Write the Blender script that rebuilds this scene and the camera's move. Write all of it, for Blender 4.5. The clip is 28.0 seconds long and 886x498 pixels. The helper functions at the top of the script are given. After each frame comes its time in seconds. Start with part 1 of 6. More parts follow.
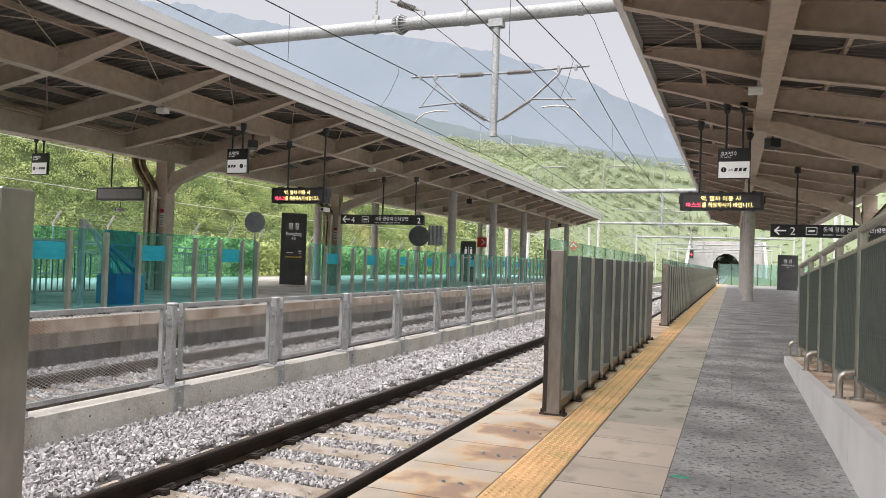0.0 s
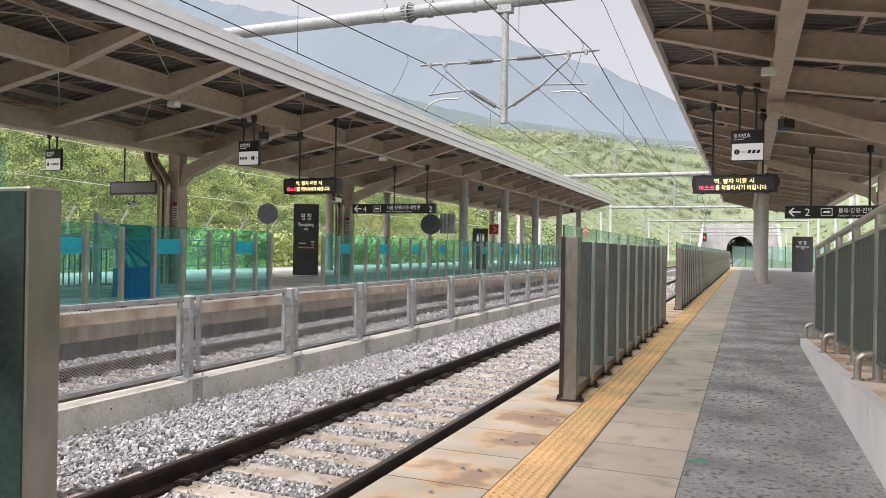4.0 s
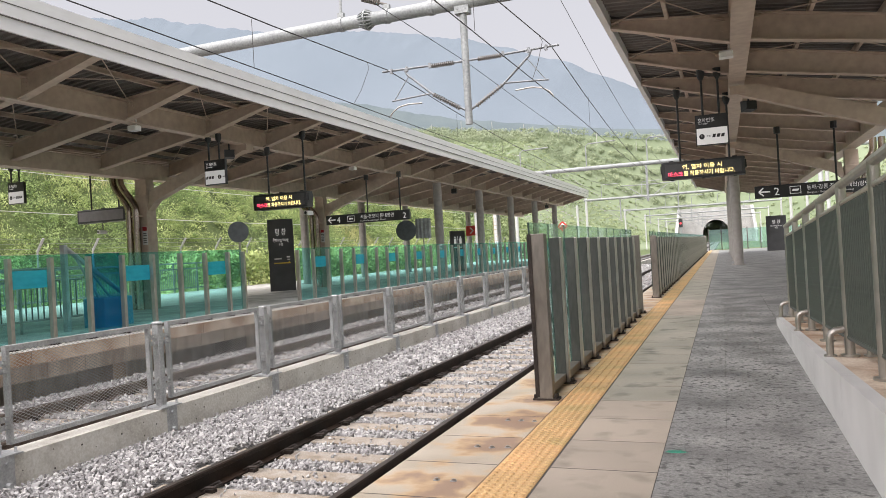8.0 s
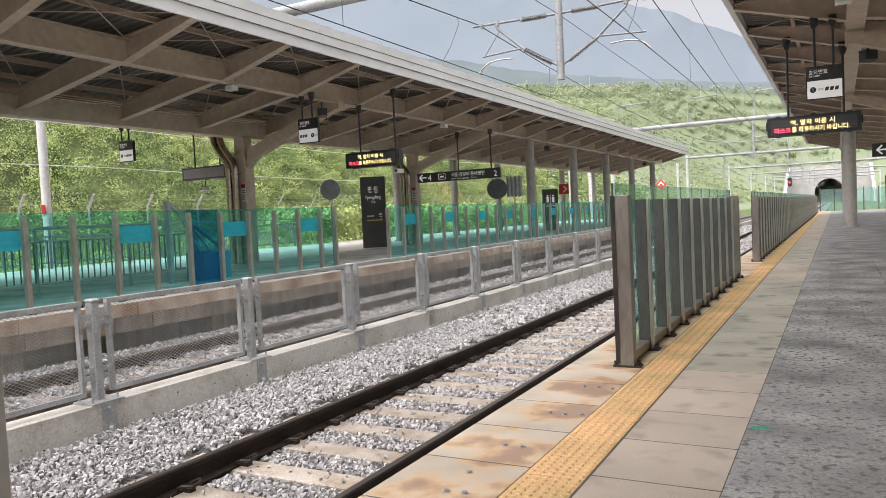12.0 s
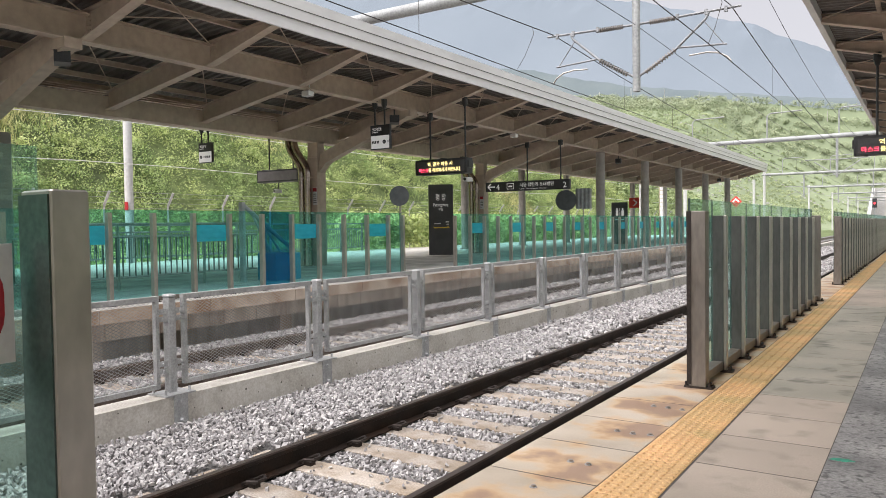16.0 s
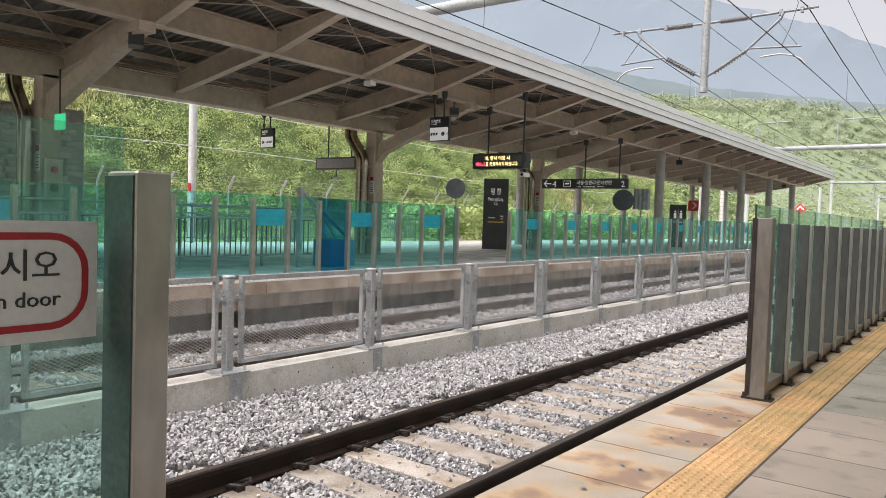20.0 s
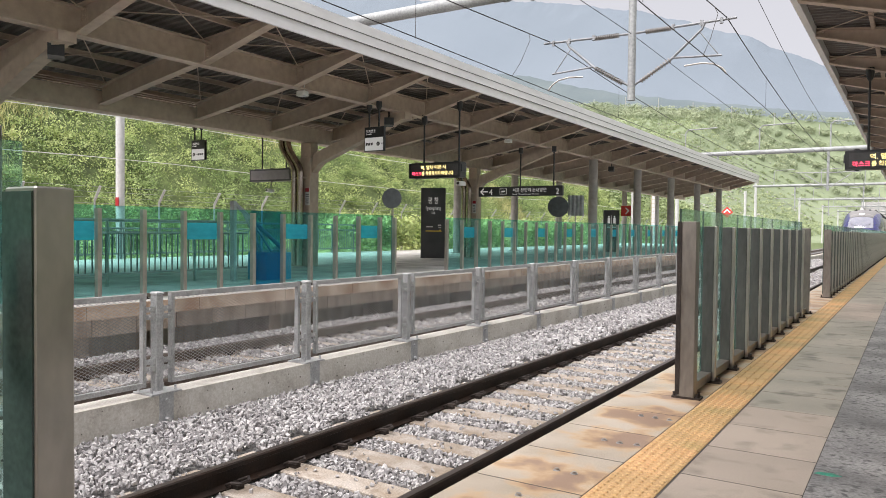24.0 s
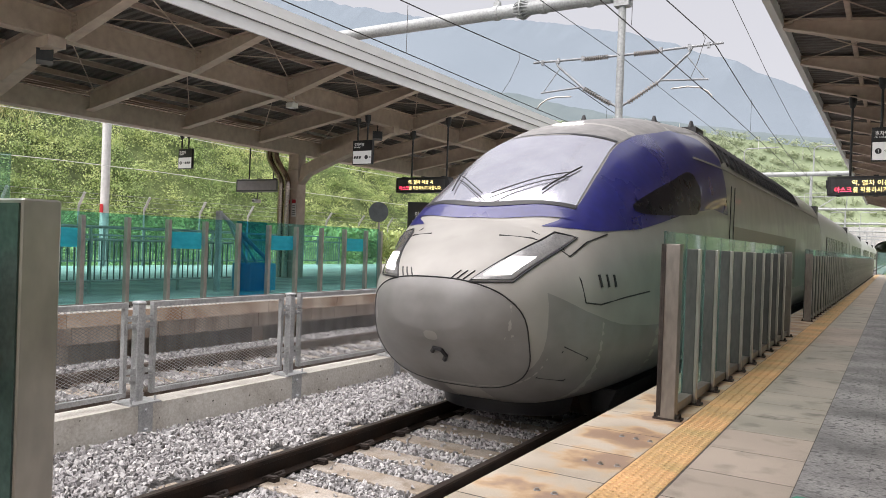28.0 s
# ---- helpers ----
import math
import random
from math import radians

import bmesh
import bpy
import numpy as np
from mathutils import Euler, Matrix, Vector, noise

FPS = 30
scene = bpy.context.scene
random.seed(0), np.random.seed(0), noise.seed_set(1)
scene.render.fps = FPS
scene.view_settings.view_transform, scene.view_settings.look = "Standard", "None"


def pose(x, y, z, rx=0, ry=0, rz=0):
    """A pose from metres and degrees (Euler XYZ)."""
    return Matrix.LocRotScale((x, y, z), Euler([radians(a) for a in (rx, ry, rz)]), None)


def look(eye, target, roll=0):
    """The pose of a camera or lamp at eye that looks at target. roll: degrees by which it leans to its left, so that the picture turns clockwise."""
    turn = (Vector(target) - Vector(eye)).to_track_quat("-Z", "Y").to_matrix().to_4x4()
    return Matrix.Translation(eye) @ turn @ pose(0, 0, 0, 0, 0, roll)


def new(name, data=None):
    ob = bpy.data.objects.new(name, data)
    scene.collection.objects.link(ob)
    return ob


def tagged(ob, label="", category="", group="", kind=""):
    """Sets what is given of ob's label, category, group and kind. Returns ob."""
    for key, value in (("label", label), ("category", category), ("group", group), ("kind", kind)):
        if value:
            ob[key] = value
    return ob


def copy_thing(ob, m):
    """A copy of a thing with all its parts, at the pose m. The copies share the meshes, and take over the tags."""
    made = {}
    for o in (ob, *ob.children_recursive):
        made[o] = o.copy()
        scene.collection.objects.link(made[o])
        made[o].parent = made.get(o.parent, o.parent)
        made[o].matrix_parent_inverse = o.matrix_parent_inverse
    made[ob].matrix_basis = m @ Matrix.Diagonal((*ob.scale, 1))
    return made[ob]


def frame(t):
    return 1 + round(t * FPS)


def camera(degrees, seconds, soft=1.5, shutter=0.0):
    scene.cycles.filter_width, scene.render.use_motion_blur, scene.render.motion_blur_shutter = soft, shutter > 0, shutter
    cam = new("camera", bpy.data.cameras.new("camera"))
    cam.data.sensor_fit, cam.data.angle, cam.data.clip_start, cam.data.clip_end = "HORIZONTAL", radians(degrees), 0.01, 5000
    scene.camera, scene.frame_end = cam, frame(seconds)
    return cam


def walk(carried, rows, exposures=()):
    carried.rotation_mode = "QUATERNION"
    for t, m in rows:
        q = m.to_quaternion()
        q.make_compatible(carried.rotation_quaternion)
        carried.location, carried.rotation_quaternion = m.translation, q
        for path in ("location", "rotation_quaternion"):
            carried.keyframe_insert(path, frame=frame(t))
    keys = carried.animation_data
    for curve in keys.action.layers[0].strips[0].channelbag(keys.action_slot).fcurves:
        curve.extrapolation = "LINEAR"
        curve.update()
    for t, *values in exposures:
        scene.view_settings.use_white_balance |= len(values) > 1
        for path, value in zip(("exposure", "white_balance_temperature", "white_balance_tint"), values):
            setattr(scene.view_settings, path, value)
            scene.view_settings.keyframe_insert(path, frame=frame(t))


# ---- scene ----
cam = camera(62.0, 28.0, soft=0.6)
PATH = [
    (0, (3.473, 1.561, 1.235), (2.741, 3.422, 1.269), 1.95),
    (0.5, (3.488, 1.574, 1.229), (2.759, 3.436, 1.252), 2.62),
    (1, (3.486, 1.574, 1.231), (2.763, 3.439, 1.246), 3.21),
    (1.5, (3.483, 1.569, 1.224), (2.769, 3.438, 1.233), 3.51),
    (2, (3.476, 1.557, 1.235), (2.768, 3.427, 1.235), 3.46),
    (2.5, (3.465, 1.557, 1.230), (2.754, 3.426, 1.225), 3.13),
    (3, (3.452, 1.557, 1.227), (2.729, 3.421, 1.222), 2.55),
    (3.5, (3.451, 1.568, 1.223), (2.709, 3.426, 1.221), 1.77),
    (4, (3.458, 1.541, 1.242), (2.697, 3.391, 1.242), 0.91),
    (4.5, (3.446, 1.576, 1.227), (2.665, 3.417, 1.233), 0.28),
    (6.5, (3.465, 1.577, 1.221), (2.690, 3.421, 1.228), -1.24),
    (7, (3.481, 1.578, 1.225), (2.721, 3.429, 1.234), -1.93),
    (7.5, (3.517, 1.595, 1.231), (2.775, 3.452, 1.243), -2.59),
    (8, (3.542, 1.676, 1.251), (2.831, 3.546, 1.261), -3.33),
    (8.5, (3.611, 1.753, 1.315), (2.916, 3.629, 1.317), -3.26),
    (9, (3.586, 1.787, 1.292), (2.760, 3.609, 1.287), -2.12),
    (9.5, (3.567, 1.811, 1.279), (2.645, 3.585, 1.224), -1.30),
    (10, (3.570, 1.801, 1.279), (2.595, 3.544, 1.180), -1.43),
    (10.5, (3.584, 1.782, 1.305), (2.587, 3.511, 1.185), -1.92),
    (11, (3.636, 1.787, 1.284), (2.656, 3.527, 1.167), -2.28),
    (11.5, (3.644, 1.819, 1.280), (2.689, 3.573, 1.176), -2.55),
    (12, (3.617, 1.811, 1.271), (2.672, 3.571, 1.180), -2.79),
    (12.5, (3.596, 1.809, 1.268), (2.633, 3.560, 1.185), -2.78),
    (13, (3.566, 1.812, 1.265), (2.559, 3.538, 1.185), -2.64),
    (13.5, (3.558, 1.812, 1.261), (2.508, 3.513, 1.182), -2.41),
    (15.5, (3.572, 1.805, 1.283), (2.482, 3.481, 1.228), -1.48),
    (16, (3.579, 1.806, 1.272), (2.483, 3.478, 1.210), -0.79),
    (16.5, (3.575, 1.796, 1.260), (2.468, 3.459, 1.180), -0.04),
    (17, (3.552, 1.797, 1.261), (2.426, 3.447, 1.158), 0.56),
    (17.5, (3.549, 1.809, 1.260), (2.404, 3.445, 1.137), 1.01),
    (18, (3.552, 1.806, 1.262), (2.395, 3.431, 1.129), 1.29),
    (18.5, (3.556, 1.799, 1.261), (2.388, 3.417, 1.127), 1.45),
    (19, (3.554, 1.801, 1.265), (2.373, 3.411, 1.143), 1.61),
    (19.5, (3.553, 1.792, 1.268), (2.355, 3.391, 1.166), 1.78),
    (20, (3.540, 1.785, 1.279), (2.331, 3.375, 1.197), 1.85),
    (20.5, (3.536, 1.792, 1.279), (2.323, 3.381, 1.209), 1.70),
    (22.5, (3.577, 1.810, 1.278), (2.436, 3.451, 1.212), 0.50),
    (23, (3.580, 1.804, 1.287), (2.460, 3.460, 1.227), 0.34),
    (23.5, (3.582, 1.812, 1.282), (2.484, 3.483, 1.226), 0.33),
    (24, (3.573, 1.822, 1.280), (2.496, 3.507, 1.227), 0.62),
    (24.5, (3.581, 1.815, 1.282), (2.518, 3.509, 1.234), 0.94),
    (25, (3.576, 1.812, 1.285), (2.521, 3.511, 1.247), 1.29),
    (25.5, (3.575, 1.814, 1.291), (2.525, 3.516, 1.263), 1.49),
    (26, (3.571, 1.807, 1.290), (2.525, 3.512, 1.270), 1.72),
    (26.5, (3.575, 1.799, 1.290), (2.533, 3.506, 1.276), 2.00),
    (27, (3.582, 1.810, 1.291), (2.541, 3.518, 1.282), 2.10),
    (27.5, (3.577, 1.812, 1.293), (2.537, 3.520, 1.285), 2.15),
    (28, (3.579, 1.809, 1.296), (2.534, 3.515, 1.283), 2.02),
]
walk(cam, [(t, look(eye, target, roll)) for t, eye, target, roll in PATH], exposures=[(0, 0.92, 6500, 14), (28, 0.92, 6500, 14)])

# ---- light ----
world = bpy.data.worlds.new("overcast_sky")
scene.world = world
world.use_nodes = True
wn, wl = world.node_tree.nodes, world.node_tree.links
wbg = wn["Background"]
wsky = wn.new("ShaderNodeTexSky")
wsky.sky_type = "NISHITA"
wsky.sun_disc = False
wsky.sun_elevation, wsky.sun_rotation = radians(60), radians(202)
whsv = wn.new("ShaderNodeHueSaturation")
whsv.inputs["Saturation"].default_value = 0.12
wl.new(wsky.outputs[0], whsv.inputs["Color"])
wmix = wn.new("ShaderNodeMix")
wmix.data_type = "RGBA"
wmix.inputs["Factor"].default_value = 0.82
wmix.inputs[7].default_value = (4.66, 4.76, 5.05, 1)
wl.new(whsv.outputs[0], wmix.inputs[6])
wl.new(wmix.outputs[2], wbg.inputs["Color"])
wbg.inputs["Strength"].default_value = 0.082
sun = new("sun", bpy.data.lights.new("sun", "SUN"))
sun.data.energy, sun.data.angle, sun.data.color = 3.6, radians(90), (1.0, 0.96, 0.93)
sun.matrix_basis = look((-9, -22, 42), (0, 0, 0))

# ---- materials ----
MATS = {}


def mat(name, base, rough=0.6, metal=0.0, vary=0.12, scale=6.0, fine=60.0, bump=0.1, second=None, stretch=None, rnd=0.0, spec=0.5, coat=0.0, band=(0.34, 0.62), world_space=False, spots=None):
    """Two scales of noise over a base colour; second: a colour blended in along the large stains; rnd: difference from piece to piece."""
    m = bpy.data.materials.new(name)
    m.use_nodes = True
    nt = m.node_tree
    N, Lk = nt.nodes, nt.links
    b = N["Principled BSDF"]
    b.inputs["Metallic"].default_value = metal
    b.inputs["Specular IOR Level"].default_value = spec
    b.inputs["Coat Weight"].default_value = coat
    tc = N.new("ShaderNodeTexCoord")
    src = tc.outputs["Object"]
    if world_space:
        src = N.new("ShaderNodeNewGeometry").outputs["Position"]
    if stretch:
        mp = N.new("ShaderNodeMapping")
        mp.inputs["Scale"].default_value = stretch
        Lk.new(src, mp.inputs[0])
        src = mp.outputs[0]
    n1, n2 = N.new("ShaderNodeTexNoise"), N.new("ShaderNodeTexNoise")
    n1.inputs["Scale"].default_value, n1.inputs["Detail"].default_value = scale, 6
    n2.inputs["Scale"].default_value, n2.inputs["Detail"].default_value = fine, 3
    Lk.new(src, n1.inputs["Vector"]), Lk.new(src, n2.inputs["Vector"])
    r = N.new("ShaderNodeValToRGB")
    c = Vector(base)
    lo = Vector(second) if second else c * (1 - 1.6 * vary)
    r.color_ramp.elements[0].position, r.color_ramp.elements[1].position = band
    r.color_ramp.elements[0].color = (*lo, 1)
    r.color_ramp.elements[1].color = (*(c * (1 + vary * 0.5)), 1)
    Lk.new(n1.outputs["Fac"], r.inputs[0])
    mx = N.new("ShaderNodeMix")
    mx.data_type, mx.blend_type = "RGBA", "OVERLAY"
    mx.inputs["Factor"].default_value = min(1.0, 0.25 + 1.5 * vary)
    Lk.new(r.outputs[0], mx.inputs[6]), Lk.new(n2.outputs["Fac"], mx.inputs[7])
    out = mx.outputs[2]
    if spots:
        col, sc, lo_, hi_ = spots
        n3 = N.new("ShaderNodeTexNoise")
        n3.inputs["Scale"].default_value, n3.inputs["Detail"].default_value = sc, 5
        Lk.new(src, n3.inputs["Vector"])
        s3 = N.new("ShaderNodeMapRange")
        s3.inputs["From Min"].default_value, s3.inputs["From Max"].default_value = lo_, hi_
        Lk.new(n3.outputs["Fac"], s3.inputs["Value"])
        m3 = N.new("ShaderNodeMix")
        m3.data_type = "RGBA"
        m3.inputs[7].default_value = (*col, 1)
        Lk.new(s3.outputs[0], m3.inputs["Factor"]), Lk.new(out, m3.inputs[6])
        out = m3.outputs[2]
    if rnd:
        oi = N.new("ShaderNodeObjectInfo")
        mr = N.new("ShaderNodeMapRange")
        mr.inputs["To Min"].default_value, mr.inputs["To Max"].default_value = 1 - rnd, 1 + rnd
        Lk.new(oi.outputs["Random"], mr.inputs["Value"])
        hs = N.new("ShaderNodeHueSaturation")
        Lk.new(out, hs.inputs["Color"]), Lk.new(mr.outputs[0], hs.inputs["Value"])
        out = hs.outputs[0]
    Lk.new(out, b.inputs["Base Color"])
    rr = N.new("ShaderNodeMapRange")
    rr.inputs["To Min"].default_value, rr.inputs["To Max"].default_value = max(0.04, rough - 0.12), min(1.0, rough + 0.1)
    Lk.new(n1.outputs["Fac"], rr.inputs["Value"]), Lk.new(rr.outputs[0], b.inputs["Roughness"])
    if bump:
        bp = N.new("ShaderNodeBump")
        bp.inputs["Strength"].default_value, bp.inputs["Distance"].default_value = bump, 0.01
        Lk.new(n2.outputs["Fac"], bp.inputs["Height"]), Lk.new(bp.outputs[0], b.inputs["Normal"])
    MATS[name] = m
    return m


def glow(name, col, strength, base=(0.02, 0.02, 0.02)):
    m = bpy.data.materials.new(name)
    m.use_nodes = True
    b = m.node_tree.nodes["Principled BSDF"]
    b.inputs["Base Color"].default_value = (*base, 1)
    b.inputs["Emission Color"].default_value, b.inputs["Emission Strength"].default_value = (*col, 1), strength
    return m


def glass(name, tint, haze=0.25, film=(0.1, 0.3, 0.26)):
    """Thin tinted glass: clear through, with a faint dusty film and gloss."""
    m = bpy.data.materials.new(name)
    m.use_nodes = True
    N, Lk = m.node_tree.nodes, m.node_tree.links
    N.remove(N["Principled BSDF"])
    out = N["Material Output"]
    tr, gl, df = N.new("ShaderNodeBsdfTransparent"), N.new("ShaderNodeBsdfGlossy"), N.new("ShaderNodeBsdfDiffuse")
    tr.inputs[0].default_value = (*tint, 1)
    gl.inputs["Roughness"].default_value = 0.03
    df.inputs[0].default_value = (*film, 1)
    nz = N.new("ShaderNodeTexNoise")
    nz.inputs["Scale"].default_value = 3.0
    mr = N.new("ShaderNodeMapRange")
    mr.inputs["To Min"].default_value, mr.inputs["To Max"].default_value = haze * 0.6, haze * 1.4
    Lk.new(nz.outputs["Fac"], mr.inputs["Value"])
    a, c = N.new("ShaderNodeMixShader"), N.new("ShaderNodeMixShader")
    Lk.new(mr.outputs[0], a.inputs[0]), Lk.new(tr.outputs[0], a.inputs[1]), Lk.new(df.outputs[0], a.inputs[2])
    lw = N.new("ShaderNodeLayerWeight")
    lw.inputs["Blend"].default_value = 0.5
    pw, sc = N.new("ShaderNodeMath"), N.new("ShaderNodeMath")
    pw.operation, sc.operation = "POWER", "MULTIPLY_ADD"
    pw.inputs[1].default_value, sc.inputs[1].default_value, sc.inputs[2].default_value = 4.0, 0.45, 0.03
    Lk.new(lw.outputs["Facing"], pw.inputs[0]), Lk.new(pw.outputs[0], sc.inputs[0])
    Lk.new(sc.outputs[0], c.inputs[0]), Lk.new(a.outputs[0], c.inputs[1]), Lk.new(gl.outputs[0], c.inputs[2])
    Lk.new(c.outputs[0], out.inputs["Surface"])
    return m


# Darker than the stones: the shade in the gaps is put into this colour.
M_SUBBALLAST = mat("ballast_bed", (0.2, 0.195, 0.19), 0.9, vary=0.4, scale=22, fine=90, bump=0.8)
M_RAIL = mat("rail_steel_dark", (0.022, 0.016, 0.013), 0.6, spec=0.25, metal=0.0, vary=0.3, scale=4, fine=80, second=(0.034, 0.019, 0.012))
M_RAILW = mat("rail_steel_weathered", (0.2, 0.17, 0.15), 0.6, metal=0.2, vary=0.2, scale=4, fine=80, second=(0.1, 0.07, 0.05))
M_RAILTOP = mat("rail_head_worn", (0.16, 0.13, 0.115), 0.38, metal=0.8, vary=0.2, scale=3, stretch=(8, 0.4, 8))
M_SLEEPER = mat("sleeper_concrete", (0.4, 0.36, 0.315), 0.85, vary=0.25, scale=3, fine=70, bump=0.3, second=(0.3, 0.24, 0.175), rnd=0.14, world_space=True, spots=((0.2, 0.15, 0.1), 7.0, 0.56, 0.8))
M_CLIP = mat("clip_iron", (0.045, 0.035, 0.03), 0.6, metal=0.4, vary=0.3)
M_CONC = mat("wall_concrete", (0.58, 0.555, 0.51), 0.85, vary=0.16, scale=1.6, fine=45, bump=0.25, second=(0.47, 0.44, 0.39), spots=((0.28, 0.25, 0.21), 2.6, 0.58, 0.85))
M_CONC2 = mat("platform_side_concrete", (0.58, 0.51, 0.44), 0.9, vary=0.22, scale=1.8, fine=40, bump=0.3, second=(0.4, 0.3, 0.22), stretch=(1, 1.6, 0.35))
M_FACING = mat("stained_facing_concrete", (0.66, 0.565, 0.48), 0.9, vary=0.25, scale=2.0, fine=40, bump=0.3, second=(0.52, 0.41, 0.33), stretch=(1, 2.2, 0.3), rnd=0.12, world_space=True)
M_COPING = mat("platform_coping_brown", (0.6, 0.5, 0.4), 0.8, vary=0.2, scale=2.2, fine=60, second=(0.33, 0.2, 0.12))
M_SLAB = mat("platform_granite", (0.43, 0.37, 0.305), 0.6, vary=0.16, scale=0.8, fine=130, bump=0.1, second=(0.33, 0.285, 0.23), rnd=0.06, band=(0.36, 0.6), world_space=True, spots=((0.24, 0.21, 0.165), 4.5, 0.54, 0.8))
M_SLABG = mat("platform_granite_algae", (0.385, 0.355, 0.295), 0.55, vary=0.18, scale=1.1, fine=110, bump=0.1, second=(0.31, 0.29, 0.235), rnd=0.07, band=(0.36, 0.6), world_space=True, spots=((0.17, 0.165, 0.13), 3.2, 0.56, 0.68))
M_PALE = mat("pale_platform_concrete", (0.74, 0.72, 0.68), 0.6, vary=0.12, scale=0.9, fine=60, bump=0.05)
M_JOINT = mat("dark_joint_mortar", (0.09, 0.08, 0.07), 0.9, vary=0.2)
M_SLABR = mat("platform_granite_rusty", (0.5, 0.44, 0.36), 0.6, vary=0.18, scale=1.7, fine=140, bump=0.1, second=(0.38, 0.32, 0.24), rnd=0.06, band=(0.3, 0.58), world_space=True)


def rust_rings(m, x0, y0, step):
    """Rust bleeding from the row of anchor bolts at x0, spaced by step along y."""
    N, Lk = m.node_tree.nodes, m.node_tree.links
    b = N["Principled BSDF"]
    old = b.inputs["Base Color"].links[0].from_socket
    pos = N.new("ShaderNodeNewGeometry").outputs["Position"]
    sx = N.new("ShaderNodeSeparateXYZ")
    Lk.new(pos, sx.inputs[0])

    def op(kind, a, c, d=None):
        k = N.new("ShaderNodeMath")
        k.operation = kind
        for i, v in enumerate((a, c, d)):
            if v is None:
                continue
            if isinstance(v, (int, float)):
                k.inputs[i].default_value = v
            else:
                Lk.new(v, k.inputs[i])
        return k.outputs[0]
    nz, nb = N.new("ShaderNodeTexNoise"), N.new("ShaderNodeTexNoise")
    nz.inputs["Scale"].default_value, nz.inputs["Detail"].default_value = 3.6, 6
    nb.inputs["Scale"].default_value = 1.3
    Lk.new(pos, nz.inputs["Vector"]), Lk.new(pos, nb.inputs["Vector"])
    dx = op("DIVIDE", op("SUBTRACT", sx.outputs[0], x0), 0.3)
    dy = op("DIVIDE", op("SUBTRACT", op("PINGPONG", op("SUBTRACT", sx.outputs[1], y0), step / 2), 0.0), 0.27)
    d = op("SQRT", op("ADD", op("MULTIPLY", dx, dx), op("MULTIPLY", dy, dy)), None)
    f = op("ADD", d, op("MULTIPLY_ADD", nz.outputs["Fac"], 4.2, -2.25))
    f = op("ADD", f, op("MULTIPLY_ADD", nb.outputs["Fac"], 2.0, -1.2))
    rp = N.new("ShaderNodeValToRGB")
    rp.color_ramp.elements[0].position, rp.color_ramp.elements[1].position = 0.35, 1.0
    rp.color_ramp.elements[0].color, rp.color_ramp.elements[1].color = (1, 1, 1, 1), (0, 0, 0, 1)
    Lk.new(f, rp.inputs[0])
    tone = N.new("ShaderNodeValToRGB")
    tone.color_ramp.elements[0].color, tone.color_ramp.elements[1].color = (0.25, 0.12, 0.06, 1), (0.6, 0.36, 0.14, 1)
    tone.color_ramp.elements[0].position, tone.color_ramp.elements[1].position = 0.0, 0.6
    Lk.new(f, tone.inputs[0])
    mx = N.new("ShaderNodeMix")
    mx.data_type = "RGBA"
    Lk.new(op("MULTIPLY", rp.outputs[0], 0.66), mx.inputs["Factor"]), Lk.new(old, mx.inputs[6]), Lk.new(tone.outputs[0], mx.inputs[7])
    Lk.new(mx.outputs[2], b.inputs["Base Color"])


rust_rings(M_SLABR, 2.08, 7.62, 0.725)
M_DARK = mat("platform_dark_stone", (0.31, 0.305, 0.295), 0.6, vary=0.32, scale=1.5, fine=55, bump=0.6, second=(0.16, 0.16, 0.155), rnd=0.05, world_space=True, spots=((0.105, 0.105, 0.1), 21.0, 0.53, 0.64))
M_WALK2 = mat("far_platform_stone", (0.58, 0.57, 0.55), 0.6, vary=0.2, scale=1.2, fine=40, bump=0.2, second=(0.33, 0.325, 0.31))
M_YELLOW = mat("tactile_yellow", (0.66, 0.405, 0.19), 0.6, vary=0.12, scale=1.2, fine=70, second=(0.47, 0.33, 0.15), rnd=0.07, world_space=True, spots=((0.36, 0.3, 0.12), 2.0, 0.56, 0.8))
M_STEEL = mat("brushed_stainless", (0.48, 0.45, 0.415), 0.34, metal=0.8, vary=0.05, scale=1.6, fine=9, stretch=(2, 2, 1.0), bump=0.0, second=(0.38, 0.355, 0.32))
M_PIPE = mat("polished_downpipe", (0.42, 0.36, 0.31), 0.22, metal=1.0, vary=0.06, scale=1.2, fine=8, bump=0.0)
M_MAST = mat("mast_white_paint", (0.62, 0.62, 0.62), 0.5, vary=0.06, scale=0.8, fine=8, bump=0.0)
M_BARS = mat("rear_railing_grey", (0.2, 0.22, 0.22), 0.5, metal=0.2, vary=0.08, bump=0.0)
# Post grey, darkened in its colour for the dark surroundings the steel reflects.
M_STEELD = mat("fence_post_grey", (0.11, 0.11, 0.103), 0.45, metal=0.5, vary=0.1, scale=2, fine=12, stretch=(3, 3, 0.8), bump=0.0, world_space=True)
M_GALV = mat("galvanised_steel", (0.43, 0.435, 0.44), 0.5, metal=0.25, vary=0.14, scale=5, fine=50, bump=0.04)
# Darker copy of the stainless: the dark canopy's reflection is in the colour.
M_POSTD = mat("dark_reflection_steel", (0.22, 0.2, 0.178), 0.4, metal=0.5, vary=0.08, scale=1.8, fine=9, stretch=(3, 3, 1.0), bump=0.0, second=(0.15, 0.13, 0.11))
M_MESH = mat("expanded_mesh_steel", (0.46, 0.465, 0.47), 0.5, metal=0.3, vary=0.1, scale=5, bump=0.0)
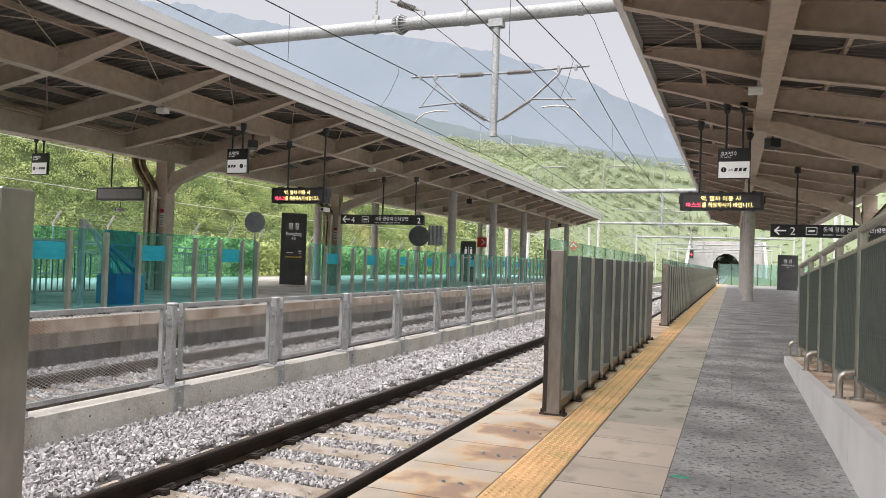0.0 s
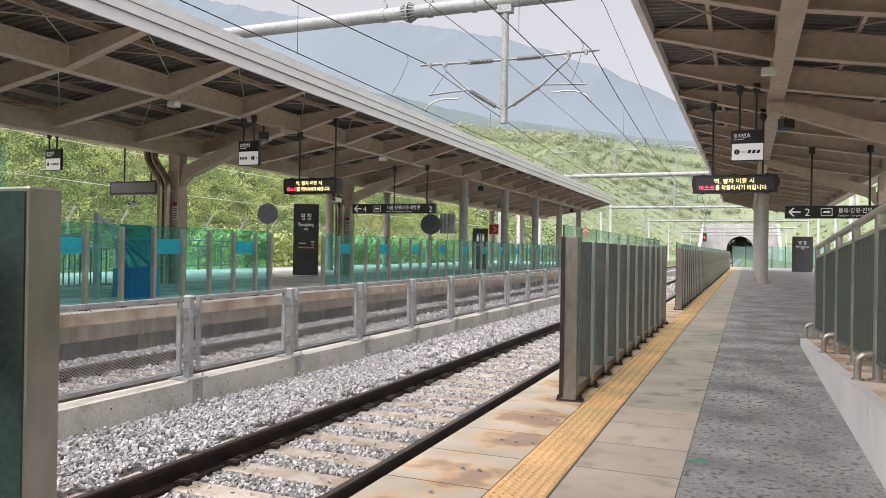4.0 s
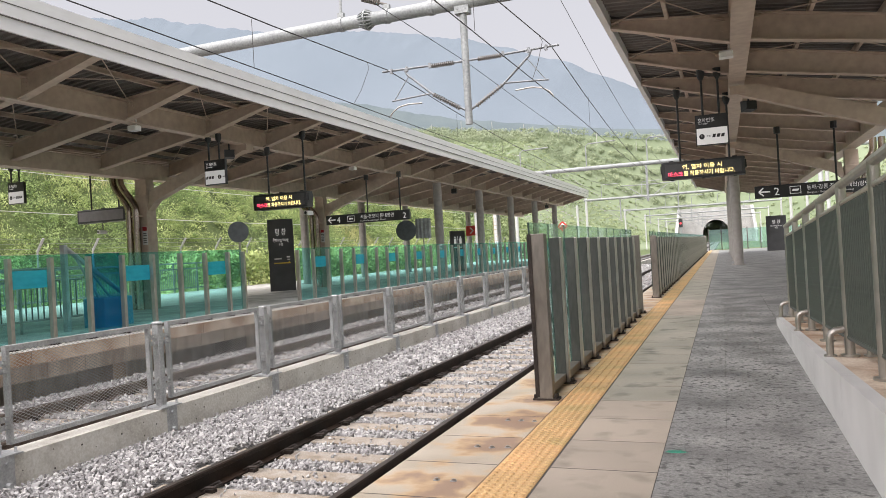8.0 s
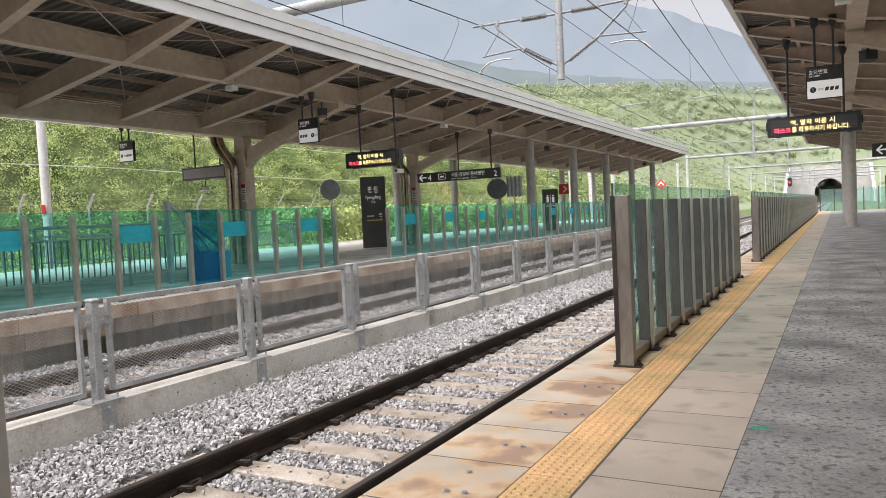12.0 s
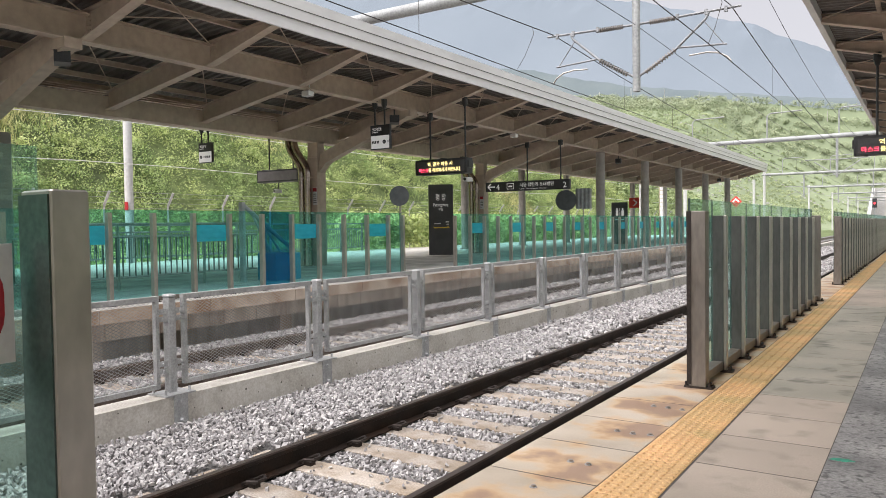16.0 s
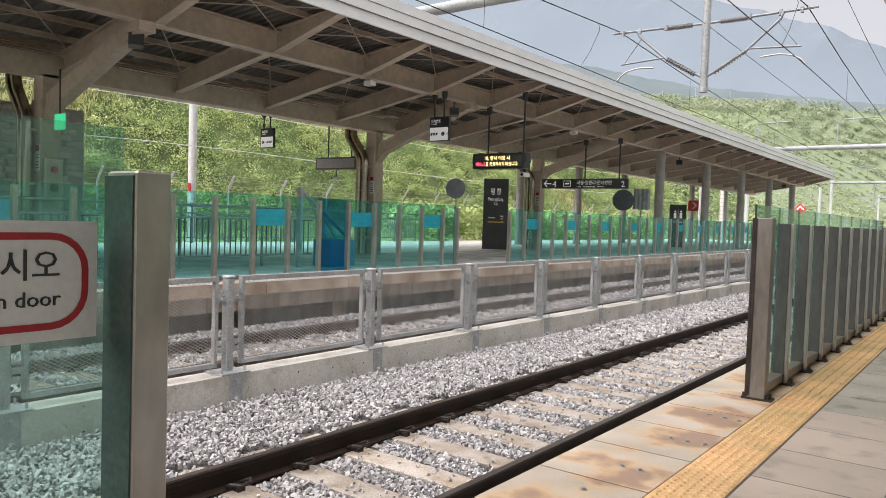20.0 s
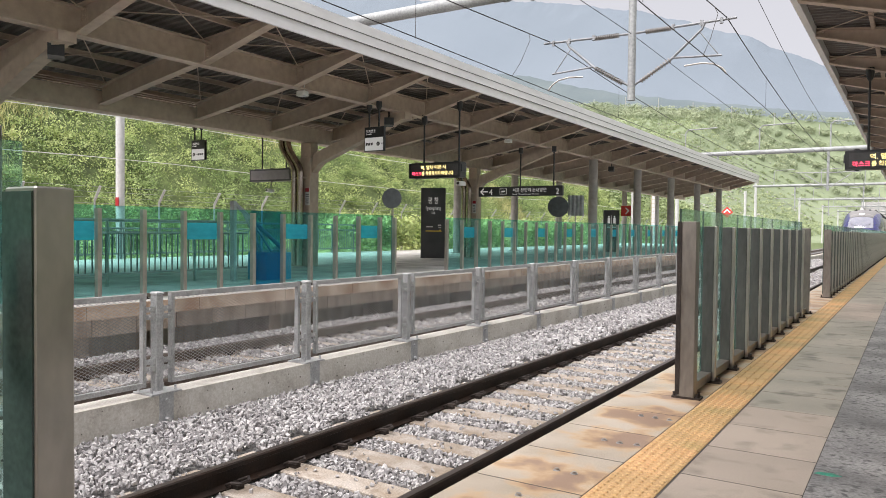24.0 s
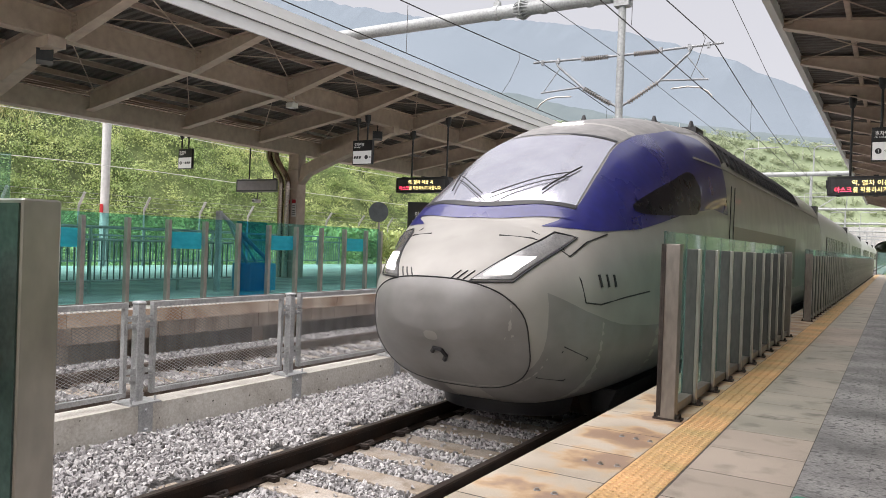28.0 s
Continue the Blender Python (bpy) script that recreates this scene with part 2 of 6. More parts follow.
M_COLUMN = mat("round_column_paint", (0.36, 0.33, 0.31), 0.45, vary=0.05, scale=1.0, fine=5, bump=0.0)
M_BRACKET = mat("weathered_bracket_steel", (0.27, 0.28, 0.29), 0.5, metal=0.5, vary=0.15, scale=6, fine=50, bump=0.03)
M_BEAM = mat("canopy_beam_paint", (0.57, 0.455, 0.37), 0.55, vary=0.05, scale=1.2, fine=6, bump=0.02)
M_DECK = mat("corrugated_deck", (0.19, 0.172, 0.16), 0.6, metal=0.2, vary=0.15, scale=1.5)
M_FASCIA = mat("fascia_white_metal", (0.8, 0.79, 0.78), 0.4, metal=0.2, vary=0.06, scale=0.8, fine=8, bump=0.0, stretch=(1, 0.3, 1))
M_BLACK = mat("sign_black", (0.03, 0.03, 0.032), 0.45, vary=0.15, bump=0.02)
M_DGREY = mat("stele_dark_grey", (0.06, 0.06, 0.062), 0.45, vary=0.15, scale=2, bump=0.02)
M_WHITE = mat("sign_white", (0.75, 0.75, 0.74), 0.5, vary=0.04, bump=0.0)
M_LIT = glow("lit_sign_white", (1.0, 0.99, 0.96), 0.14, (0.7, 0.7, 0.69))
M_RED = mat("sign_red", (0.42, 0.02, 0.03), 0.5, vary=0.05, bump=0.0)
M_YSIGN = mat("sign_yellow", (0.75, 0.5, 0.05), 0.5, vary=0.05, bump=0.0)
M_GLASS = glass("green_glass", (0.79, 0.94, 0.91), 0.12, (0.42, 0.62, 0.58))
M_GLASS2 = glass("teal_glass", (0.66, 0.95, 0.94), 0.04, (0.1, 0.5, 0.47))
M_GLASSB = glass("blue_glass", (0.2, 0.62, 0.78), 0.07, (0.02, 0.24, 0.36))
M_BAND = glass("cyan_film", (0.3, 0.85, 0.95), 0.55, (0.04, 0.5, 0.64))
M_GPIPE = mat("gantry_tube", (0.36, 0.375, 0.375), 0.55, metal=0.15, vary=0.14, scale=1.4, fine=18, bump=0.04)
M_GCAP = mat("dark_green_strip", (0.045, 0.072, 0.063), 0.18, vary=0.1, bump=0.0)
M_WIRE = mat("copper_wire_dark", (0.05, 0.045, 0.04), 0.5, metal=0.6, vary=0.1)
M_INSUL = mat("insulator_grey", (0.19, 0.17, 0.155), 0.5, vary=0.1)
M_CORR = mat("railing_panel_green_grey", (0.095, 0.108, 0.094), 0.45, metal=0.3, vary=0.1, scale=1.2, bump=0.03)
M_RAMPW = mat("ramp_upstand_granite", (0.62, 0.61, 0.6), 0.6, vary=0.08, scale=2, fine=150, bump=0.05)
# Grass green darkened so that gaps between leaf clumps look shaded.
M_GRASS = mat("slope_grass", (0.11, 0.145, 0.05), 0.85, vary=0.4, scale=0.4, fine=4, bump=0.4, second=(0.06, 0.085, 0.028))
M_PORTAL = mat("tunnel_portal_concrete", (0.5, 0.49, 0.475), 0.85, vary=0.12, scale=0.3, fine=3)
M_DARKHOLE = mat("tunnel_lining", (0.06, 0.06, 0.065), 0.9, vary=0.1)


# ---- mesh helpers ----
def box(bm, x0, x1, y0, y1, z0, z1):
    v = [bm.verts.new((x, y, z)) for x in (x0, x1) for y in (y0, y1) for z in (z0, z1)]
    for f in ((0, 1, 3, 2), (4, 6, 7, 5), (0, 4, 5, 1), (2, 3, 7, 6), (0, 2, 6, 4), (1, 5, 7, 3)):
        bm.faces.new([v[i] for i in f])
    return v


def cbox(bm, x0, x1, y0, y1, z0, z1, c=0.01):
    """A box with its upright edges and top rim chamfered."""
    xs = ((x0 + c, y0), (x1 - c, y0), (x1, y0 + c), (x1, y1 - c), (x1 - c, y1), (x0 + c, y1), (x0, y1 - c), (x0, y0 + c))
    cx, cy = (x0 + x1) / 2, (y0 + y1) / 2
    low = [bm.verts.new((x, y, z0)) for x, y in xs]
    mid = [bm.verts.new((x, y, z1 - c)) for x, y in xs]
    kx, ky = 1 - 2 * c / (x1 - x0), 1 - 2 * c / (y1 - y0)
    top = [bm.verts.new((cx + (x - cx) * kx, cy + (y - cy) * ky, z1)) for x, y in xs]
    for a, b in ((low, mid), (mid, top)):
        for i in range(8):
            bm.faces.new((a[i], a[(i + 1) % 8], b[(i + 1) % 8], b[i]))
    bm.faces.new(top), bm.faces.new(low[::-1])


def tube(bm, p, q, r, n=10, r2=None, caps=True):
    p, q = Vector(p), Vector(q)
    d = (q - p).normalized()
    u = d.orthogonal().normalized()
    w = d.cross(u)
    rings = []
    for c, rr in ((p, r), (q, r if r2 is None else r2)):
        rings.append([bm.verts.new(c + rr * (math.cos(2 * math.pi * i / n) * u + math.sin(2 * math.pi * i / n) * w)) for i in range(n)])
    for i in range(n):
        bm.faces.new((rings[0][i], rings[0][(i + 1) % n], rings[1][(i + 1) % n], rings[1][i]))
    if caps:
        bm.faces.new(rings[0][::-1]), bm.faces.new(rings[1])


def pipe(bm, pts, r, n=10):
    """A bent round bar along points."""
    pts = [Vector(p) for p in pts]
    rings, u = [], None
    for i, p in enumerate(pts):
        d = (pts[min(i + 1, len(pts) - 1)] - pts[max(i - 1, 0)]).normalized()
        u = d.orthogonal().normalized() if u is None else (u - d * u.dot(d)).normalized()
        w = d.cross(u)
        rings.append([bm.verts.new(p + r * (math.cos(2 * math.pi * k / n) * u + math.sin(2 * math.pi * k / n) * w)) for k in range(n)])
    for a, b in zip(rings, rings[1:]):
        for k in range(n):
            bm.faces.new((a[k], a[(k + 1) % n], b[(k + 1) % n], b[k]))
    bm.faces.new(rings[0][::-1]), bm.faces.new(rings[-1])


def prism(bm, prof, axis, a, b, closed=True):
    """A profile pushed along an axis from a to b. prof: pairs in the two other axes, in x, y, z order."""
    def put(p, t):
        return {"x": (t, *p), "y": (p[0], t, p[1]), "z": (*p, t)}[axis]
    r0, r1 = [bm.verts.new(put(p, a)) for p in prof], [bm.verts.new(put(p, b)) for p in prof]
    n = len(prof)
    for i in range(n if closed else n - 1):
        bm.faces.new((r0[i], r0[(i + 1) % n], r1[(i + 1) % n], r1[i]))
    if closed:
        bm.faces.new(r0[::-1]), bm.faces.new(r1)


def ibeam(bm, p, q, h0, h1, w, tf=0.02, tw=0.014, drop=None):
    """An I-beam from p to q (middle of the top flange); h0, h1: its heights at the ends."""
    p, q = Vector(p), Vector(q)
    d = q - p
    side = Vector((-d.y, d.x, 0)).normalized()
    up = Vector((0, 0, 1))
    def ring_at(c, h):
        pr = [(-w / 2, 0), (w / 2, 0), (w / 2, -tf), (tw / 2, -tf), (tw / 2, -h + tf), (w / 2, -h + tf), (w / 2, -h), (-w / 2, -h), (-w / 2, -h + tf), (-tw / 2, -h + tf), (-tw / 2, -tf), (-w / 2, -tf)]
        return [bm.verts.new(c + side * a + up * z) for a, z in pr]
    r0, r1 = ring_at(p, h0), ring_at(q, h1)
    for i in range(12):
        bm.faces.new((r0[i], r0[(i + 1) % 12], r1[(i + 1) % 12], r1[i]))
    bm.faces.new(r0[::-1]), bm.faces.new(r1)


def mesh(name, bm, material, smooth=False):
    bmesh.ops.recalc_face_normals(bm, faces=bm.faces[:])
    me = bpy.data.meshes.new(name)
    bm.to_mesh(me)
    bm.free()
    me.materials.append(material)
    if smooth:
        me.shade_smooth()
        me.set_sharp_from_angle(angle=radians(35))
    return me


def part(name, bm, material, parent, label="", smooth=False):
    ob = new(name, mesh(name, bm, material, smooth))
    ob.parent = parent
    return tagged(ob, label) if label else ob


def single(name, bm, material, label="", category="", group="", kind="", smooth=False):
    return tagged(new(name, mesh(name, bm, material, smooth)), label, category, group, kind)


def root(name, label, category, group="", kind="", at=None):
    ob = new(name)
    ob.empty_display_size = 0.2
    if at:
        ob.matrix_basis = at
    return tagged(ob, label, category, group, kind)


def share(name, me, parent, m):
    """One more piece on a mesh that is already there."""
    ob = new(name, me)
    ob.parent = parent
    ob.matrix_basis = m
    return ob


def B():
    return bmesh.new()


def letters(name, text, size, material, parent, m, width=None, align="LEFT"):
    """Text turned into a thin mesh, in the x-y plane of m."""
    cu = bpy.data.curves.new(name, "FONT")
    cu.body, cu.size, cu.extrude, cu.align_x = text, size, 0.002, align
    cu.resolution_u = 2
    ob = bpy.data.objects.new(name, cu)
    me = bpy.data.meshes.new_from_object(ob)
    bpy.data.objects.remove(ob)
    bpy.data.curves.remove(cu)
    me.materials.clear()
    me.materials.append(material)
    o = new(name, me)
    if width:
        w = max(v.co.x for v in me.vertices) - min(v.co.x for v in me.vertices)
        for v in me.vertices:
            v.co.x *= width / w
    o.parent = parent
    o.matrix_basis = m
    return o



# ---- setting: ground, tracks, platforms ----
RAIL_Z, TRACKS = -0.5, (0.0, -4.87)
P1_EDGE, P2_EDGE, P2_Z = 1.65, -6.5, 0.1
Y0, Y1 = -30.0, 75.0


def ground_height(x, y):
    if x < -22:
        rise = min(1.0, (-22 - x) / 14.0)
        h = 11.5 * (rise * rise * (3 - 2 * rise)) + max(0, -36 - x) * 0.05
        h *= 1 - 0.72 * min(1.0, max(0.0, (y - 100) / 70))
        return -0.9 + h * (1 + 0.1 * noise.noise((x * 0.06, y * 0.05, 0)))
    if x > 34:
        return -0.9 + min(16, (x - 34) * 0.5)
    return -0.95


bm = B()
xs = [-3000, -1200, -500, -250, -150, -100, -80, -60, -50] + [-46 + 1.5 * i for i in range(17)] + [-20, -8, 0, 10, 30, 34, 40, 60, 120, 400, 1500, 3000]
ys = [-600, -200, -80] + [-50 + 5 * i for i in range(41)] + [200, 300, 500, 1000, 2500]
grid = [[bm.verts.new((x, y, ground_height(x, y))) for y in ys] for x in xs]
for i in range(len(xs) - 1):
    for j in range(len(ys) - 1):
        bm.faces.new((grid[i][j], grid[i + 1][j], grid[i + 1][j + 1], grid[i][j + 1]))
single("ground", bm, M_GRASS, "grassy ground rising into a bank beside the station", "ground", kind="structure", smooth=True)

bm = B()
for a, b in ((-2.3, 2.2), (-6.9, -2.58)):
    c = (a + b) / 2
    d = 0.0 if b > 0 else 0.085
    prism(bm, [(a, -1.2), (a, -0.62 - d), (a + 0.5, -0.68 - d), (c, -0.7 - d), (b - 0.5, -0.69 - d), (b, -0.68 - d), (b, -1.2)], "y", -40, 330)
single("ballast_bed", bm, M_SUBBALLAST, "grey crushed-stone ballast bed between the platforms", "ballast", kind="structure")


def rail_profile(cx):
    half = [(0.075, -0.172), (0.075, -0.160), (0.012, -0.143), (0.009, -0.05), (0.035, -0.038), (0.036, -0.008), (0.028, 0.0)]
    return [(cx + x, RAIL_Z + z) for x, z in half] + [(cx - x, RAIL_Z + z) for x, z in half[::-1]]


for tx in TRACKS:
    tr = root("railway_track", "standard-gauge track with dark rusty rails on concrete sleepers", "railway track", "tracks", at=pose(tx, 0, 0.0 if tx == 0 else -0.075))
    for s in (-1, 1):
        bm = B()
        prism(bm, rail_profile(s * 0.7535), "y", -40, 330)
        r = part("rail", bm, M_RAIL if tx == 0 else M_RAILW, tr, "dark brown steel rail")
        bm = B()
        box(bm, s * 0.7535 - 0.026, s * 0.7535 + 0.026, -40, 330, RAIL_Z, RAIL_Z + 0.002)
        part("running_surface", bm, M_RAILTOP, r, "dull worn rail head")
    bm = B()
    prism(bm, [(-0.15, -0.9), (-0.13, -0.68), (-0.11, -0.672), (0.11, -0.672), (0.13, -0.68), (0.15, -0.9)], "x", -1.25, 1.25)
    bm2 = B()
    for s in (-1, 1):
        for q in (-1, 1):
            X = s * 0.7535 + q * 0.1
            pipe(bm2, [(X - q * 0.045, -0.06, -0.64), (X + q * 0.03, -0.085, -0.605), (X + q * 0.085, -0.04, -0.61), (X + q * 0.085, 0.04, -0.61), (X + q * 0.03, 0.085, -0.605), (X - q * 0.045, 0.06, -0.64)], 0.014, 6)
            box(bm2, X - 0.03, X + 0.045, -0.03, 0.03, -0.676, -0.64)
    sme = mesh("sleeper", bm, M_SLEEPER)
    bm2.verts.index_update()
    cv, cf = np.array([v.co[:] for v in bm2.verts]), [[v.index for v in f.verts] for f in bm2.faces]
    bm2.free()
    vs_, fs_ = [], []
    for k in range(120):
        y = 6.21 + 0.6 * (k - 14)
        share("sleeper", sme, tr, pose(0, y, 0))
        if k < 70:
            fs_ += [[i + len(cv) * k for i in f] for f in cf]
            vs_.append(cv + (0, y, 0))
    me = bpy.data.meshes.new("rail_clip")
    me.from_pydata(np.concatenate(vs_).tolist(), [], fs_)
    me.materials.append(M_CLIP)
    o = new("rail_clip", me)
    o.parent = tr
    tagged(o, "dark iron rail clips", kind="stuff")

# middle wall
bm = B()
for k in range(-14, 22):
    y = 6.22 + 4.06 * k
    box(bm, -2.57, -2.3, y + 0.006, y + 4.054, -1.0, -0.287)
    box(bm, -2.55, -2.32, y - 0.006, y + 0.006, -1.0, -0.3)
single("trackside_wall", bm, M_CONC, "low pale concrete wall between the two tracks", "wall", kind="structure")

bm = B()
for k in range(-4, 60):
    for j in range(5):
        y, z = 6.7 + 0.81 * k + 0.37 * math.sin(7.3 * k + 2.1 * j), -0.34 - 0.06 * j + 0.02 * math.sin(5 * k + j)
        tube(bm, (-2.31, y, z), (-2.297, y, z), 0.006 + 0.004 * (j % 2), 6)
single("wall_holes", bm, M_JOINT, "small dark air holes in the concrete wall", "holes", kind="stuff")

# platforms
bm = B()
box(bm, 2.0, 14.0, Y0, Y1, -0.98, -0.03)
single("platform_1_side", bm, M_CONC2, "concrete platform body beside the near track", "platform", kind="structure")
bm = B()
box(bm, -26.0, P2_EDGE - 1.3, Y0, Y1, -0.98, P2_Z - 0.16)
for k in range(-6, 18):
    box(bm, P2_EDGE - 1.3, P2_EDGE - 0.4, 4.0 * k, 4.0 * k + 0.3, -0.98, P2_Z - 0.5)
single("platform_2_side", bm, M_CONC2, "concrete body of the far platform with a dark hollow under its edge", "platform", kind="structure")
pw = root("platform_2_face", "stained concrete facing panels along the far platform edge", "platform wall", kind="structure")
bm = B()
cbox(bm, P2_EDGE - 0.38, P2_EDGE - 0.24, 0.005, 0.745, -0.39, P2_Z - 0.161, 0.008)
fme = mesh("facing_panel", bm, M_FACING)
for k in range(-14, 64):
    share("facing_panel", fme, pw, pose(0, 0.75 * k, 0))
bm = B()
box(bm, P2_EDGE - 0.38, P2_EDGE - 0.25, 48, Y1, -0.39, P2_Z - 0.161)
box(bm, P2_EDGE - 0.38, P2_EDGE - 0.25, Y0, -10.5, -0.39, P2_Z - 0.161)
part("far_facing", bm, M_FACING, pw)
bm = B()
box(bm, -8.05, P2_EDGE, Y0, Y1, P2_Z - 0.16, P2_Z)
box(bm, -20.5, -12.6, Y0, Y1, P2_Z - 0.16, P2_Z)
single("platform_2_top", bm, M_PALE, "pale stone surface of the far platform", "platform", kind="structure")
bm = B()
box(bm, -12.6, -8.05, Y0, Y1, P2_Z - 0.16, P2_Z)
single("platform_2_walkway", bm, M_WALK2, "dark stone walkway of the far platform", "platform", kind="structure")
bm = B()
for k in range(0, 53):
    box(bm, P2_EDGE - 0.03, P2_EDGE + 0.02, Y0 + 2 * k + 0.01, Y0 + 2 * k + 1.99, P2_Z - 0.2, P2_Z + 0.004)
single("platform_2_coping", bm, M_COPING, "rust-stained coping stones along the far platform edge", "coping", kind="structure")
p1 = root("platform_1_paving", "granite paving of the near platform with rust stains", "paving", kind="structure")


def slab_piece(name, w, l, material, h=0.03, c=0.006):
    bm = B()
    cbox(bm, 0, w, 0, l, -h, 0, c)
    return mesh(name, bm, material)


SL = 0.61
edge_me = slab_piece("edge_slab", 0.595, SL - 0.012, M_SLABR, 0.2, 0.002)
walk_me = slab_piece("paving_slab", 0.586, SL - 0.012, M_SLAB, 0.03, 0.002)
walg_me = slab_piece("paving_slab", 0.586, SL - 0.012, M_SLABG, 0.03, 0.002)
dark_me = slab_piece("dark_slab", 0.349, SL - 0.001, M_DARK, 0.03, 0.001)
bm = B()
box(bm, P1_EDGE + 0.02, 14, Y0, Y1, -0.05, -0.0015)
single("platform_1_bed", bm, M_JOINT, "dark mortar bed under the platform paving", "paving", kind="structure")
for k in range(46):
    y = 0.3 + SL * k
    share("edge_slab", edge_me, p1, pose(P1_EDGE, y, 0))
    share("paving_slab", walg_me if 11 < k < 23 or 27 < k < 40 else walk_me, p1, pose(2.555, y, 0))
    if k < 30:
        for j in range(3):
            share("dark_slab", dark_me, p1, pose(3.145 + 0.35 * j, y, 0.0006 * ((k * 7 + j * 5) % 4)))
bm = B()
for a, b in ((Y0, 0.3), (0.3 + SL * 46, Y1)):
    box(bm, P1_EDGE, 2.245, a, b, -0.2, 0.0)
    box(bm, 2.555, 3.145, a, b, -0.03, 0.0)
part("far_paving", bm, M_SLAB, p1)
bm = B()
box(bm, 3.15, 14, 0.3 + SL * 30, Y1, -0.03, 0.0)
box(bm, 3.15, 14, Y0, 0.3, -0.03, 0.0)
box(bm, 4.2, 14, 0.3, 0.3 + SL * 30, -0.03, 0.0)
part("far_dark_paving", bm, M_DARK, p1)

# tactile strip
ts = root("tactile_strip", "orange-yellow tactile paving strip along the platform edge", "tactile paving", kind="structure")
bm = B()
cbox(bm, 0, 0.294, 0, 0.294, -0.03, 0.002, 0.003)
for i in range(6):
    for j in range(6):
        cx, cy = 0.025 + 0.049 * i, 0.025 + 0.049 * j
        a = [bm.verts.new((cx + 0.018 * math.cos(q * math.pi / 4), cy + 0.018 * math.sin(q * math.pi / 4), 0.002)) for q in range(8)]
        b = [bm.verts.new((cx + 0.012 * math.cos(q * math.pi / 4), cy + 0.012 * math.sin(q * math.pi / 4), 0.008)) for q in range(8)]
        for q in range(8):
            bm.faces.new((a[q], a[(q + 1) % 8], b[(q + 1) % 8], b[q]))
        bm.faces.new(b)
dot_me = mesh("tactile_tile", bm, M_YELLOW)
bm = B()
cbox(bm, 0, 0.294, 0, 0.294, -0.03, 0.002, 0.003)
for i in range(4):
    cx = 0.037 + 0.0735 * i
    prism(bm, [(cx - 0.018, 0.002), (cx - 0.011, 0.008), (cx + 0.011, 0.008), (cx + 0.018, 0.002)], "y", 0.01, 0.284)
bar_me = mesh("tactile_bar_tile", bm, M_YELLOW)
for k in range(200):
    y = 0.3 + 0.3 * k
    share("tactile_tile", dot_me if y < 8.0 else bar_me, ts, pose(2.25, y, 0))
bm = B()
box(bm, 2.25, 2.55, Y0, 0.3, -0.03, 0.004)
box(bm, 2.25, 2.55, 60.3, Y1, -0.03, 0.004)
part("far_strip", bm, M_YELLOW, ts)

# ---- mesh fence between the tracks ----
FX, FY, FS = -2.436, 6.22, 2.03


def fence_post():
    bm = B()
    cbox(bm, -0.045, 0.045, -0.042, 0.042, -0.272, 0.64, 0.008)
    cbox(bm, -0.052, 0.052, -0.049, 0.049, 0.64, 0.665, 0.012)
    box(bm, -0.13, 0.15, -0.165, 0.165, -0.285, -0.27)
    box(bm, 0.137, 0.148, -0.075, 0.075, -0.66, -0.285)
    for s in (-1, 1):
        for z in (-0.02, 0.47):
            for dz in (-0.035, 0.035):
                a, b = sorted((s * 0.04, s * 0.15))
                box(bm, 0.028, 0.036, a, b, z + dz - 0.025, z + dz + 0.025)
                tube(bm, (0.036, s * 0.1, z + dz), (0.052, s * 0.1, z + dz), 0.014, 6)
            a, b = sorted((s * 0.04, s * 0.05))
            box(bm, -0.03, 0.04, a, b, z - 0.07, z + 0.07)
        for x in (-0.09, 0.1):
            tube(bm, (x, s * 0.13, -0.27), (x, s * 0.13, -0.225), 0.012, 6)
    tube(bm, (0.148, 0, -0.34), (0.168, 0, -0.34), 0.018, 6)
    tube(bm, (0.148, 0, -0.52), (0.195, 0, -0.52), 0.022, 6)
    return bm


def fence_panel(h0=-0.197, h1=0.628, l=1.72):
    fr = B()
    box(fr, -0.022, 0.022, 0, l, h0 - 0.022, h0 + 0.022)
    box(fr, -0.028, 0.028, -0.02, l + 0.02, h1 - 0.022, h1 + 0.026)
    for y in (0.0, l):
        box(fr, -0.026, 0.026, y - 0.018, y + 0.018, h0 - 0.02, h1 - 0.02)
    me = B()
    t, sx, sz = 0.0027, 0.056, 0.0155
    H, n = h1 - h0, int(l / sx)
    m = int(H / sz)
    for i in range(n):
        for j in range(m):
            y, z = (i + 0.5 * (j % 2)) * sx, h0 + j * sz
            for dy in (-sx / 2, sx / 2):
                if not 0 <= y + dy <= l:
                    continue
                v = [me.verts.new(c) for c in ((0.004, y, z - t), (0.004, y, z + t), (-0.004, y + dy, z + sz + t), (-0.004, y + dy, z + sz - t))]
                me.faces.new(v)
    return fr, me


fence = root("mesh_fence", "galvanised expanded-metal fence on the wall between the tracks", "fence", at=pose(FX, 0, 0))
pme = mesh("fence_post", fence_post(), M_GALV)
fr, me_ = fence_panel()
frm, mem = mesh("panel_frame", fr, M_GALV), mesh("expanded_mesh", me_, M_MESH)
for k in range(-3, 26):
    share("fence_post", pme, fence, pose(0, FY + FS * k, 0))
    if k < 25:
        p = share("panel_frame", frm, fence, pose(0, FY + FS * k + 0.16, 0))
        share("expanded_mesh", mem, p, Matrix())

# ---- glass platform fences ----
GX = 2.04


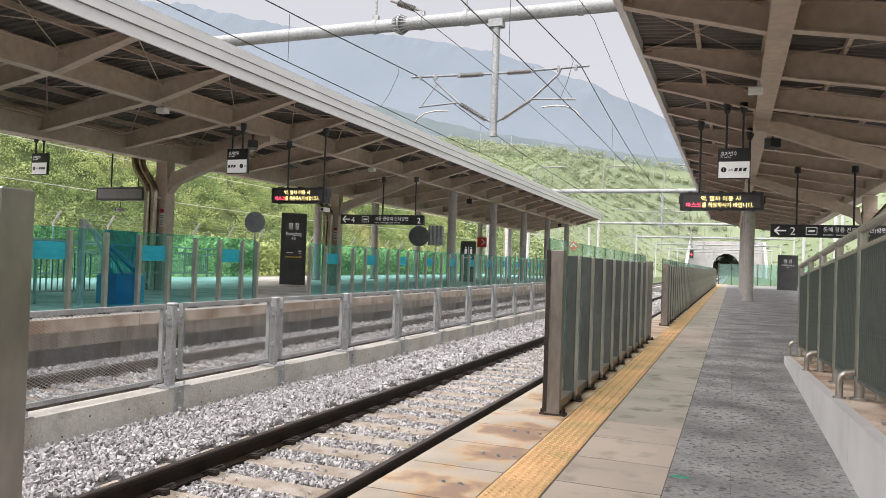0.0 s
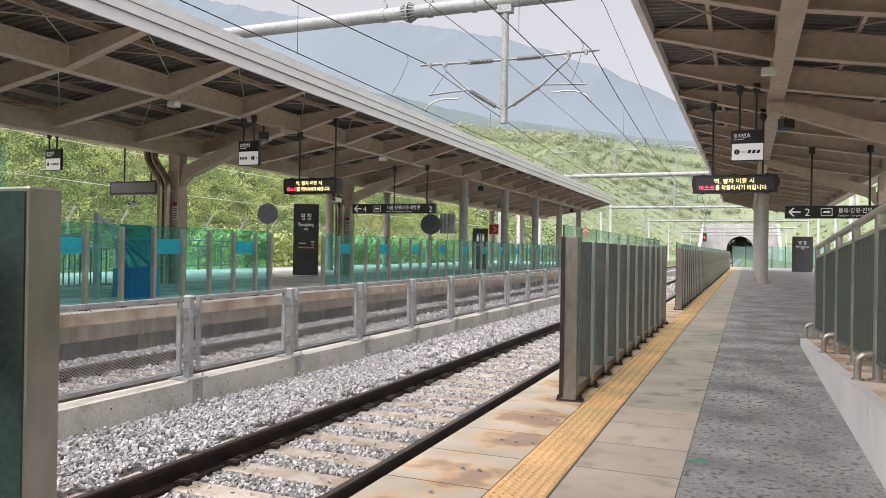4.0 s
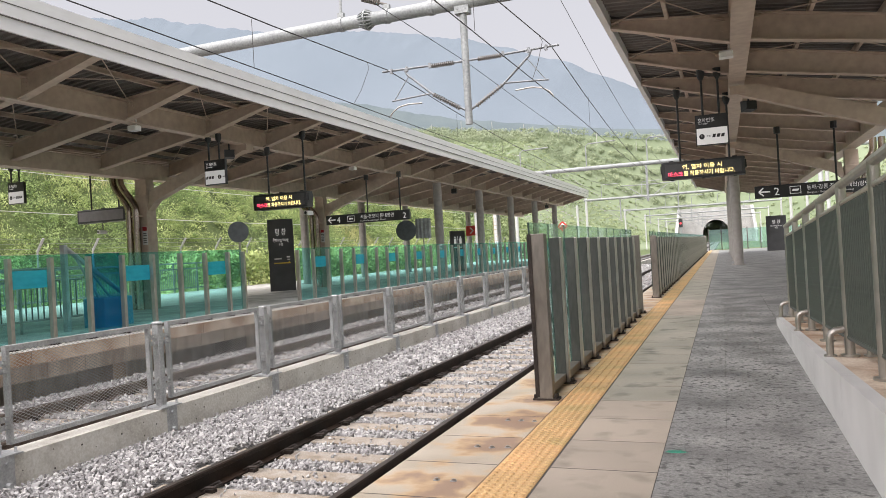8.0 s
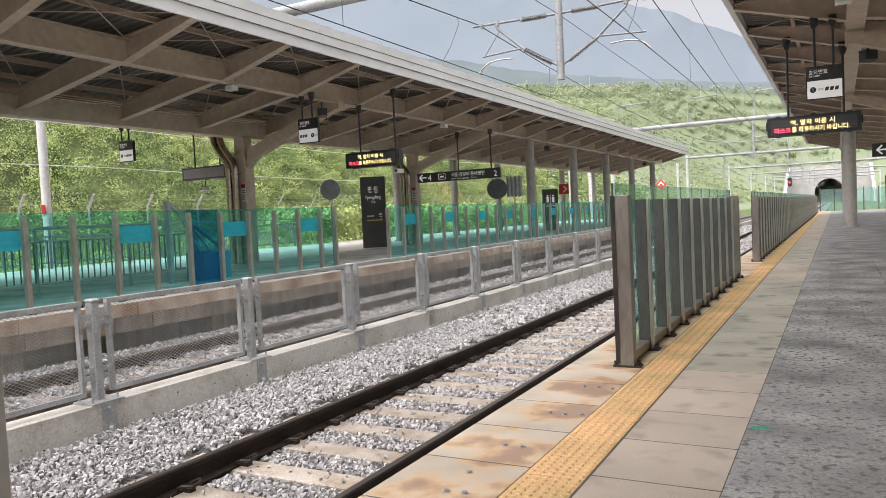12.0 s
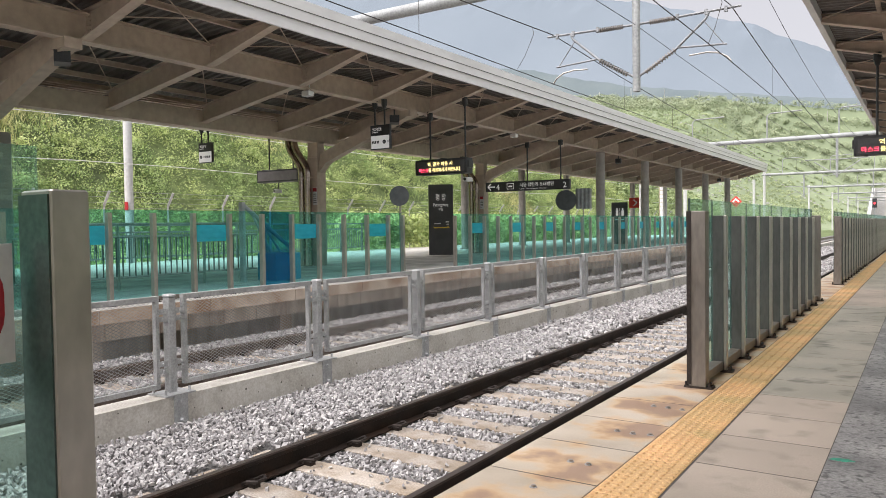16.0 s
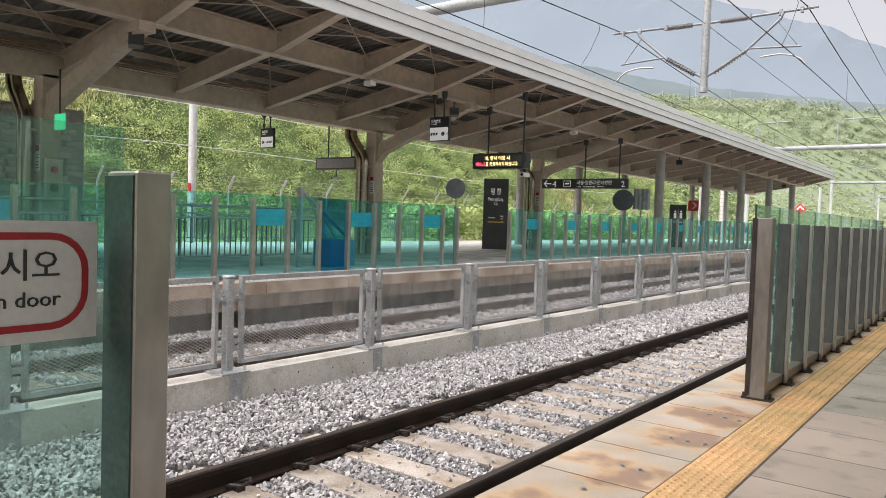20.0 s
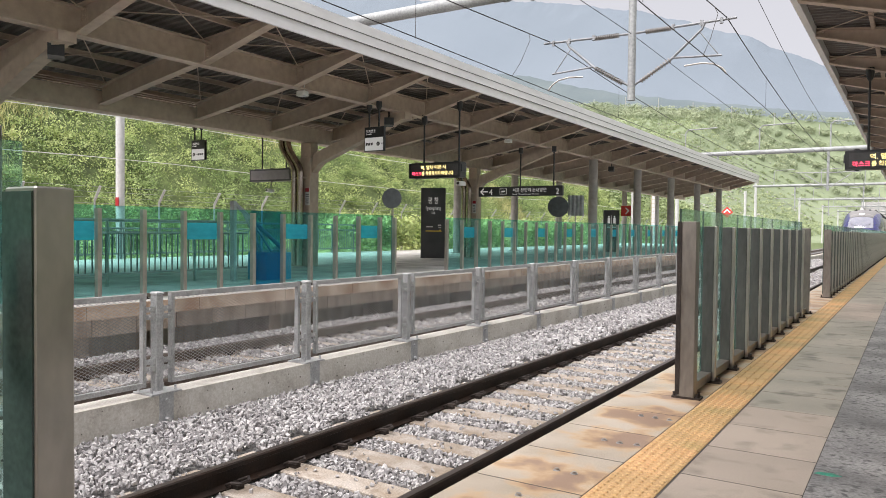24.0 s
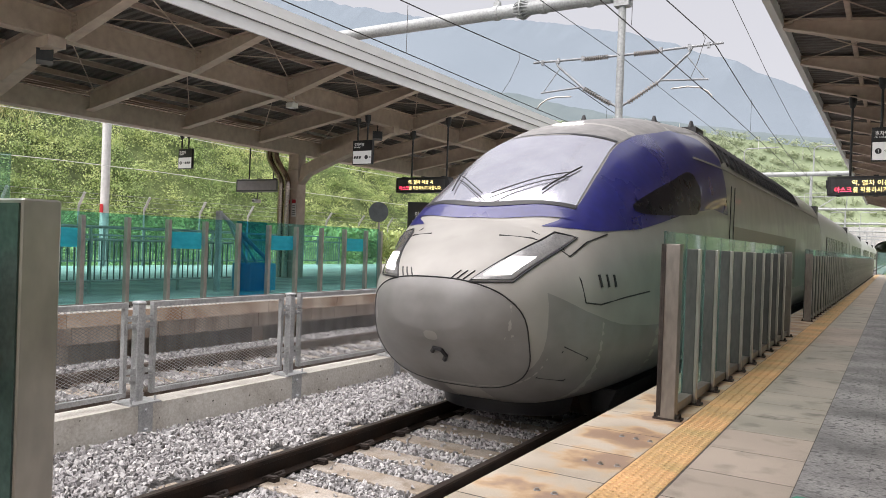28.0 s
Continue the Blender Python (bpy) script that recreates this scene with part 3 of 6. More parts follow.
def glass_post(w=0.06, d=0.13, h=1.33, mt=M_STEELD, lip=0.0):
    """Web, base plate and, where lip is given, a bright folded edge on the platform side."""
    bm, bb, be = B(), B(), B()
    k = 0.36 if lip else 0.5
    cbox(bm, 0.014, d + 0.014 - lip, -w * k, w * k, 0.012, h, 0.004)
    if lip:
        cbox(be, d + 0.0145 - lip, d + 0.014, -w / 2, w / 2, 0.012, h, 0.005)
    box(bb, -0.025, d + 0.06, -0.055, 0.055, 0.0, 0.016)
    for x in (-0.012, d + 0.035):
        for q in (-0.03, 0.03):
            tube(bb, (x, q, 0.016), (x, q, 0.045), 0.012, 6)
    return mesh("fence_post", bm, mt), mesh("base_plate", bb, M_CLIP), mesh("folded_edge", be, M_STEEL) if lip else None


def glass_fence(name, x, z, ys, postme, endme, gl, top, band=False, label="", blue=(), edged=0):
    f = root(name, label, "glass fence", "platform glass fences", at=pose(x, 0, z))
    bm = B()
    box(bm, -0.001, 0.013, -0.0035, 0.0035, 0.06, top)
    edge_strip = mesh("pane_edge", bm, M_GCAP)
    for i, y in enumerate(ys):
        pm, bs_, fl = endme if i in (0, len(ys) - 1) else postme
        o = share("fence_post", pm, f, pose(0, y, 0))
        share("base_plate", bs_, o, Matrix())
        if fl:
            share("folded_edge", fl, o, Matrix())
        if i < edged:
            share("pane_edge", edge_strip, f, pose(0, y, 0))
    for i, (a, b) in enumerate(zip(ys, ys[1:])):
        bm = B()
        box(bm, 0.0, 0.012, a + 0.004, b - 0.004, 0.06, top)
        pane = part("glass_pane", bm, M_GLASSB if i in blue else gl, f, "deep blue glass pane" if i in blue else "green tinted glass pane")
        pane.visible_shadow = False
        bm = B()
        box(bm, 0.015, 0.1, a + 0.03, b - 0.03, 0.02, 0.09)
        part("bottom_rail", bm, M_POSTD, f)
        if band and i % 3 == band - 1:
            bm = B()
            box(bm, 0.0125, 0.0145, a + 0.06, b - 0.04, top - 0.54, top - 0.25)
            part("film_band", bm, M_BAND, f, "cyan film rectangle")
    return f


post_me, end_me = glass_post(0.05, 0.118, 1.33, M_STEELD, 0.028), glass_post(0.1, 0.127, 1.36, M_POSTD)
near_me = glass_post(0.085, 0.118, 1.36, M_STEEL)
GY = [7.62 + 0.725 * k for k in range(11)]
gf1 = glass_fence("glass_fence", GX, 0, [y for y in GY], post_me, end_me, M_GLASS, 1.46, edged=11, label="waist-high green glass fence with stainless posts at the platform edge")
glass_fence("glass_fence", GX, 0, [18.35 + 0.725 * k for k in range(72)], post_me, end_me, M_GLASS, 1.46, edged=72, label="long green glass fence with stainless posts at the platform edge")
gf0 = glass_fence("glass_fence", GX - 0.11, 0, [2.683 - 0.725 * k for k in range(8, -1, -1)], post_me, near_me, M_GLASS, 1.46, label="green glass fence ending in a broad stainless post")
# Added strip: paints the green that this face of the steel post reflects.
bm = B()
box(bm, 0.013, 0.128, 2.683 - 0.0475, 2.683 - 0.0435, 0.02, 1.35)
part("side_strip", bm, M_GCAP, gf0, "dark green strip painting the reflection in the end post")
bm = B()
box(bm, 0.0005, 0.0135, 7.56, 7.57, 0.03, 1.36)
box(bm, 0.0005, 0.032, 7.562, 7.569, 0.03, 1.36)
part("post_edge", bm, M_CLIP, gf1, "dark edge of the end post")
bm = B()
box(bm, 0.0125, 0.015, 8.44, 8.62, 0.98, 1.24)
st_ = part("sticker", bm, M_WHITE, gf1, "small white sticker with a red border and dark print")
bm = B()
for a, b, c, d in ((8.445, 8.615, 1.22, 1.235), (8.445, 8.615, 0.985, 1.0), (8.445, 8.46, 1.0, 1.22), (8.6, 8.615, 1.0, 1.22)):
    box(bm, 0.0152, 0.0165, a, b, c, d)
part("red_border", bm, M_RED, st_)
bm = B()
for c in (1.04, 1.09, 1.15):
    box(bm, 0.0152, 0.0165, 8.49, 8.57, c, c + 0.03)
part("dark_print", bm, M_BLACK, st_)
p2 = glass_post(0.07, 0.09, 1.45, M_STEEL)
glass_fence("far_glass_fence", -7.0, P2_Z, [8.48 + 0.783 * k for k in range(-16, 10)] + [16.1], p2, p2, M_GLASS2, 1.5, 1, "teal glass fence with cyan film bands on the far platform", (20,))
glass_fence("far_glass_fence", -7.0, P2_Z, [18.45 + 0.79 * k for k in range(53)], p2, p2, M_GLASS2, 1.5, 2, "teal glass fence with cyan film bands on the far platform")

# ---- canopies ----
RIB0, RIBS = 11.85, 2.64


def deck_sheet(bm, x0, z0, x1, z1, y0, y1, pitch=0.2):
    """Trapezoidal roof sheet with its ribs running down the slope."""
    low, top = [], []
    n = int((y1 - y0) / pitch)
    for i in range(n):
        for f_, h in ((0.0, 0.0), (0.3, 0.0), (0.42, 0.045), (0.88, 0.045)):
            y = y0 + (i + f_) * pitch
            low.append([bm.verts.new((x, y, z + h)) for x, z in ((x0, z0), (x1, z1))])
            top.append([bm.verts.new((x, y, z + h + 0.02)) for x, z in ((x0, z0), (x1, z1))])
    for ring_ in (low, top):
        for a, b in zip(ring_, ring_[1:]):
            bm.faces.new((a[0], a[1], b[1], b[0]))
    for k in (0, 1):
        for i in range(len(low) - 1):
            bm.faces.new((low[i][k], low[i + 1][k], top[i + 1][k], top[i][k]))


def bolt_field(parent, g, s, y, zg):
    """Two rows of bolt heads where a rib meets the girder."""
    bm = B()
    for i in range(2):
        for j in range(5):
            x, z = g + s * (0.2 + 0.075 * i), zg + 0.1 + 0.075 * j
            tube(bm, (x, y - 0.024, z), (x, y - 0.004, z), 0.02, 6)
    box(bm, min(g + s * 0.14, g + s * 0.33), max(g + s * 0.14, g + s * 0.33), y - 0.01, y - 0.004, zg + 0.06, zg + 0.45)
    part("bolt_plate", bm, M_BEAM, parent, "bolted splice plate")


def canopy(name, gx, fx, valley, y0, y1, zg=4.55, zf=5.09, label="", whole=True, rib0=RIB0, gw=0.26):
    """A butterfly roof: girder at gx, fascia at fx, valley beam at valley."""
    c = root(name, label, "platform canopy", "platform canopies")
    back = 2 * valley - fx
    gx2 = 2 * valley - gx
    ylist = [rib0 + RIBS * k for k in range(-14, 30) if y0 < rib0 + RIBS * k < y1]
    sides = ((fx, gx), (back, gx2)) if whole else ((fx, gx),)
    for gxx in (gx, gx2) if whole else (gx,):
        bm = B()
        ibeam(bm, (gxx, y0, zg + 0.5), (gxx, y1, zg + 0.5), 0.5, 0.5, gw, 0.03, 0.02)
        part("girder", bm, M_BEAM, c)
    bm = B()
    box(bm, valley - 0.2, valley + 0.2, y0, y1, 3.9, 4.35)
    part("valley_beam", bm, M_BEAM, c)
    for y in ylist:
        for f, g in sides:
            s = 1 if f > g else -1
            bm = B()
            ibeam(bm, (g + s * gw / 2, y, zg + 0.5), (f - s * 0.12, y, zf + 0.16), 0.48, 0.16, 0.2, 0.024, 0.01)
            r1 = part("rib", bm, M_BEAM, c)
            bm = B()
            ibeam(bm, (g - s * gw / 2, y, zg + 0.5), (valley + s * 0.2, y, zg - 0.1), 0.48, 0.42, 0.2, 0.024, 0.01)
            r2 = part("rib", bm, M_BEAM, c)
            if 6 < y < 24 and g == gx:
                bolt_field(r1, g, s, y, zg)
                bolt_field(r2, g, -s, y, zg)
    for f, g in sides:
        s = 1 if f > g else -1
        bm = B()
        prof = [(f - s * 0.14, zf), (f - s * 0.04, zf - 0.02), (f - s * 0.03, zf + 0.2), (f - s * 0.015, zf + 0.205), (f - s * 0.01, zf + 0.41), (f + s * 0.005, zf + 0.415), (f + s * 0.01, zf + 0.61), (f - s * 0.14, zf + 0.63)]
        prism(bm, prof, "y", y0 - 0.1, y1 + 0.1)
        fa = part("fascia", bm, M_FASCIA, c, "pale grey ribbed metal fascia")
        bm = B()
        for z_ in (zf + 0.2, zf + 0.41):
            box(bm, *sorted((f - s * 0.05, f + s * 0.0)), y0 - 0.1, y1 + 0.1, z_ - 0.007, z_ + 0.007)
        part("fascia_joint", bm, M_DECK, fa, "dark joint between the fascia strips")
        segs = (((f - s * 0.1, zf + 0.2), (g, zg + 0.62), (0.45,)), ((g, zg + 0.62), (valley, zg + 0.1), (0.3, 0.6, 0.86)))
        bm = B()
        for (x0, z0), (x1, z1), _ in segs:
            deck_sheet(bm, x0, z0, x1, z1, y0, y1)
        part("roof_deck", bm, M_DECK, c, "dark corrugated metal roof deck")
        for (x0, z0), (x1, z1), fr_ in segs:
            for t in fr_:
                x, z = x0 + (x1 - x0) * t, z0 + (z1 - z0) * t - 0.004
                bm = B()
                box(bm, x - 0.006, x + 0.006, y0, y1, z - 0.11, z)
                box(bm, x + 0.006, x + 0.06, y0, y1, z - 0.11, z - 0.1)
                box(bm, x + 0.006, x + 0.06, y0, y1, z - 0.01, z)
                part("purlin", bm, M_BEAM, c)
    return c, ylist


can_l, ribs_l = canopy("platform_canopy", -8.72, -6.58, -12.3, -18, 62.6, label="brown steel butterfly canopy over the far platform")
can_r, ribs_r = canopy("platform_canopy", 4.0, 1.72, 7.6, -18, 62, label="brown steel butterfly canopy over the near platform", whole=False, rib0=12.72, gw=0.33, zf=5.12)


# ---- columns and rods of the canopies ----
def y_column(x, y, s, z0):
    """A square column with a branch on either side and bent downpipes; s: the side of the pipes."""
    c = root("canopy_column", "brown steel canopy column with branching braces and downpipes", "column", "canopy columns", at=pose(x, y, z0))
    bm = B()
    cbox(bm, -0.22, 0.22, -0.2, 0.2, 0, 3.35, 0.02)
    box(bm, -0.2, 0.2, -0.16, 0.16, 3.35, 3.85)
    part("shaft", bm, M_BEAM, c)
    for d in (s,):
        bm = B()
        prof = [(d * 0.2, 2.85), (d * 0.52, 3.16), (d * 3.66, 4.3), (d * 3.6, 4.45), (d * 3.2, 4.45), (d * 0.3, 3.46)]
        prism(bm, prof, "y", -0.13, 0.13)
        box(bm, min(d * 3.3, d * 3.75), max(d * 3.3, d * 3.75), -0.16, 0.16, 4.28, 4.46)
        part("brace", bm, M_BEAM, c)
    for X in (-s * 0.06, -s * 0.31):
        bm = B()
        pipe(bm, [(X, -0.33, 0), (X, -0.33, 2.85), (X - s * 0.02, -0.33, 2.98), (X - s * 0.09, -0.33, 3.12), (X - s * 0.44, -0.33, 3.55), (X - s * 0.52, -0.33, 3.7), (X - s * 0.54, -0.33, 3.85), (X - s * 0.54, -0.33, 4.15)], 0.105, 14)
        part("downpipe", bm, M_PIPE, c, "bent polished steel downpipe", True)
    for zz in (0.5, 1.6, 2.7):
        bm = B()
        box(bm, *sorted((s * 0.07, -s * 0.44)), -0.345, -0.2, zz, zz + 0.05)
        part("pipe_clamp", bm, M_BEAM, c)
    bm = B()
    box(bm, 0.03, 0.21, -0.212, -0.202, 1.88, 2.42)
    pl = part("notice_plate", bm, M_WHITE, c, "small white notice")
    bm = B()
    box(bm, 0.04, 0.2, -0.218, -0.213, 2.29, 2.41)
    part("red_field", bm, M_RED, pl)
    bm = B()
    for z_ in (1.94, 2.0, 2.06, 2.14, 2.2):
        box(bm, 0.06, 0.18, -0.216, -0.213, z_, z_ + 0.022)
    part("small_print", bm, M_DGREY, pl, "unreadable dark print")
    return c


for y in (-1.3, 8.95, 18.9, 29.1):
    y_column(-12.3, y, 1, P2_Z)
for y in (-1.3, 8.95, 18.9, 29.1):
    y_column(7.6, y, -1, 0.0)
for can, gxs, ys_, z0 in ((can_l, (-8.72, -15.9), (33.6, 39.9, 46.2, 52.5, 59.0), P2_Z), (can_r, (4.12,), (35.6, 42.0, 48.3, 54.6, 60.9), 0.0)):
    for gx in gxs:
        for y in ys_:
            c = root("round_column", "grey-brown round steel column under the canopy", "column", "round canopy columns", at=pose(gx, y, z0))
            bm = B()
            tube(bm, (0, 0, 0), (0, 0, 4.5 - z0), 0.2, 20)
            part("shaft", bm, M_COLUMN, c, "", True)
            bm = B()
            tube(bm, (0, 0, 0), (0, 0, 0.04), 0.28, 20)
            part("base_plate", bm, M_COLUMN, c)


def rods(can, xa, za, xb, zb, ylist):
    """Crossed tie rods between two ribs, with a lug plate at either end."""
    for a, b in zip(ylist, ylist[1:]):
        for (p, q) in (((xa, a + 0.05, za), (xb, b - 0.05, zb)), ((xb, a + 0.05, zb), (xa, b - 0.05, za))):
            bm = B()
            tube(bm, p, q, 0.012, 5)
            for c, s in ((Vector(p), 1), (Vector(q), -1)):
                d = (Vector(q) - Vector(p)).normalized() * s
                prism(bm, [(c.x - 0.09, c.y - s * 0.045), (c.x + 0.09, c.y - s * 0.045), (c.x + d.x * 0.16 + 0.025, c.y + d.y * 0.16), (c.x + d.x * 0.16 - 0.025, c.y + d.y * 0.16)], "z", c.z - 0.012, c.z + 0.012)
            part("tie_rod", bm, M_BEAM, can)


near_l = [y for y in ribs_l if 6 < y < 34]
near_r = [y for y in ribs_r if 6 < y < 34]
rods(can_l, -8.5, 4.98, -6.75, 5.2, near_l)
rods(can_l, -11.9, 4.5, -8.95, 4.95, near_l)
rods(can_r, 3.7, 4.98, 1.9, 5.2, near_r)
rods(can_r, 7.2, 4.5, 4.2, 4.95, near_r)


def box_speaker(x, y, z, turn):
    s = root("speaker", "small black loudspeaker on a bracket under the girder", "speaker", "canopy loudspeakers", at=pose(x, y, z, 0, 0, turn))
    bm = B()
    prism(bm, [(-0.13, -0.1), (0.13, -0.13), (0.13, 0.13), (-0.13, 0.1)], "x", -0.13, 0.13)
    part("cabinet", bm, M_BLACK, s)
    bm = B()
    tube(bm, (0, 0, 0.1), (0, 0, 0.28), 0.02, 8)
    part("bracket", bm, M_BLACK, s)


for x, y, z, r in ((-8.9, 18.45, 4.28, 40), (-8.9, 8.95, 4.27, 60), (4.28, 20.6, 4.3, 30), (-8.85, 36.3, 4.3, 10), (-8.85, 57.0, 4.3, 10)):
    box_speaker(x, y, z, r)


def junction_box(x, y, z):
    s = root("junction_box", "pale electrical junction box under the girder", "junction box", "junction boxes", at=pose(x, y, z))
    bm = B()
    cbox(bm, -0.12, 0.12, -0.1, 0.1, -0.1, 0.02, 0.02)
    part("case", bm, M_FASCIA, s)
    bm = B()
    tube(bm, (0.06, 0, 0), (0.06, 0, 0.45), 0.014, 6)
    part("conduit", bm, M_FASCIA, s)


for x, y, z in ((-8.72, 14.8, 4.5), (-8.72, 25.3, 4.5), (3.77, 15.7, 4.5)):
    junction_box(x, y, z)


# ---- hanging signs ----
M_SCREENB = mat("unlit_screen", (0.16, 0.15, 0.16), 0.35, vary=0.08, bump=0.0)
G_RED, G_GRN, G_YEL, G_AMB = glow("led_red", (1.0, 0.06, 0.12), 2.2), glow("led_green", (0.05, 1.0, 0.4), 1.6), glow("led_yellow", (1.0, 0.8, 0.3), 1.5), glow("led_amber", (1.0, 0.75, 0.25), 2.0)


def hangers(parent, xs_, z_low, z_top, knob=True):
    for x in xs_:
        bm = B()
        tube(bm, (x, 0, z_low), (x, 0, z_top), 0.024, 10)
        part("hanger", bm, M_BLACK, parent)
        if knob:
            bm = B()
            tube(bm, (x, 0, z_top - 0.22), (x, 0, z_top - 0.14), 0.035, 10, 0.075)
            tube(bm, (x, 0, z_top - 0.14), (x, 0, z_top), 0.075, 10, 0.08)
            part("hanger_cap", bm, M_BLACK, parent)


def led_board(x0, x1, y, z0, z1, tops, hx, rows, blank=False):
    """A departure display whose face looks back along the platform; rows: (text, x, z, size, material) on the face."""
    b = root("departure_board", "black hanging LED departure board with lit text" if not blank else "back of a black hanging display box", "departure board", "departure boards", at=pose(0, y, 0))
    bm = B()
    cbox(bm, x0, x1, -0.02, 0.32, z0, z1, 0.02)
    body = part("case", bm, M_BLACK, b)
    bm = B()
    box(bm, x0 + 0.08, x1 - 0.08, -0.028, -0.02, z0 + 0.06, z1 - 0.06)
    part("screen", bm, M_DGREY if not blank else M_SCREENB, b, "dark display screen")
    for k in range(3):
        bm = B()
        t = x0 + (x1 - x0) * (0.12 + 0.38 * k)
        box(bm, t - 0.05, t + 0.05, 0.05, 0.25, z1, z1 + 0.03)
        part("clamp", bm, M_BLACK, b)
        bm = B()
        box(bm, t - 0.04, t + 0.04, 0.08, 0.2, z0 - 0.02, z0)
        part("clamp", bm, M_BLACK, b)
    for k in (x0, x1):
        bm = B()
        box(bm, k - 0.03, k + 0.03, 0.03, 0.28, z0 + 0.16, z1 - 0.08)
        part("side_lug", bm, M_BLACK, b)
    for x, ztop in zip(hx, tops):
        bm = B()
        tube(bm, (x, 0.15, z1), (x, 0.15, ztop), 0.026, 10)
        part("hanger", bm, M_BLACK, b)
        bm = B()
        tube(bm, (x, 0.15, ztop - 0.26), (x, 0.15, ztop - 0.16), 0.04, 10, 0.085)
        tube(bm, (x, 0.15, ztop - 0.16), (x, 0.15, ztop + 0.02), 0.085, 10)
        part("hanger_cap", bm, M_BLACK, b)
    for text, x, z, size, m, w in rows:
        letters("led_text", text, size, m, b, pose(x, -0.032, z, 90, 0, 0), w)
    return b


# text that stays for most of the clip: two lines of request to wear masks
led_board(2.228, 4.126, 20.49, 2.70, 3.128, (4.92, 4.66), (2.67, 3.79), [
    ("역, 열차 이용 시", 2.708, 2.93, 0.13, G_YEL, 0.887), ("마스크", 2.374, 2.773, 0.13, G_RED, 0.334), ("를 착용하시기 바랍니다.", 2.739, 2.773, 0.13, G_YEL, 1.147)])
led_board(-9.04, -7.26, 19.64, 2.77, 3.21, (4.6, 4.92), (-8.6, -7.4), [
    ("역, 열차 이용 시", -8.6, 3.02, 0.13, G_YEL, 0.85), ("마스크", -8.9, 2.85, 0.13, G_RED, 0.32), ("를 착용하시기 바랍니다.", -8.56, 2.85, 0.13, G_YEL, 1.1)])
b = led_board(-17.1, -15.0, 20.9, 2.95, 3.4, (4.9, 4.9), (-16.6, -15.4), [], True)


def car_sign(x, y, z, top, group="car number signs", flip=False):
    """A square sign: car position on black above, class on white below."""
    s = root("car_number_sign", "square hanging car-number sign, black above and white below", "sign", group, at=pose(x, y, z))
    bm = B()
    box(bm, -0.32, 0.32, 0.0, 0.08, 0.0, 0.64)
    part("case", bm, M_BLACK, s)
    bm = B()
    box(bm, -0.3, 0.3, -0.005, 0.0, 0.02, 0.36)
    w = part("white_field", bm, M_LIT, s)
    letters("lettering", "호차번호", 0.1, M_LIT, s, pose(-0.27, -0.004, 0.49, 90, 0, 0), 0.32)
    letters("lettering", "Car number", 0.05, M_LIT, s, pose(-0.27, -0.004, 0.44, 90, 0, 0), 0.2)
    a, c = (-0.2, 0.13) if not flip else (0.14, -0.15)
    bm = B()
    tube(bm, (a, -0.006, 0.19), (a, -0.008, 0.19), 0.055, 20)
    part("number_disc", bm, M_BLACK, s)
    letters("lettering", "1", 0.09, M_WHITE, s, pose(a, -0.012, 0.158, 90, 0, 0), None, "CENTER")
    letters("lettering", "호차", 0.05, M_BLACK, s, pose(a + 0.09, -0.008, 0.17, 90, 0, 0), 0.09)
    bm = B()
    for k in range(3):
        prism(bm, [(c - 0.13 + 0.085 * k, 0.155), (c - 0.07 + 0.085 * k, 0.155), (c - 0.05 + 0.085 * k, 0.225), (c - 0.11 + 0.085 * k, 0.225)], "y", -0.009, -0.006)
    part("service_mark", bm, M_BLACK, s, "slanted black service mark")
    hangers(s, (-0.16, 0.16), 0.64, top - z)
    return s


car_sign(3.448, 18.0, 3.16, 4.74)
car_sign(-8.52, 17.3, 3.33, 4.62, flip=True)
car_sign(-15.9, 17.6, 3.42, 4.6)


def direction_sign(x0, x1, y, z0, z1, top, hx, rows):
    s = root("direction_sign", "long black hanging direction sign with white lettering", "sign", "direction signs", at=pose(0, y, 0))
    bm = B()
    cbox(bm, x0, x1, 0, 0.14, z0, z1, 0.015)
    part("case", bm, M_BLACK, s)
    for x in hx:
        bm = B()
        tube(bm, (x, 0.07, z1), (x, 0.07, top), 0.03, 8)
        tube(bm, (x, 0.07, top - 0.2), (x, 0.07, top), 0.09, 8)
        part("hanger", bm, M_BLACK, s)
    h = z1 - z0
    bm = B()
    tube(bm, (x0 + 0.12, -0.004, z0 + h / 2), (x0 + 0.42, -0.004, z0 + h / 2), 0.022, 6)
    for d in (-1, 1):
        tube(bm, (x0 + 0.11, -0.004, z0 + h / 2), (x0 + 0.24, -0.004, z0 + h / 2 + d * 0.12), 0.022, 6)
    part("arrow", bm, M_LIT, s, "white arrow")
    bm = B()
    for (xa, xb, za, zb) in ((0.0, 0.3, 0.0, 0.015), (0.0, 0.3, 0.205, 0.22), (0.0, 0.015, 0, 0.22), (0.285, 0.3, 0, 0.22)):
        box(bm, x0 + 0.95 + xa, x0 + 0.95 + xb, -0.006, -0.001, z0 + h / 2 - 0.11 + za, z0 + h / 2 - 0.11 + zb)
    prism(bm, [(x0 + 1.0, z0 + h / 2 - 0.03), (x0 + 1.17, z0 + h / 2 - 0.03), (x0 + 1.2, z0 + h / 2 + 0.03), (x0 + 1.03, z0 + h / 2 + 0.03)], "y", -0.006, -0.001)
    part("service_mark", bm, M_LIT, s)
    for text, x, z, size, w in rows:
        letters("lettering", text, size, M_LIT, s, pose(x, -0.004, z, 90, 0, 0), w)
    return s


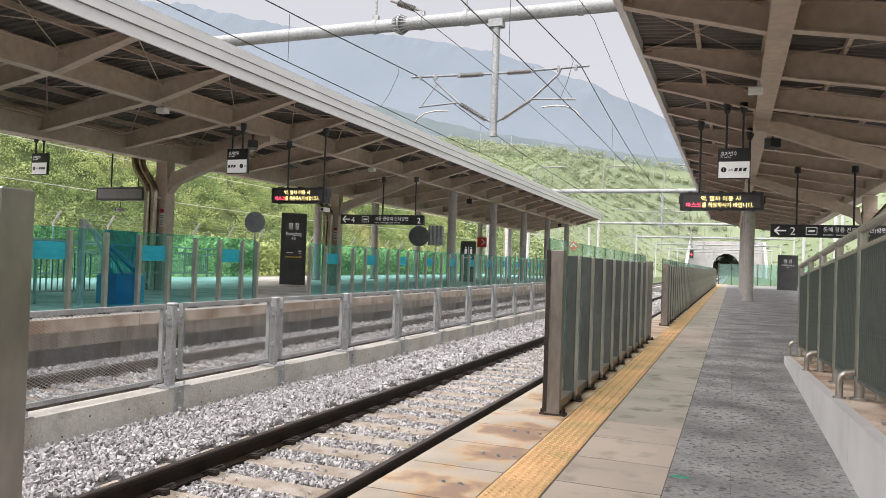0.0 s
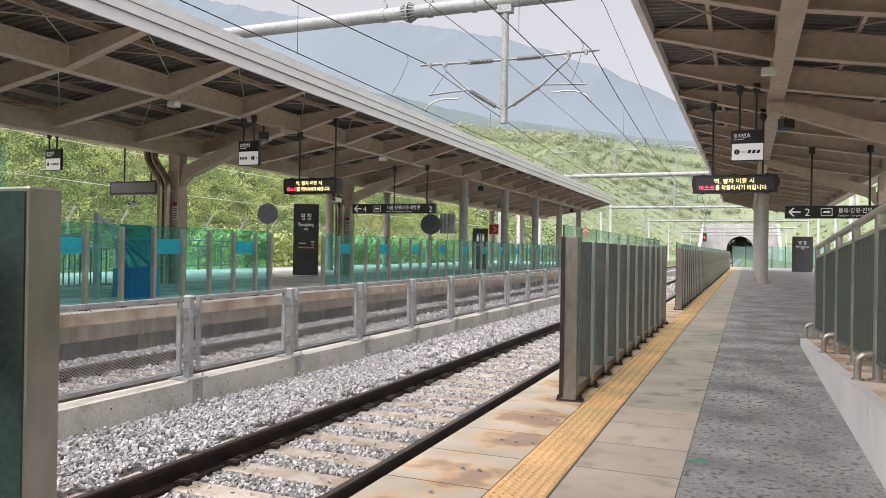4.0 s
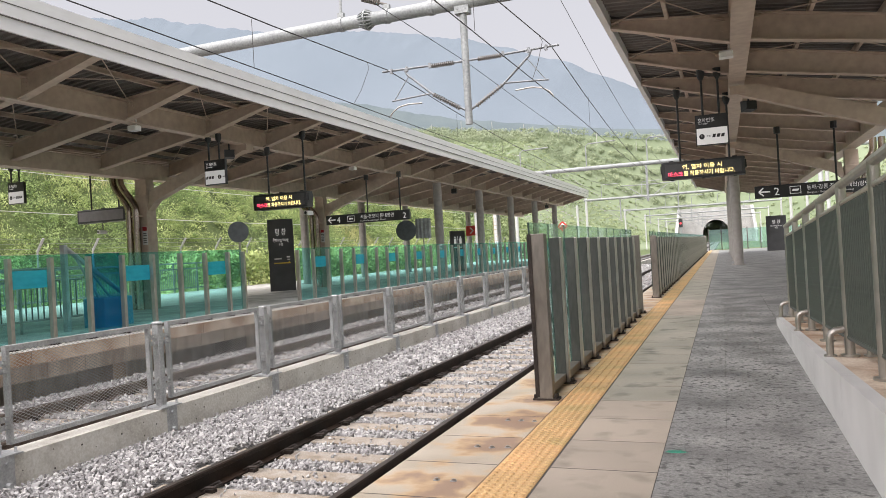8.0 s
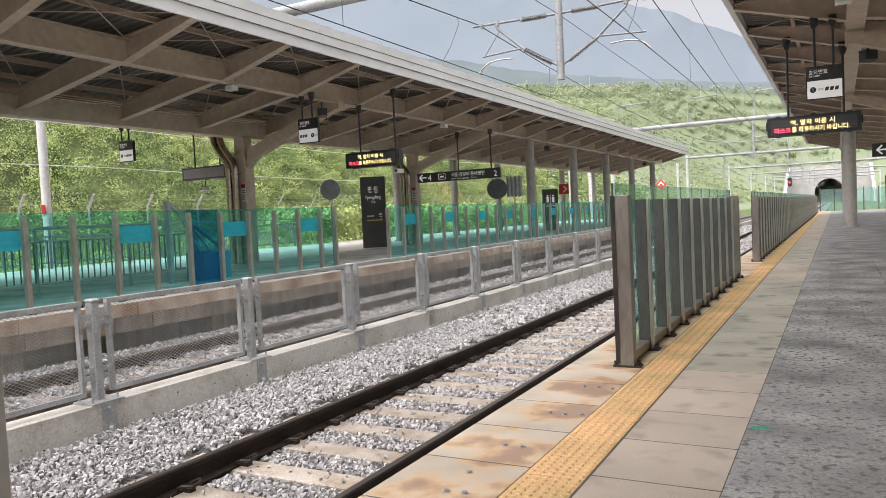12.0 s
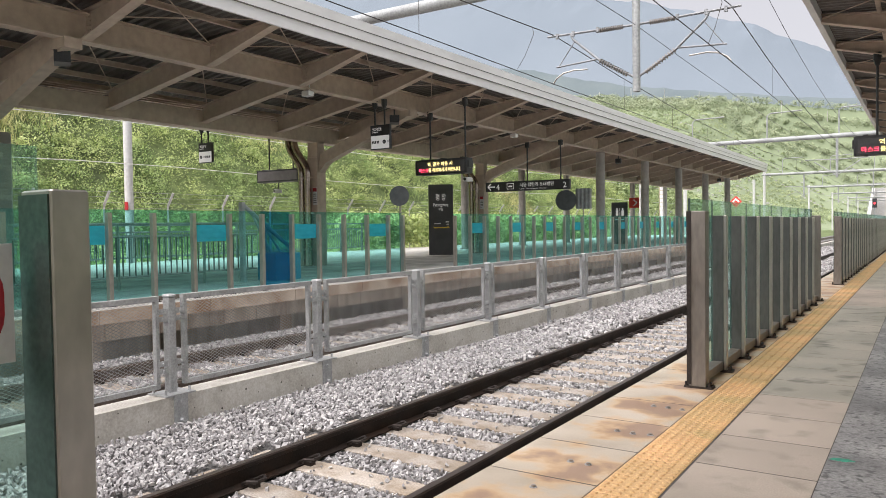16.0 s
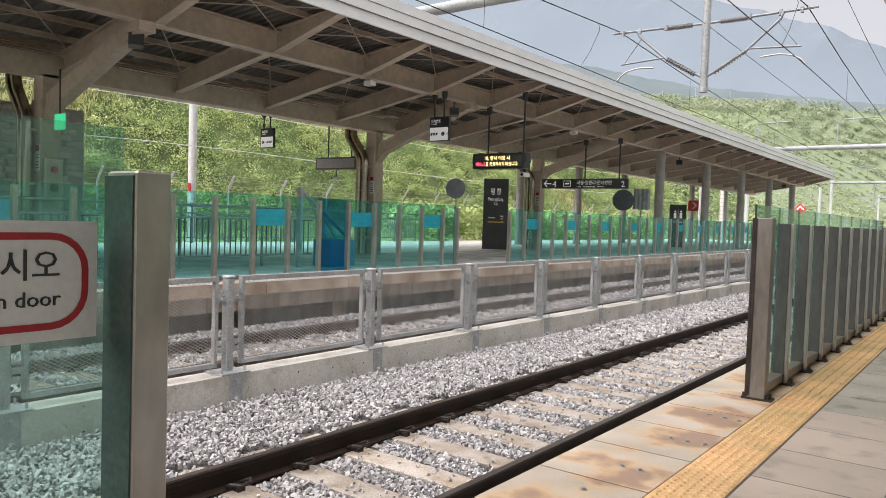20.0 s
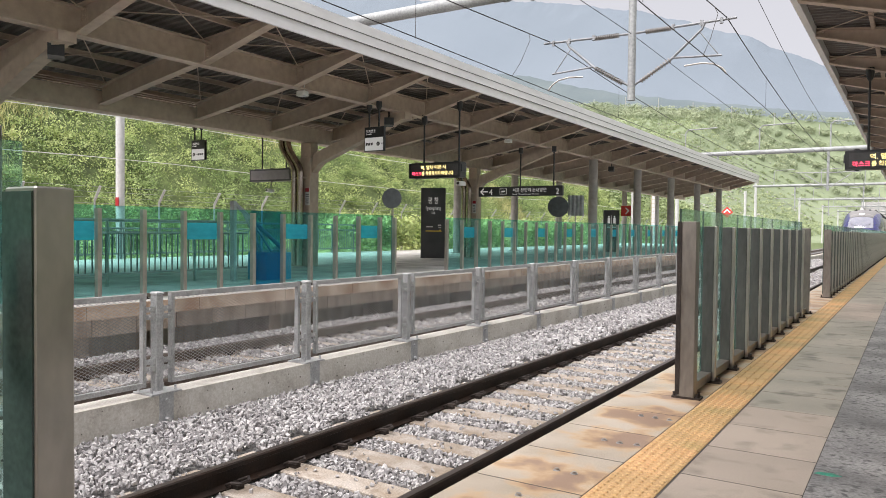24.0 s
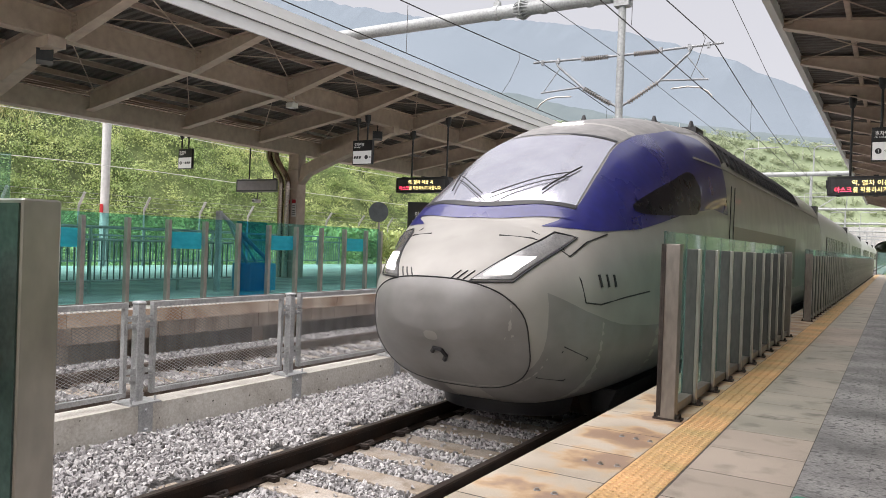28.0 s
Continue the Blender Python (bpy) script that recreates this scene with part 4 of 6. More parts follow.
direction_sign(4.5, 7.6, 25.6, 2.31, 2.68, 4.4, (5.2, 6.7), [("2", 5.02, 2.38, 0.32, None), ("동해·강릉·진부(오대산)방면", 5.9, 2.48, 0.16, 1.6), ("Donghae · Gangneung · Jinbu(Odaesan)", 5.9, 2.37, 0.07, 1.2)])
direction_sign(-10.9, -7.35, 27.0, 2.58, 2.95, 4.4, (-9.1, -7.73), [("4", -10.42, 2.64, 0.32, None), ("서울·청량리·둔내방면", -9.4, 2.74, 0.17, 1.4), ("Seoul · Cheongnyangni · Dunnae", -9.4, 2.63, 0.07, 1.1), ("2", -7.62, 2.64, 0.3, None)])


# ---- name boards standing on the platforms ----
def name_stele(x, y, z, w, h, turn, label):
    s = root("name_board", label, "station sign", "station name boards", at=pose(x, y, z, 0, 0, turn))
    bm = B()
    cbox(bm, -w / 2, w / 2, 0, 0.2, 0, h, 0.01)
    part("slab", bm, M_DGREY, s)
    if h < 2.5:
        bm = B()
        for x_ in (-0.16, 0.16):
            tube(bm, (x_, -0.006, h * 0.84), (x_, -0.002, h * 0.84), 0.05, 10)
            box(bm, x_ - 0.07, x_ + 0.07, -0.006, -0.002, h * 0.68, h * 0.81)
        box(bm, -0.01, 0.01, -0.006, -0.002, h * 0.66, h * 0.87)
        box(bm, -0.25, 0.25, -0.006, -0.002, h * 0.58, h * 0.6)
        part("pictogram", bm, M_LIT, s, "white toilet pictograms")
        return s
    letters("lettering", "평 창", 0.3, M_LIT, s, pose(0, -0.003, h * 0.78, 90, 0, 0), w * 0.42, "CENTER")
    letters("lettering", "Pyeongchang", 0.2, M_LIT, s, pose(0, -0.003, h * 0.69, 90, 0, 0), w * 0.6, "CENTER")
    letters("lettering", "平昌", 0.11, M_LIT, s, pose(0, -0.003, h * 0.63, 90, 0, 0), w * 0.16, "CENTER")
    if h > 2.8:
        bm = B()
        prism(bm, [(-w * 0.3, h * 0.38), (w * 0.36, h * 0.38), (w * 0.28, h * 0.415), (w * 0.25, h * 0.395), (-w * 0.3, h * 0.395)], "y", -0.006, -0.002)
        part("yellow_arrow", bm, M_YSIGN, s, "yellow direction line")
        bm = B()
        box(bm, -w * 0.28, 0, -0.005, -0.002, h * 0.44, h * 0.455)
        box(bm, w * 0.2, w * 0.33, -0.005, -0.002, h * 0.46, h * 0.48)
        box(bm, w * 0.22, w * 0.33, -0.005, -0.002, h * 0.43, h * 0.44)
        part("small_print", bm, M_FASCIA, s, "unreadable small print")
    return s


name_stele(-12.95, 26.9, P2_Z, 1.0, 2.87, 30, "tall dark grey station name board with white lettering")
name_stele(7.2, 60.5, 0, 1.35, 2.55, 0, "dark grey station name board near the platform end")
name_stele(-11.2, 43.0, P2_Z, 0.9, 2.4, 30, "dark grey sign board among the far columns")


def chevron_sign(x, y, z, s, up, label):
    """A red square plate with a white chevron on a thin post; up: the chevron points up, on a plate stood on its corner."""
    c = root("chevron_sign", label, "sign", "chevron signs", at=pose(x, y, z, 0, 45 if up else 0, 0))
    bm = B()
    box(bm, -s, s, 0, 0.02, -s, s)
    part("plate", bm, M_SIGNR, c)
    bm = B()
    k = s * 0.62
    t = s * 0.34
    if up:
        box(bm, -k, k, -0.008, -0.002, k - t, k)
        box(bm, -k, -k + t, -0.009, -0.003, -k, k - t)
    else:
        for d in (-1, 1):
            prism(bm, [(-k * 0.4, d * k), (-k * 0.4 + t, d * k), (k * 0.6 + t, 0), (k * 0.6, 0)], "y", -0.008, -0.002)
    part("chevron", bm, M_WHITE, c, "white chevron")
    bm = B()
    if up:
        tube(bm, (0, 0.04, 0), (z * 0.707 + 0.1, 0.04, -z * 0.707 - 0.1), 0.04, 8)
    else:
        tube(bm, (0, 0.04, s), (0, 0.04, -z + P2_Z), 0.04, 8)
    part("post", bm, M_GPIPE, c)
    return c


M_SIGNR = mat("sign_signal_red", (0.62, 0.045, 0.035), 0.5, vary=0.05, bump=0.0)
chevron_sign(-10.9, 44.6, 2.5, 0.3, False, "red plate with a white chevron beside the far columns")
chevron_sign(-11.4, 75.0, 3.2, 0.38, True, "red diamond plate with a white chevron beside the track")
sg = root("signal_post", "trackside colour-light signal showing red", "signal", at=pose(-2.4, 120, -0.9))
bm = B()
tube(bm, (0, 0, 0), (0, 0, 4.9), 0.09, 8)
part("post", bm, M_GPIPE, sg)
bm = B()
cbox(bm, -0.28, 0.28, -0.15, 0.15, 3.9, 5.2, 0.05)
part("signal_head", bm, M_BLACK, sg, "black signal head")
bm = B()
tube(bm, (0, -0.2, 4.5), (0, -0.152, 4.5), 0.14, 14)
part("red_lamp", bm, glow("signal_red", (1.0, 0.04, 0.05), 2.0), sg, "lit red lamp")


M_DISC = mat("mirror_back", (0.07, 0.08, 0.085), 0.5, vary=0.15, bump=0.02)


def disc_mirror(x, y, z, r, turn, post):
    s = root("platform_mirror", "round grey mirror seen from behind on a thin post", "mirror", "platform mirrors", at=pose(x, y, 0, 0, 0, turn))
    bm = B()
    tube(bm, (0, 0, z), (0, 0.05, z), r, 28, r * 0.8)
    part("disc", bm, M_DISC, s, "dark grey disc", True)
    bm = B()
    tube(bm, (0, 0.07, post), (0, 0.07, z + 0.1), 0.03, 8)
    part("post", bm, M_STEEL, s)


disc_mirror(-7.25, 16.4, 2.03, 0.25, 20, P2_Z)
disc_mirror(-8.65, 29.6, 2.25, 0.42, 20, P2_Z)
fp = root("folded_panel", "grey folded panel on a thin post beside the platform mirror", "panel", at=pose(-8.05, 30.0, P2_Z, 0, 0, 25))
bm = B()
for k in range(4):
    prism(bm, [(-0.32 + 0.16 * k, 0.0), (-0.24 + 0.16 * k, -0.05), (-0.16 + 0.16 * k, 0.0), (-0.16 + 0.16 * k, 0.015), (-0.32 + 0.16 * k, 0.015)], "z", 1.8, 2.62)
part("panel", bm, M_BRACKET, fp)
bm = B()
tube(bm, (0, 0.045, 0), (0, 0.045, 2.5), 0.03, 8)
part("post", bm, M_STEEL, fp)


# ---- cctv dome under the board ----
def cctv(x, y, z):
    s = root("cctv_camera", "small white security camera under the departure board", "security camera", "security cameras", at=pose(x, y, z))
    bm = B()
    cbox(bm, -0.07, 0.07, -0.22, 0.12, -0.06, 0.06, 0.02)
    part("housing", bm, M_WHITE, s)
    bm = B()
    tube(bm, (0, -0.23, 0), (0, -0.2, 0), 0.045, 12)
    part("lens", bm, M_BLACK, s)
    bm = B()
    tube(bm, (0, 0, 0.05), (0, 0, 0.3), 0.02, 8)
    part("arm", bm, M_BLACK, s)


cctv(-7.55, 20.2, 2.62)
cctv(-16.1, 21.0, 2.62)

# ---- ramp beside the near platform ----
RS, RY = 0.045, 14.3


def rz(y):
    return max(0.0, (RY - y) * RS)


ra = root("ramp", "stone ramp with a pale granite upstand beside the platform", "ramp", kind="structure")
bm = B()
prism(bm, [(-8, 0.002), (RY, 0.002), (RY, 0.02), (-8, rz(-8))], "x", 4.42, 7.2)
part("ramp_floor", bm, M_SLAB, ra)
for k in range(9):
    a, b_ = 12.72 - 1.5 * (k + 1), 12.72 - 1.5 * k
    bm = B()
    prism(bm, [(a + 0.004, 0.0), (b_ - 0.004, 0.0), (b_ - 0.004, rz(b_) + 0.03), (a + 0.004, rz(a) + 0.03)], "x", 4.16, 4.24)
    part("upstand_stone", bm, M_RAMPW, ra)
    bm = B()
    prism(bm, [(a + 0.003, rz(a) + 0.0), (b_ - 0.003, rz(b_) + 0.0), (b_ - 0.003, rz(b_) + 0.027), (a + 0.003, rz(a) + 0.027)], "x", 4.243, 4.7)
    part("upstand_cap", bm, M_COPING, ra)

rl = root("ramp_railing", "stainless railing with grey-green closely set bars along the ramp", "railing", at=pose(4.36, 0, 0))
bm = B()
tube(bm, (0, 0, 0.17), (0, 0, 1.13), 0.017, 8)
bar = mesh("baluster", bm, M_CORR, True)
k = 0
y = 12.86
while y > 0.5:
    share("baluster", bar, rl, pose(0, y, rz(y)))
    y -= 0.075
for zz, r_, nm in ((0.17, 0.02, "bottom_rail"), (1.14, 0.022, "top_rail"), (1.28, 0.032, "handrail")):
    bm = B()
    pipe(bm, [(0, -3, rz(-3) + zz), (0, 6, rz(6) + zz), (0, 12.95, rz(12.95) + zz)], r_, 10)
    part(nm, bm, M_STEEL if nm != "bottom_rail" else M_CORR, rl, "", True)
for i in range(9):
    y = 12.82 - 1.27 * i
    bm = B()
    tube(bm, (0, y, rz(y) + 0.03), (0, y, rz(y) + 1.28), 0.035, 12)
    tube(bm, (0, y, rz(y) + 0.03), (0, y, rz(y) + 0.045), 0.065, 12)
    part("rail_post", bm, M_STEEL, rl, "", True)
    if i % 2 == 0:
        Z = rz(y) + 0.03
        for s in (-1, 1):
            bm = B()
            pipe(bm, [(s * 0.13, y, Z), (s * 0.13, y, Z + 0.12), (s * 0.12, y, Z + 0.165), (s * 0.09, y, Z + 0.19), (s * 0.03, y, Z + 0.2)], 0.026, 10)
            tube(bm, (s * 0.13, y, Z), (s * 0.13, y, Z + 0.012), 0.045, 12)
            part("bent_foot", bm, M_STEEL, rl, "bent stainless foot", True)
    bm = B()
    box(bm, -0.02, 0.02, y - 0.03, y + 0.03, rz(y) + 1.13, rz(y) + 1.28)
    part("saddle", bm, M_STEEL, rl)

# ---- notice on the near glass ----
nt_ = root("notice_plate", "white notice plate with a red rounded border fixed on the glass", "notice", at=pose(1.955, 2.206, 1.122, 90, 0, 90))
bm = B()
box(bm, -0.406, 0.406, -0.126, 0.126, 0, 0.004)
part("plate", bm, M_WHITE, nt_)


def ring(bm, hw, hh, r, t, z):
    outer, inner = [], []
    for cx, cy, a0 in ((hw - r, hh - r, 0), (-hw + r, hh - r, 90), (-hw + r, -hh + r, 180), (hw - r, -hh + r, 270)):
        for i in range(7):
            a = radians(a0 + 15 * i)
            outer.append(bm.verts.new((cx + r * math.cos(a), cy + r * math.sin(a), z)))
            inner.append(bm.verts.new((cx + (r - t) * math.cos(a), cy + (r - t) * math.sin(a), z)))
    n = len(outer)
    for i in range(n):
        bm.faces.new((outer[i], outer[(i + 1) % n], inner[(i + 1) % n], inner[i]))


bm = B()
ring(bm, 0.386, 0.102, 0.079, 0.015, 0.006)
part("red_border", bm, M_RED, nt_)
letters("lettering", "기대지 마시오", 0.070, M_BLACK, nt_, pose(0.327, 0.009, 0.006), 0.372, "RIGHT")
letters("lettering", "Do not lean on door", 0.045, M_BLACK, nt_, pose(0.327, -0.051, 0.006), 0.384, "RIGHT")


# ---- overhead line ----
GY_ = 17.98


def gantry(y, x0, x1, z, r, detail=True, legs=()):
    g = root("overhead_line_gantry", "grey tubular steel gantry spanning the tracks", "gantry", "overhead line gantries", at=pose(0, y, 0))
    bm = B()
    tube(bm, (x0, 0, z), (x1, 0, z), r, 20)
    part("cross_tube", bm, M_GPIPE, g, "", True)
    for x in legs:
        bm = B()
        tube(bm, (x, 0, -0.9), (x, 0, z + 0.4), r * 0.95, 16)
        part("mast", bm, M_MAST, g, "", True)
    if detail:
        for x in (-4.3, 4.0):
            c = B()
            for k in range(16):
                a = 2 * math.pi * k / 16
                prism(c, [(x - 0.2, r), (x, r + 0.1), (x + 0.2, r)], "y", -0.012, 0.012)
                for v in list(c.verts)[-6:]:
                    co = Vector((v.co.x, v.co.y, v.co.z))
                    v.co = (co.x, co.y * math.cos(a) - co.z * math.sin(a), z + co.y * math.sin(a) + co.z * math.cos(a))
            tube(c, (x - 0.02, 0, z), (x + 0.02, 0, z), r + 0.09, 20)
            part("flange_joint", c, M_GPIPE, g, "ribbed bolted flange")
        for x in (-5.0, -3.75, -2.6, 0.15):
            c = B()
            tube(c, (x - 0.06, 0, z), (x + 0.06, 0, z), r + 0.02, 16)
            box(c, x - 0.08, x + 0.08, -0.05, 0.05, z + r, z + r + 0.12)
            part("clamp", c, M_GPIPE, g)
        for x in (-5.0, -2.6, 0.15):
            c = B()
            tube(c, (x, 0, z + r), (x, 0, z + 1.6), 0.035, 8)
            part("upright", c, M_GPIPE, g)
        c = B()
        p0, p1_ = Vector((-3.75, 0, z + 0.28)), Vector((-4.6, 0, z + 0.62))
        tube(c, p0, p1_, 0.03, 8)
        for k in range(9):
            q = p0.lerp(p1_, 0.25 + 0.06 * k)
            tube(c, q, q + (p1_ - p0).normalized() * 0.02, 0.075, 12)
        part("insulator", c, M_INSUL, g, "ribbed grey insulator")
    return g


def insul(bm, p, q, n=10, r=0.06):
    p, q = Vector(p), Vector(q)
    tube(bm, p, q, 0.025, 8)
    d = (q - p).normalized()
    for k in range(n):
        a = p.lerp(q, (k + 0.5) / n)
        tube(bm, a - d * 0.012, a + d * 0.012, r, 12, r * 0.75)


gm = gantry(GY_, -20.9, 16.0, 7.05, 0.16, True, (-20.6, 15.6))
bm = B()
box(bm, -20.6, -20.42, -0.19, -0.17, 2.0, 2.3)
part("red_tag", bm, M_RED, gm, "small red tag")


def cantilever(y, x, z0=4.2, ztop=6.95):
    c = root("overhead_line_bracket", "drop tube with two insulated bracket arms holding the wires", "bracket", "overhead line brackets", at=pose(x, y, 0))
    bm = B()
    tube(bm, (0, 0, z0), (0, 0, ztop), 0.085, 16)
    dr = part("drop_tube", bm, M_GPIPE, c, "", True)
    bm = B()
    box(bm, -0.17, 0.17, -0.12, 0.12, ztop - 0.18, ztop + 0.02)
    for dx in (-0.1, 0.1):
        tube(bm, (dx, -0.13, ztop - 0.08), (dx, 0.13, ztop - 0.08), 0.02, 6)
    part("head_plate", bm, M_GPIPE, c)
    for s in (-1, 1):
        L_ = 2.14 if s < 0 else 2.2
        bm = B()
        tube(bm, (s * 0.05, 0, 5.68), (s * L_, 0, 5.72), 0.028, 8)
        part("bracket_arm", bm, M_BRACKET, c, "", True)
        bm = B()
        pipe(bm, [(s * 0.05, 0, 4.53), (s * 0.85, 0, 5.0), (s * 1.5, 0, 5.57), (s * 1.56, 0, 5.7)], 0.028, 8)
        part("bracket_strut", bm, M_BRACKET, c, "", True)
        bm = B()
        insul(bm, (s * 0.3, 0, 5.68), (s * 0.86, 0, 5.68), 11)
        part("insulator", bm, M_INSUL, c, "ribbed grey insulator")
        bm = B()
        insul(bm, (s * 0.2, 0, 4.6), (s * 0.86, 0, 5.01), 12)
        part("insulator", bm, M_INSUL, c, "ribbed grey insulator")
        bm = B()
        xa, xb = (0.9, 1.92)
        tube(bm, (s * xa, 0, 5.04), (s * xb, 0, 4.98), 0.022, 8)
        tube(bm, (s * 1.45, 0, 5.53), (s * 1.86, 0, 4.99), 0.012, 6)
        part("registration_arm", bm, M_BRACKET, c)
        bm = B()
        pipe(bm, [(s * 1.15, 0, 4.84), (s * 1.5, 0, 4.86), (s * 1.75, 0, 4.82), (s * 1.92, 0, 4.72), (s * 2.0, 0, 4.62)], 0.018, 8)
        part("steady_arm", bm, M_STEEL, c, "curved bright steady arm", True)
        bm = B()
        tube(bm, (s * 2.0, -0.05, 4.6), (s * 2.0, 0.05, 4.6), 0.02, 6)
        part("wire_clamp", bm, M_BRACKET, c)
        for xx in (0.9, 1.5, 1.9):
            bm = B()
            box(bm, s * xx - 0.03, s * xx + 0.03, -0.03, 0.03, 5.64, 5.76)
            part("arm_clamp", bm, M_BRACKET, c)
    return c


cantilever(GY_, -1.82)
WX = (0.18, -3.82)


def wire(name, pts, r=0.008):
    w = root(name, "thin dark overhead wire above the tracks", "overhead wire", "overhead wires")
    bm = B()
    pipe(bm, pts, r, 5)
    part("strand", bm, M_WIRE, w)
    return w


SUP = [-32.0, GY_, 62.0, 106.0, 150.0, 200.0, 250.0, 300.0]
for i, wx in enumerate(WX):
    mess, cont = [], []
    for a, b_ in zip(SUP, SUP[1:]):
        for k in range(10):
            t = k / 10
            y = a + (b_ - a) * t
            mess.append((wx + (0.15 if i else -0.15) * math.sin(math.pi * t), y, 5.75 - 0.75 * 4 * t * (1 - t)))
            cont.append((wx + (0.3 if i else -0.3) * t * (1 - t), y, 4.6))
    w = wire("catenary_wire", mess, 0.011)
    bm = B()
    pipe(bm, cont, 0.009, 5)
    part("contact_wire", bm, M_WIRE, w)
    for a, b_ in zip(SUP[:4], SUP[1:5]):
        for k in range(1, 9):
            t = k / 9
            y = a + (b_ - a) * t
            bm = B()
            tube(bm, (wx, y, 4.6), (wx, y, 5.75 - 0.75 * 4 * t * (1 - t)), 0.005, 4)
            part("dropper", bm, M_WIRE, w)
    bm = B()
    pipe(bm, [(wx, GY_ - 1.1, 5.68), (wx + 0.1, GY_ - 1.25, 5.5), (wx + 0.05, GY_ - 1.6, 4.95), (wx, GY_ - 1.9, 4.6)], 0.006, 5)
    part("jumper", bm, M_WIRE, w)
for x, z, dz in ((-1.82, 5.66, 0.2), (0.45, 6.75, 1.1)):
    pts = []
    for a, b_ in zip(SUP[:5], SUP[1:6]):
        for k in range(8):
            t = k / 8
            pts.append((x, a + (b_ - a) * t, z - dz * 4 * t * (1 - t)))
    wire("feeder_wire", pts, 0.007)

for z in (5.2, 3.7):
    wr = root("side_cable", "pale cable strung along the masts behind the platform", "cable", "side cables")
    bm = B()
    pipe(bm, [(-20.35, -20 + 4 * k, z - 0.25 * math.sin(math.pi * ((4 * k + 2) % 40) / 40)) for k in range(34)], 0.014, 5)
    part("strand", bm, M_WHITE, wr)

# gantries further along
for y in (62.0, 106.0, 150.0, 190.0, 230.0, 265.0):
    g = gantry(y, -14.5, 14.0, 7.4, 0.17, False, (-14.2, 13.8) if y > 70 else (-14.2, 13.8))
    for x in (-12.0, -6.5, -1.7, 3.0, 8.5):
        bm = B()
        pipe(bm, [(x, 0, 7.4), (x, 0, 9.2), (x + 0.2, 0, 9.4), (x + 2.4, 0, 9.45)], 0.05, 8)
        part("wire_support", bm, M_GPIPE, g)
    for x in (-1.82, 5.5, -9.5):
        bm = B()
        tube(bm, (x, 0, 7.3), (x, 0, 4.4), 0.09, 10)
        part("drop_tube", bm, M_GPIPE, g)
        for s in (-1, 1):
            bm = B()
            tube(bm, (x, 0, 5.7), (x + s * 2.1, 0, 5.75), 0.035, 6)
            tube(bm, (x, 0, 4.55), (x + s * 1.5, 0, 5.6), 0.035, 6)
            tube(bm, (x + s * 0.9, 0, 5.0), (x + s * 2.0, 0, 4.65), 0.025, 6)
            part("bracket_arm", bm, M_GPIPE, g)


# ---- poles on the far side ----
def line_mast(x, y, z0, z1, r=0.16, tag=True):
    p = root("line_mast", "white steel mast behind the far platform", "mast", "line masts", at=pose(x, y, z0))
    bm = B()
    tube(bm, (0, 0, 0), (0, 0, z1 - z0), r, 14)
    part("shaft", bm, M_MAST, p, "", True)
    if tag:
        bm = B()
        box(bm, 0.05, 0.2, -r - 0.03, -r - 0.01, 2.9, 3.2)
        part("red_tag", bm, M_RED, p)
        bm = B()
        box(bm, -0.1, 0.35, -0.15, 0.1, z1 - z0 - 0.3, z1 - z0 - 0.2)
        pipe(bm, [(0.2, -0.1, z1 - z0 - 0.25), (0.6, -0.3, z1 - z0 - 0.15), (0.9, -0.3, z1 - z0 - 0.3)], 0.03, 6)
        part("cap_fitting", bm, M_GPIPE, p)


for x, y, z in ((-17.5, 72, 8.2), (-18.5, 84, 8.2), (-16.8, 64, 7.6), (-17.0, 98, 8.0), (12.5, 80, 8.0), (15, 96, 8.0), (13.0, 120, 8.0), (-19.5, 128, 8)):
    line_mast(x, y, -0.9, z, 0.2, False)

# ---- fences behind the far platform ----
rf = root("rear_railing", "grey steel railing along the back of the far platform", "railing", at=pose(-20.0, 0, P2_Z))
for k in range(-4, 26):
    y = 0.0 + 1.6 * k
    if y > 31:
        break
    bm = B()
    box(bm, -0.03, 0.03, y - 0.03, y + 0.03, 0, 1.35)
    part("railing_post", bm, M_BARS, rf)
bm = B()
tube(bm, (0, 0, 0.2), (0, 0, 1.1), 0.016, 6)
bme = mesh("railing_bar", bm, M_BARS)
for k in range(240):
    share("railing_bar", bme, rf, pose(0, -2 + 0.135 * k, 0))
for zz in (0.2, 1.1, 1.35):
    bm = B()
    tube(bm, (0, -6, zz), (0, 31, zz), 0.03, 8)
    part("railing_rail", bm, M_BARS, rf)
sf = root("security_fence", "green mesh security fence with angled pale arms at its top", "fence", at=pose(-21.4, 0, -0.3))
for k in range(34):
    y = 4 + 2.7 * k
    bm = B()
    tube(bm, (0, y, 0), (0, y, 2.5), 0.035, 6)
    tube(bm, (0, y, 2.5), (0.35, y, 3.0), 0.05, 6)
    part("angled_post", bm, M_GALV, sf)
for zz, xx in ((0.6, 0), (1.2, 0), (1.8, 0), (2.4, 0), (2.6, 0.1), (2.8, 0.22), (2.98, 0.34)):
    bm = B()
    tube(bm, (xx, 2, zz), (xx, 95, zz), 0.008, 4)
    part("fence_wire", bm, M_GALV, sf)

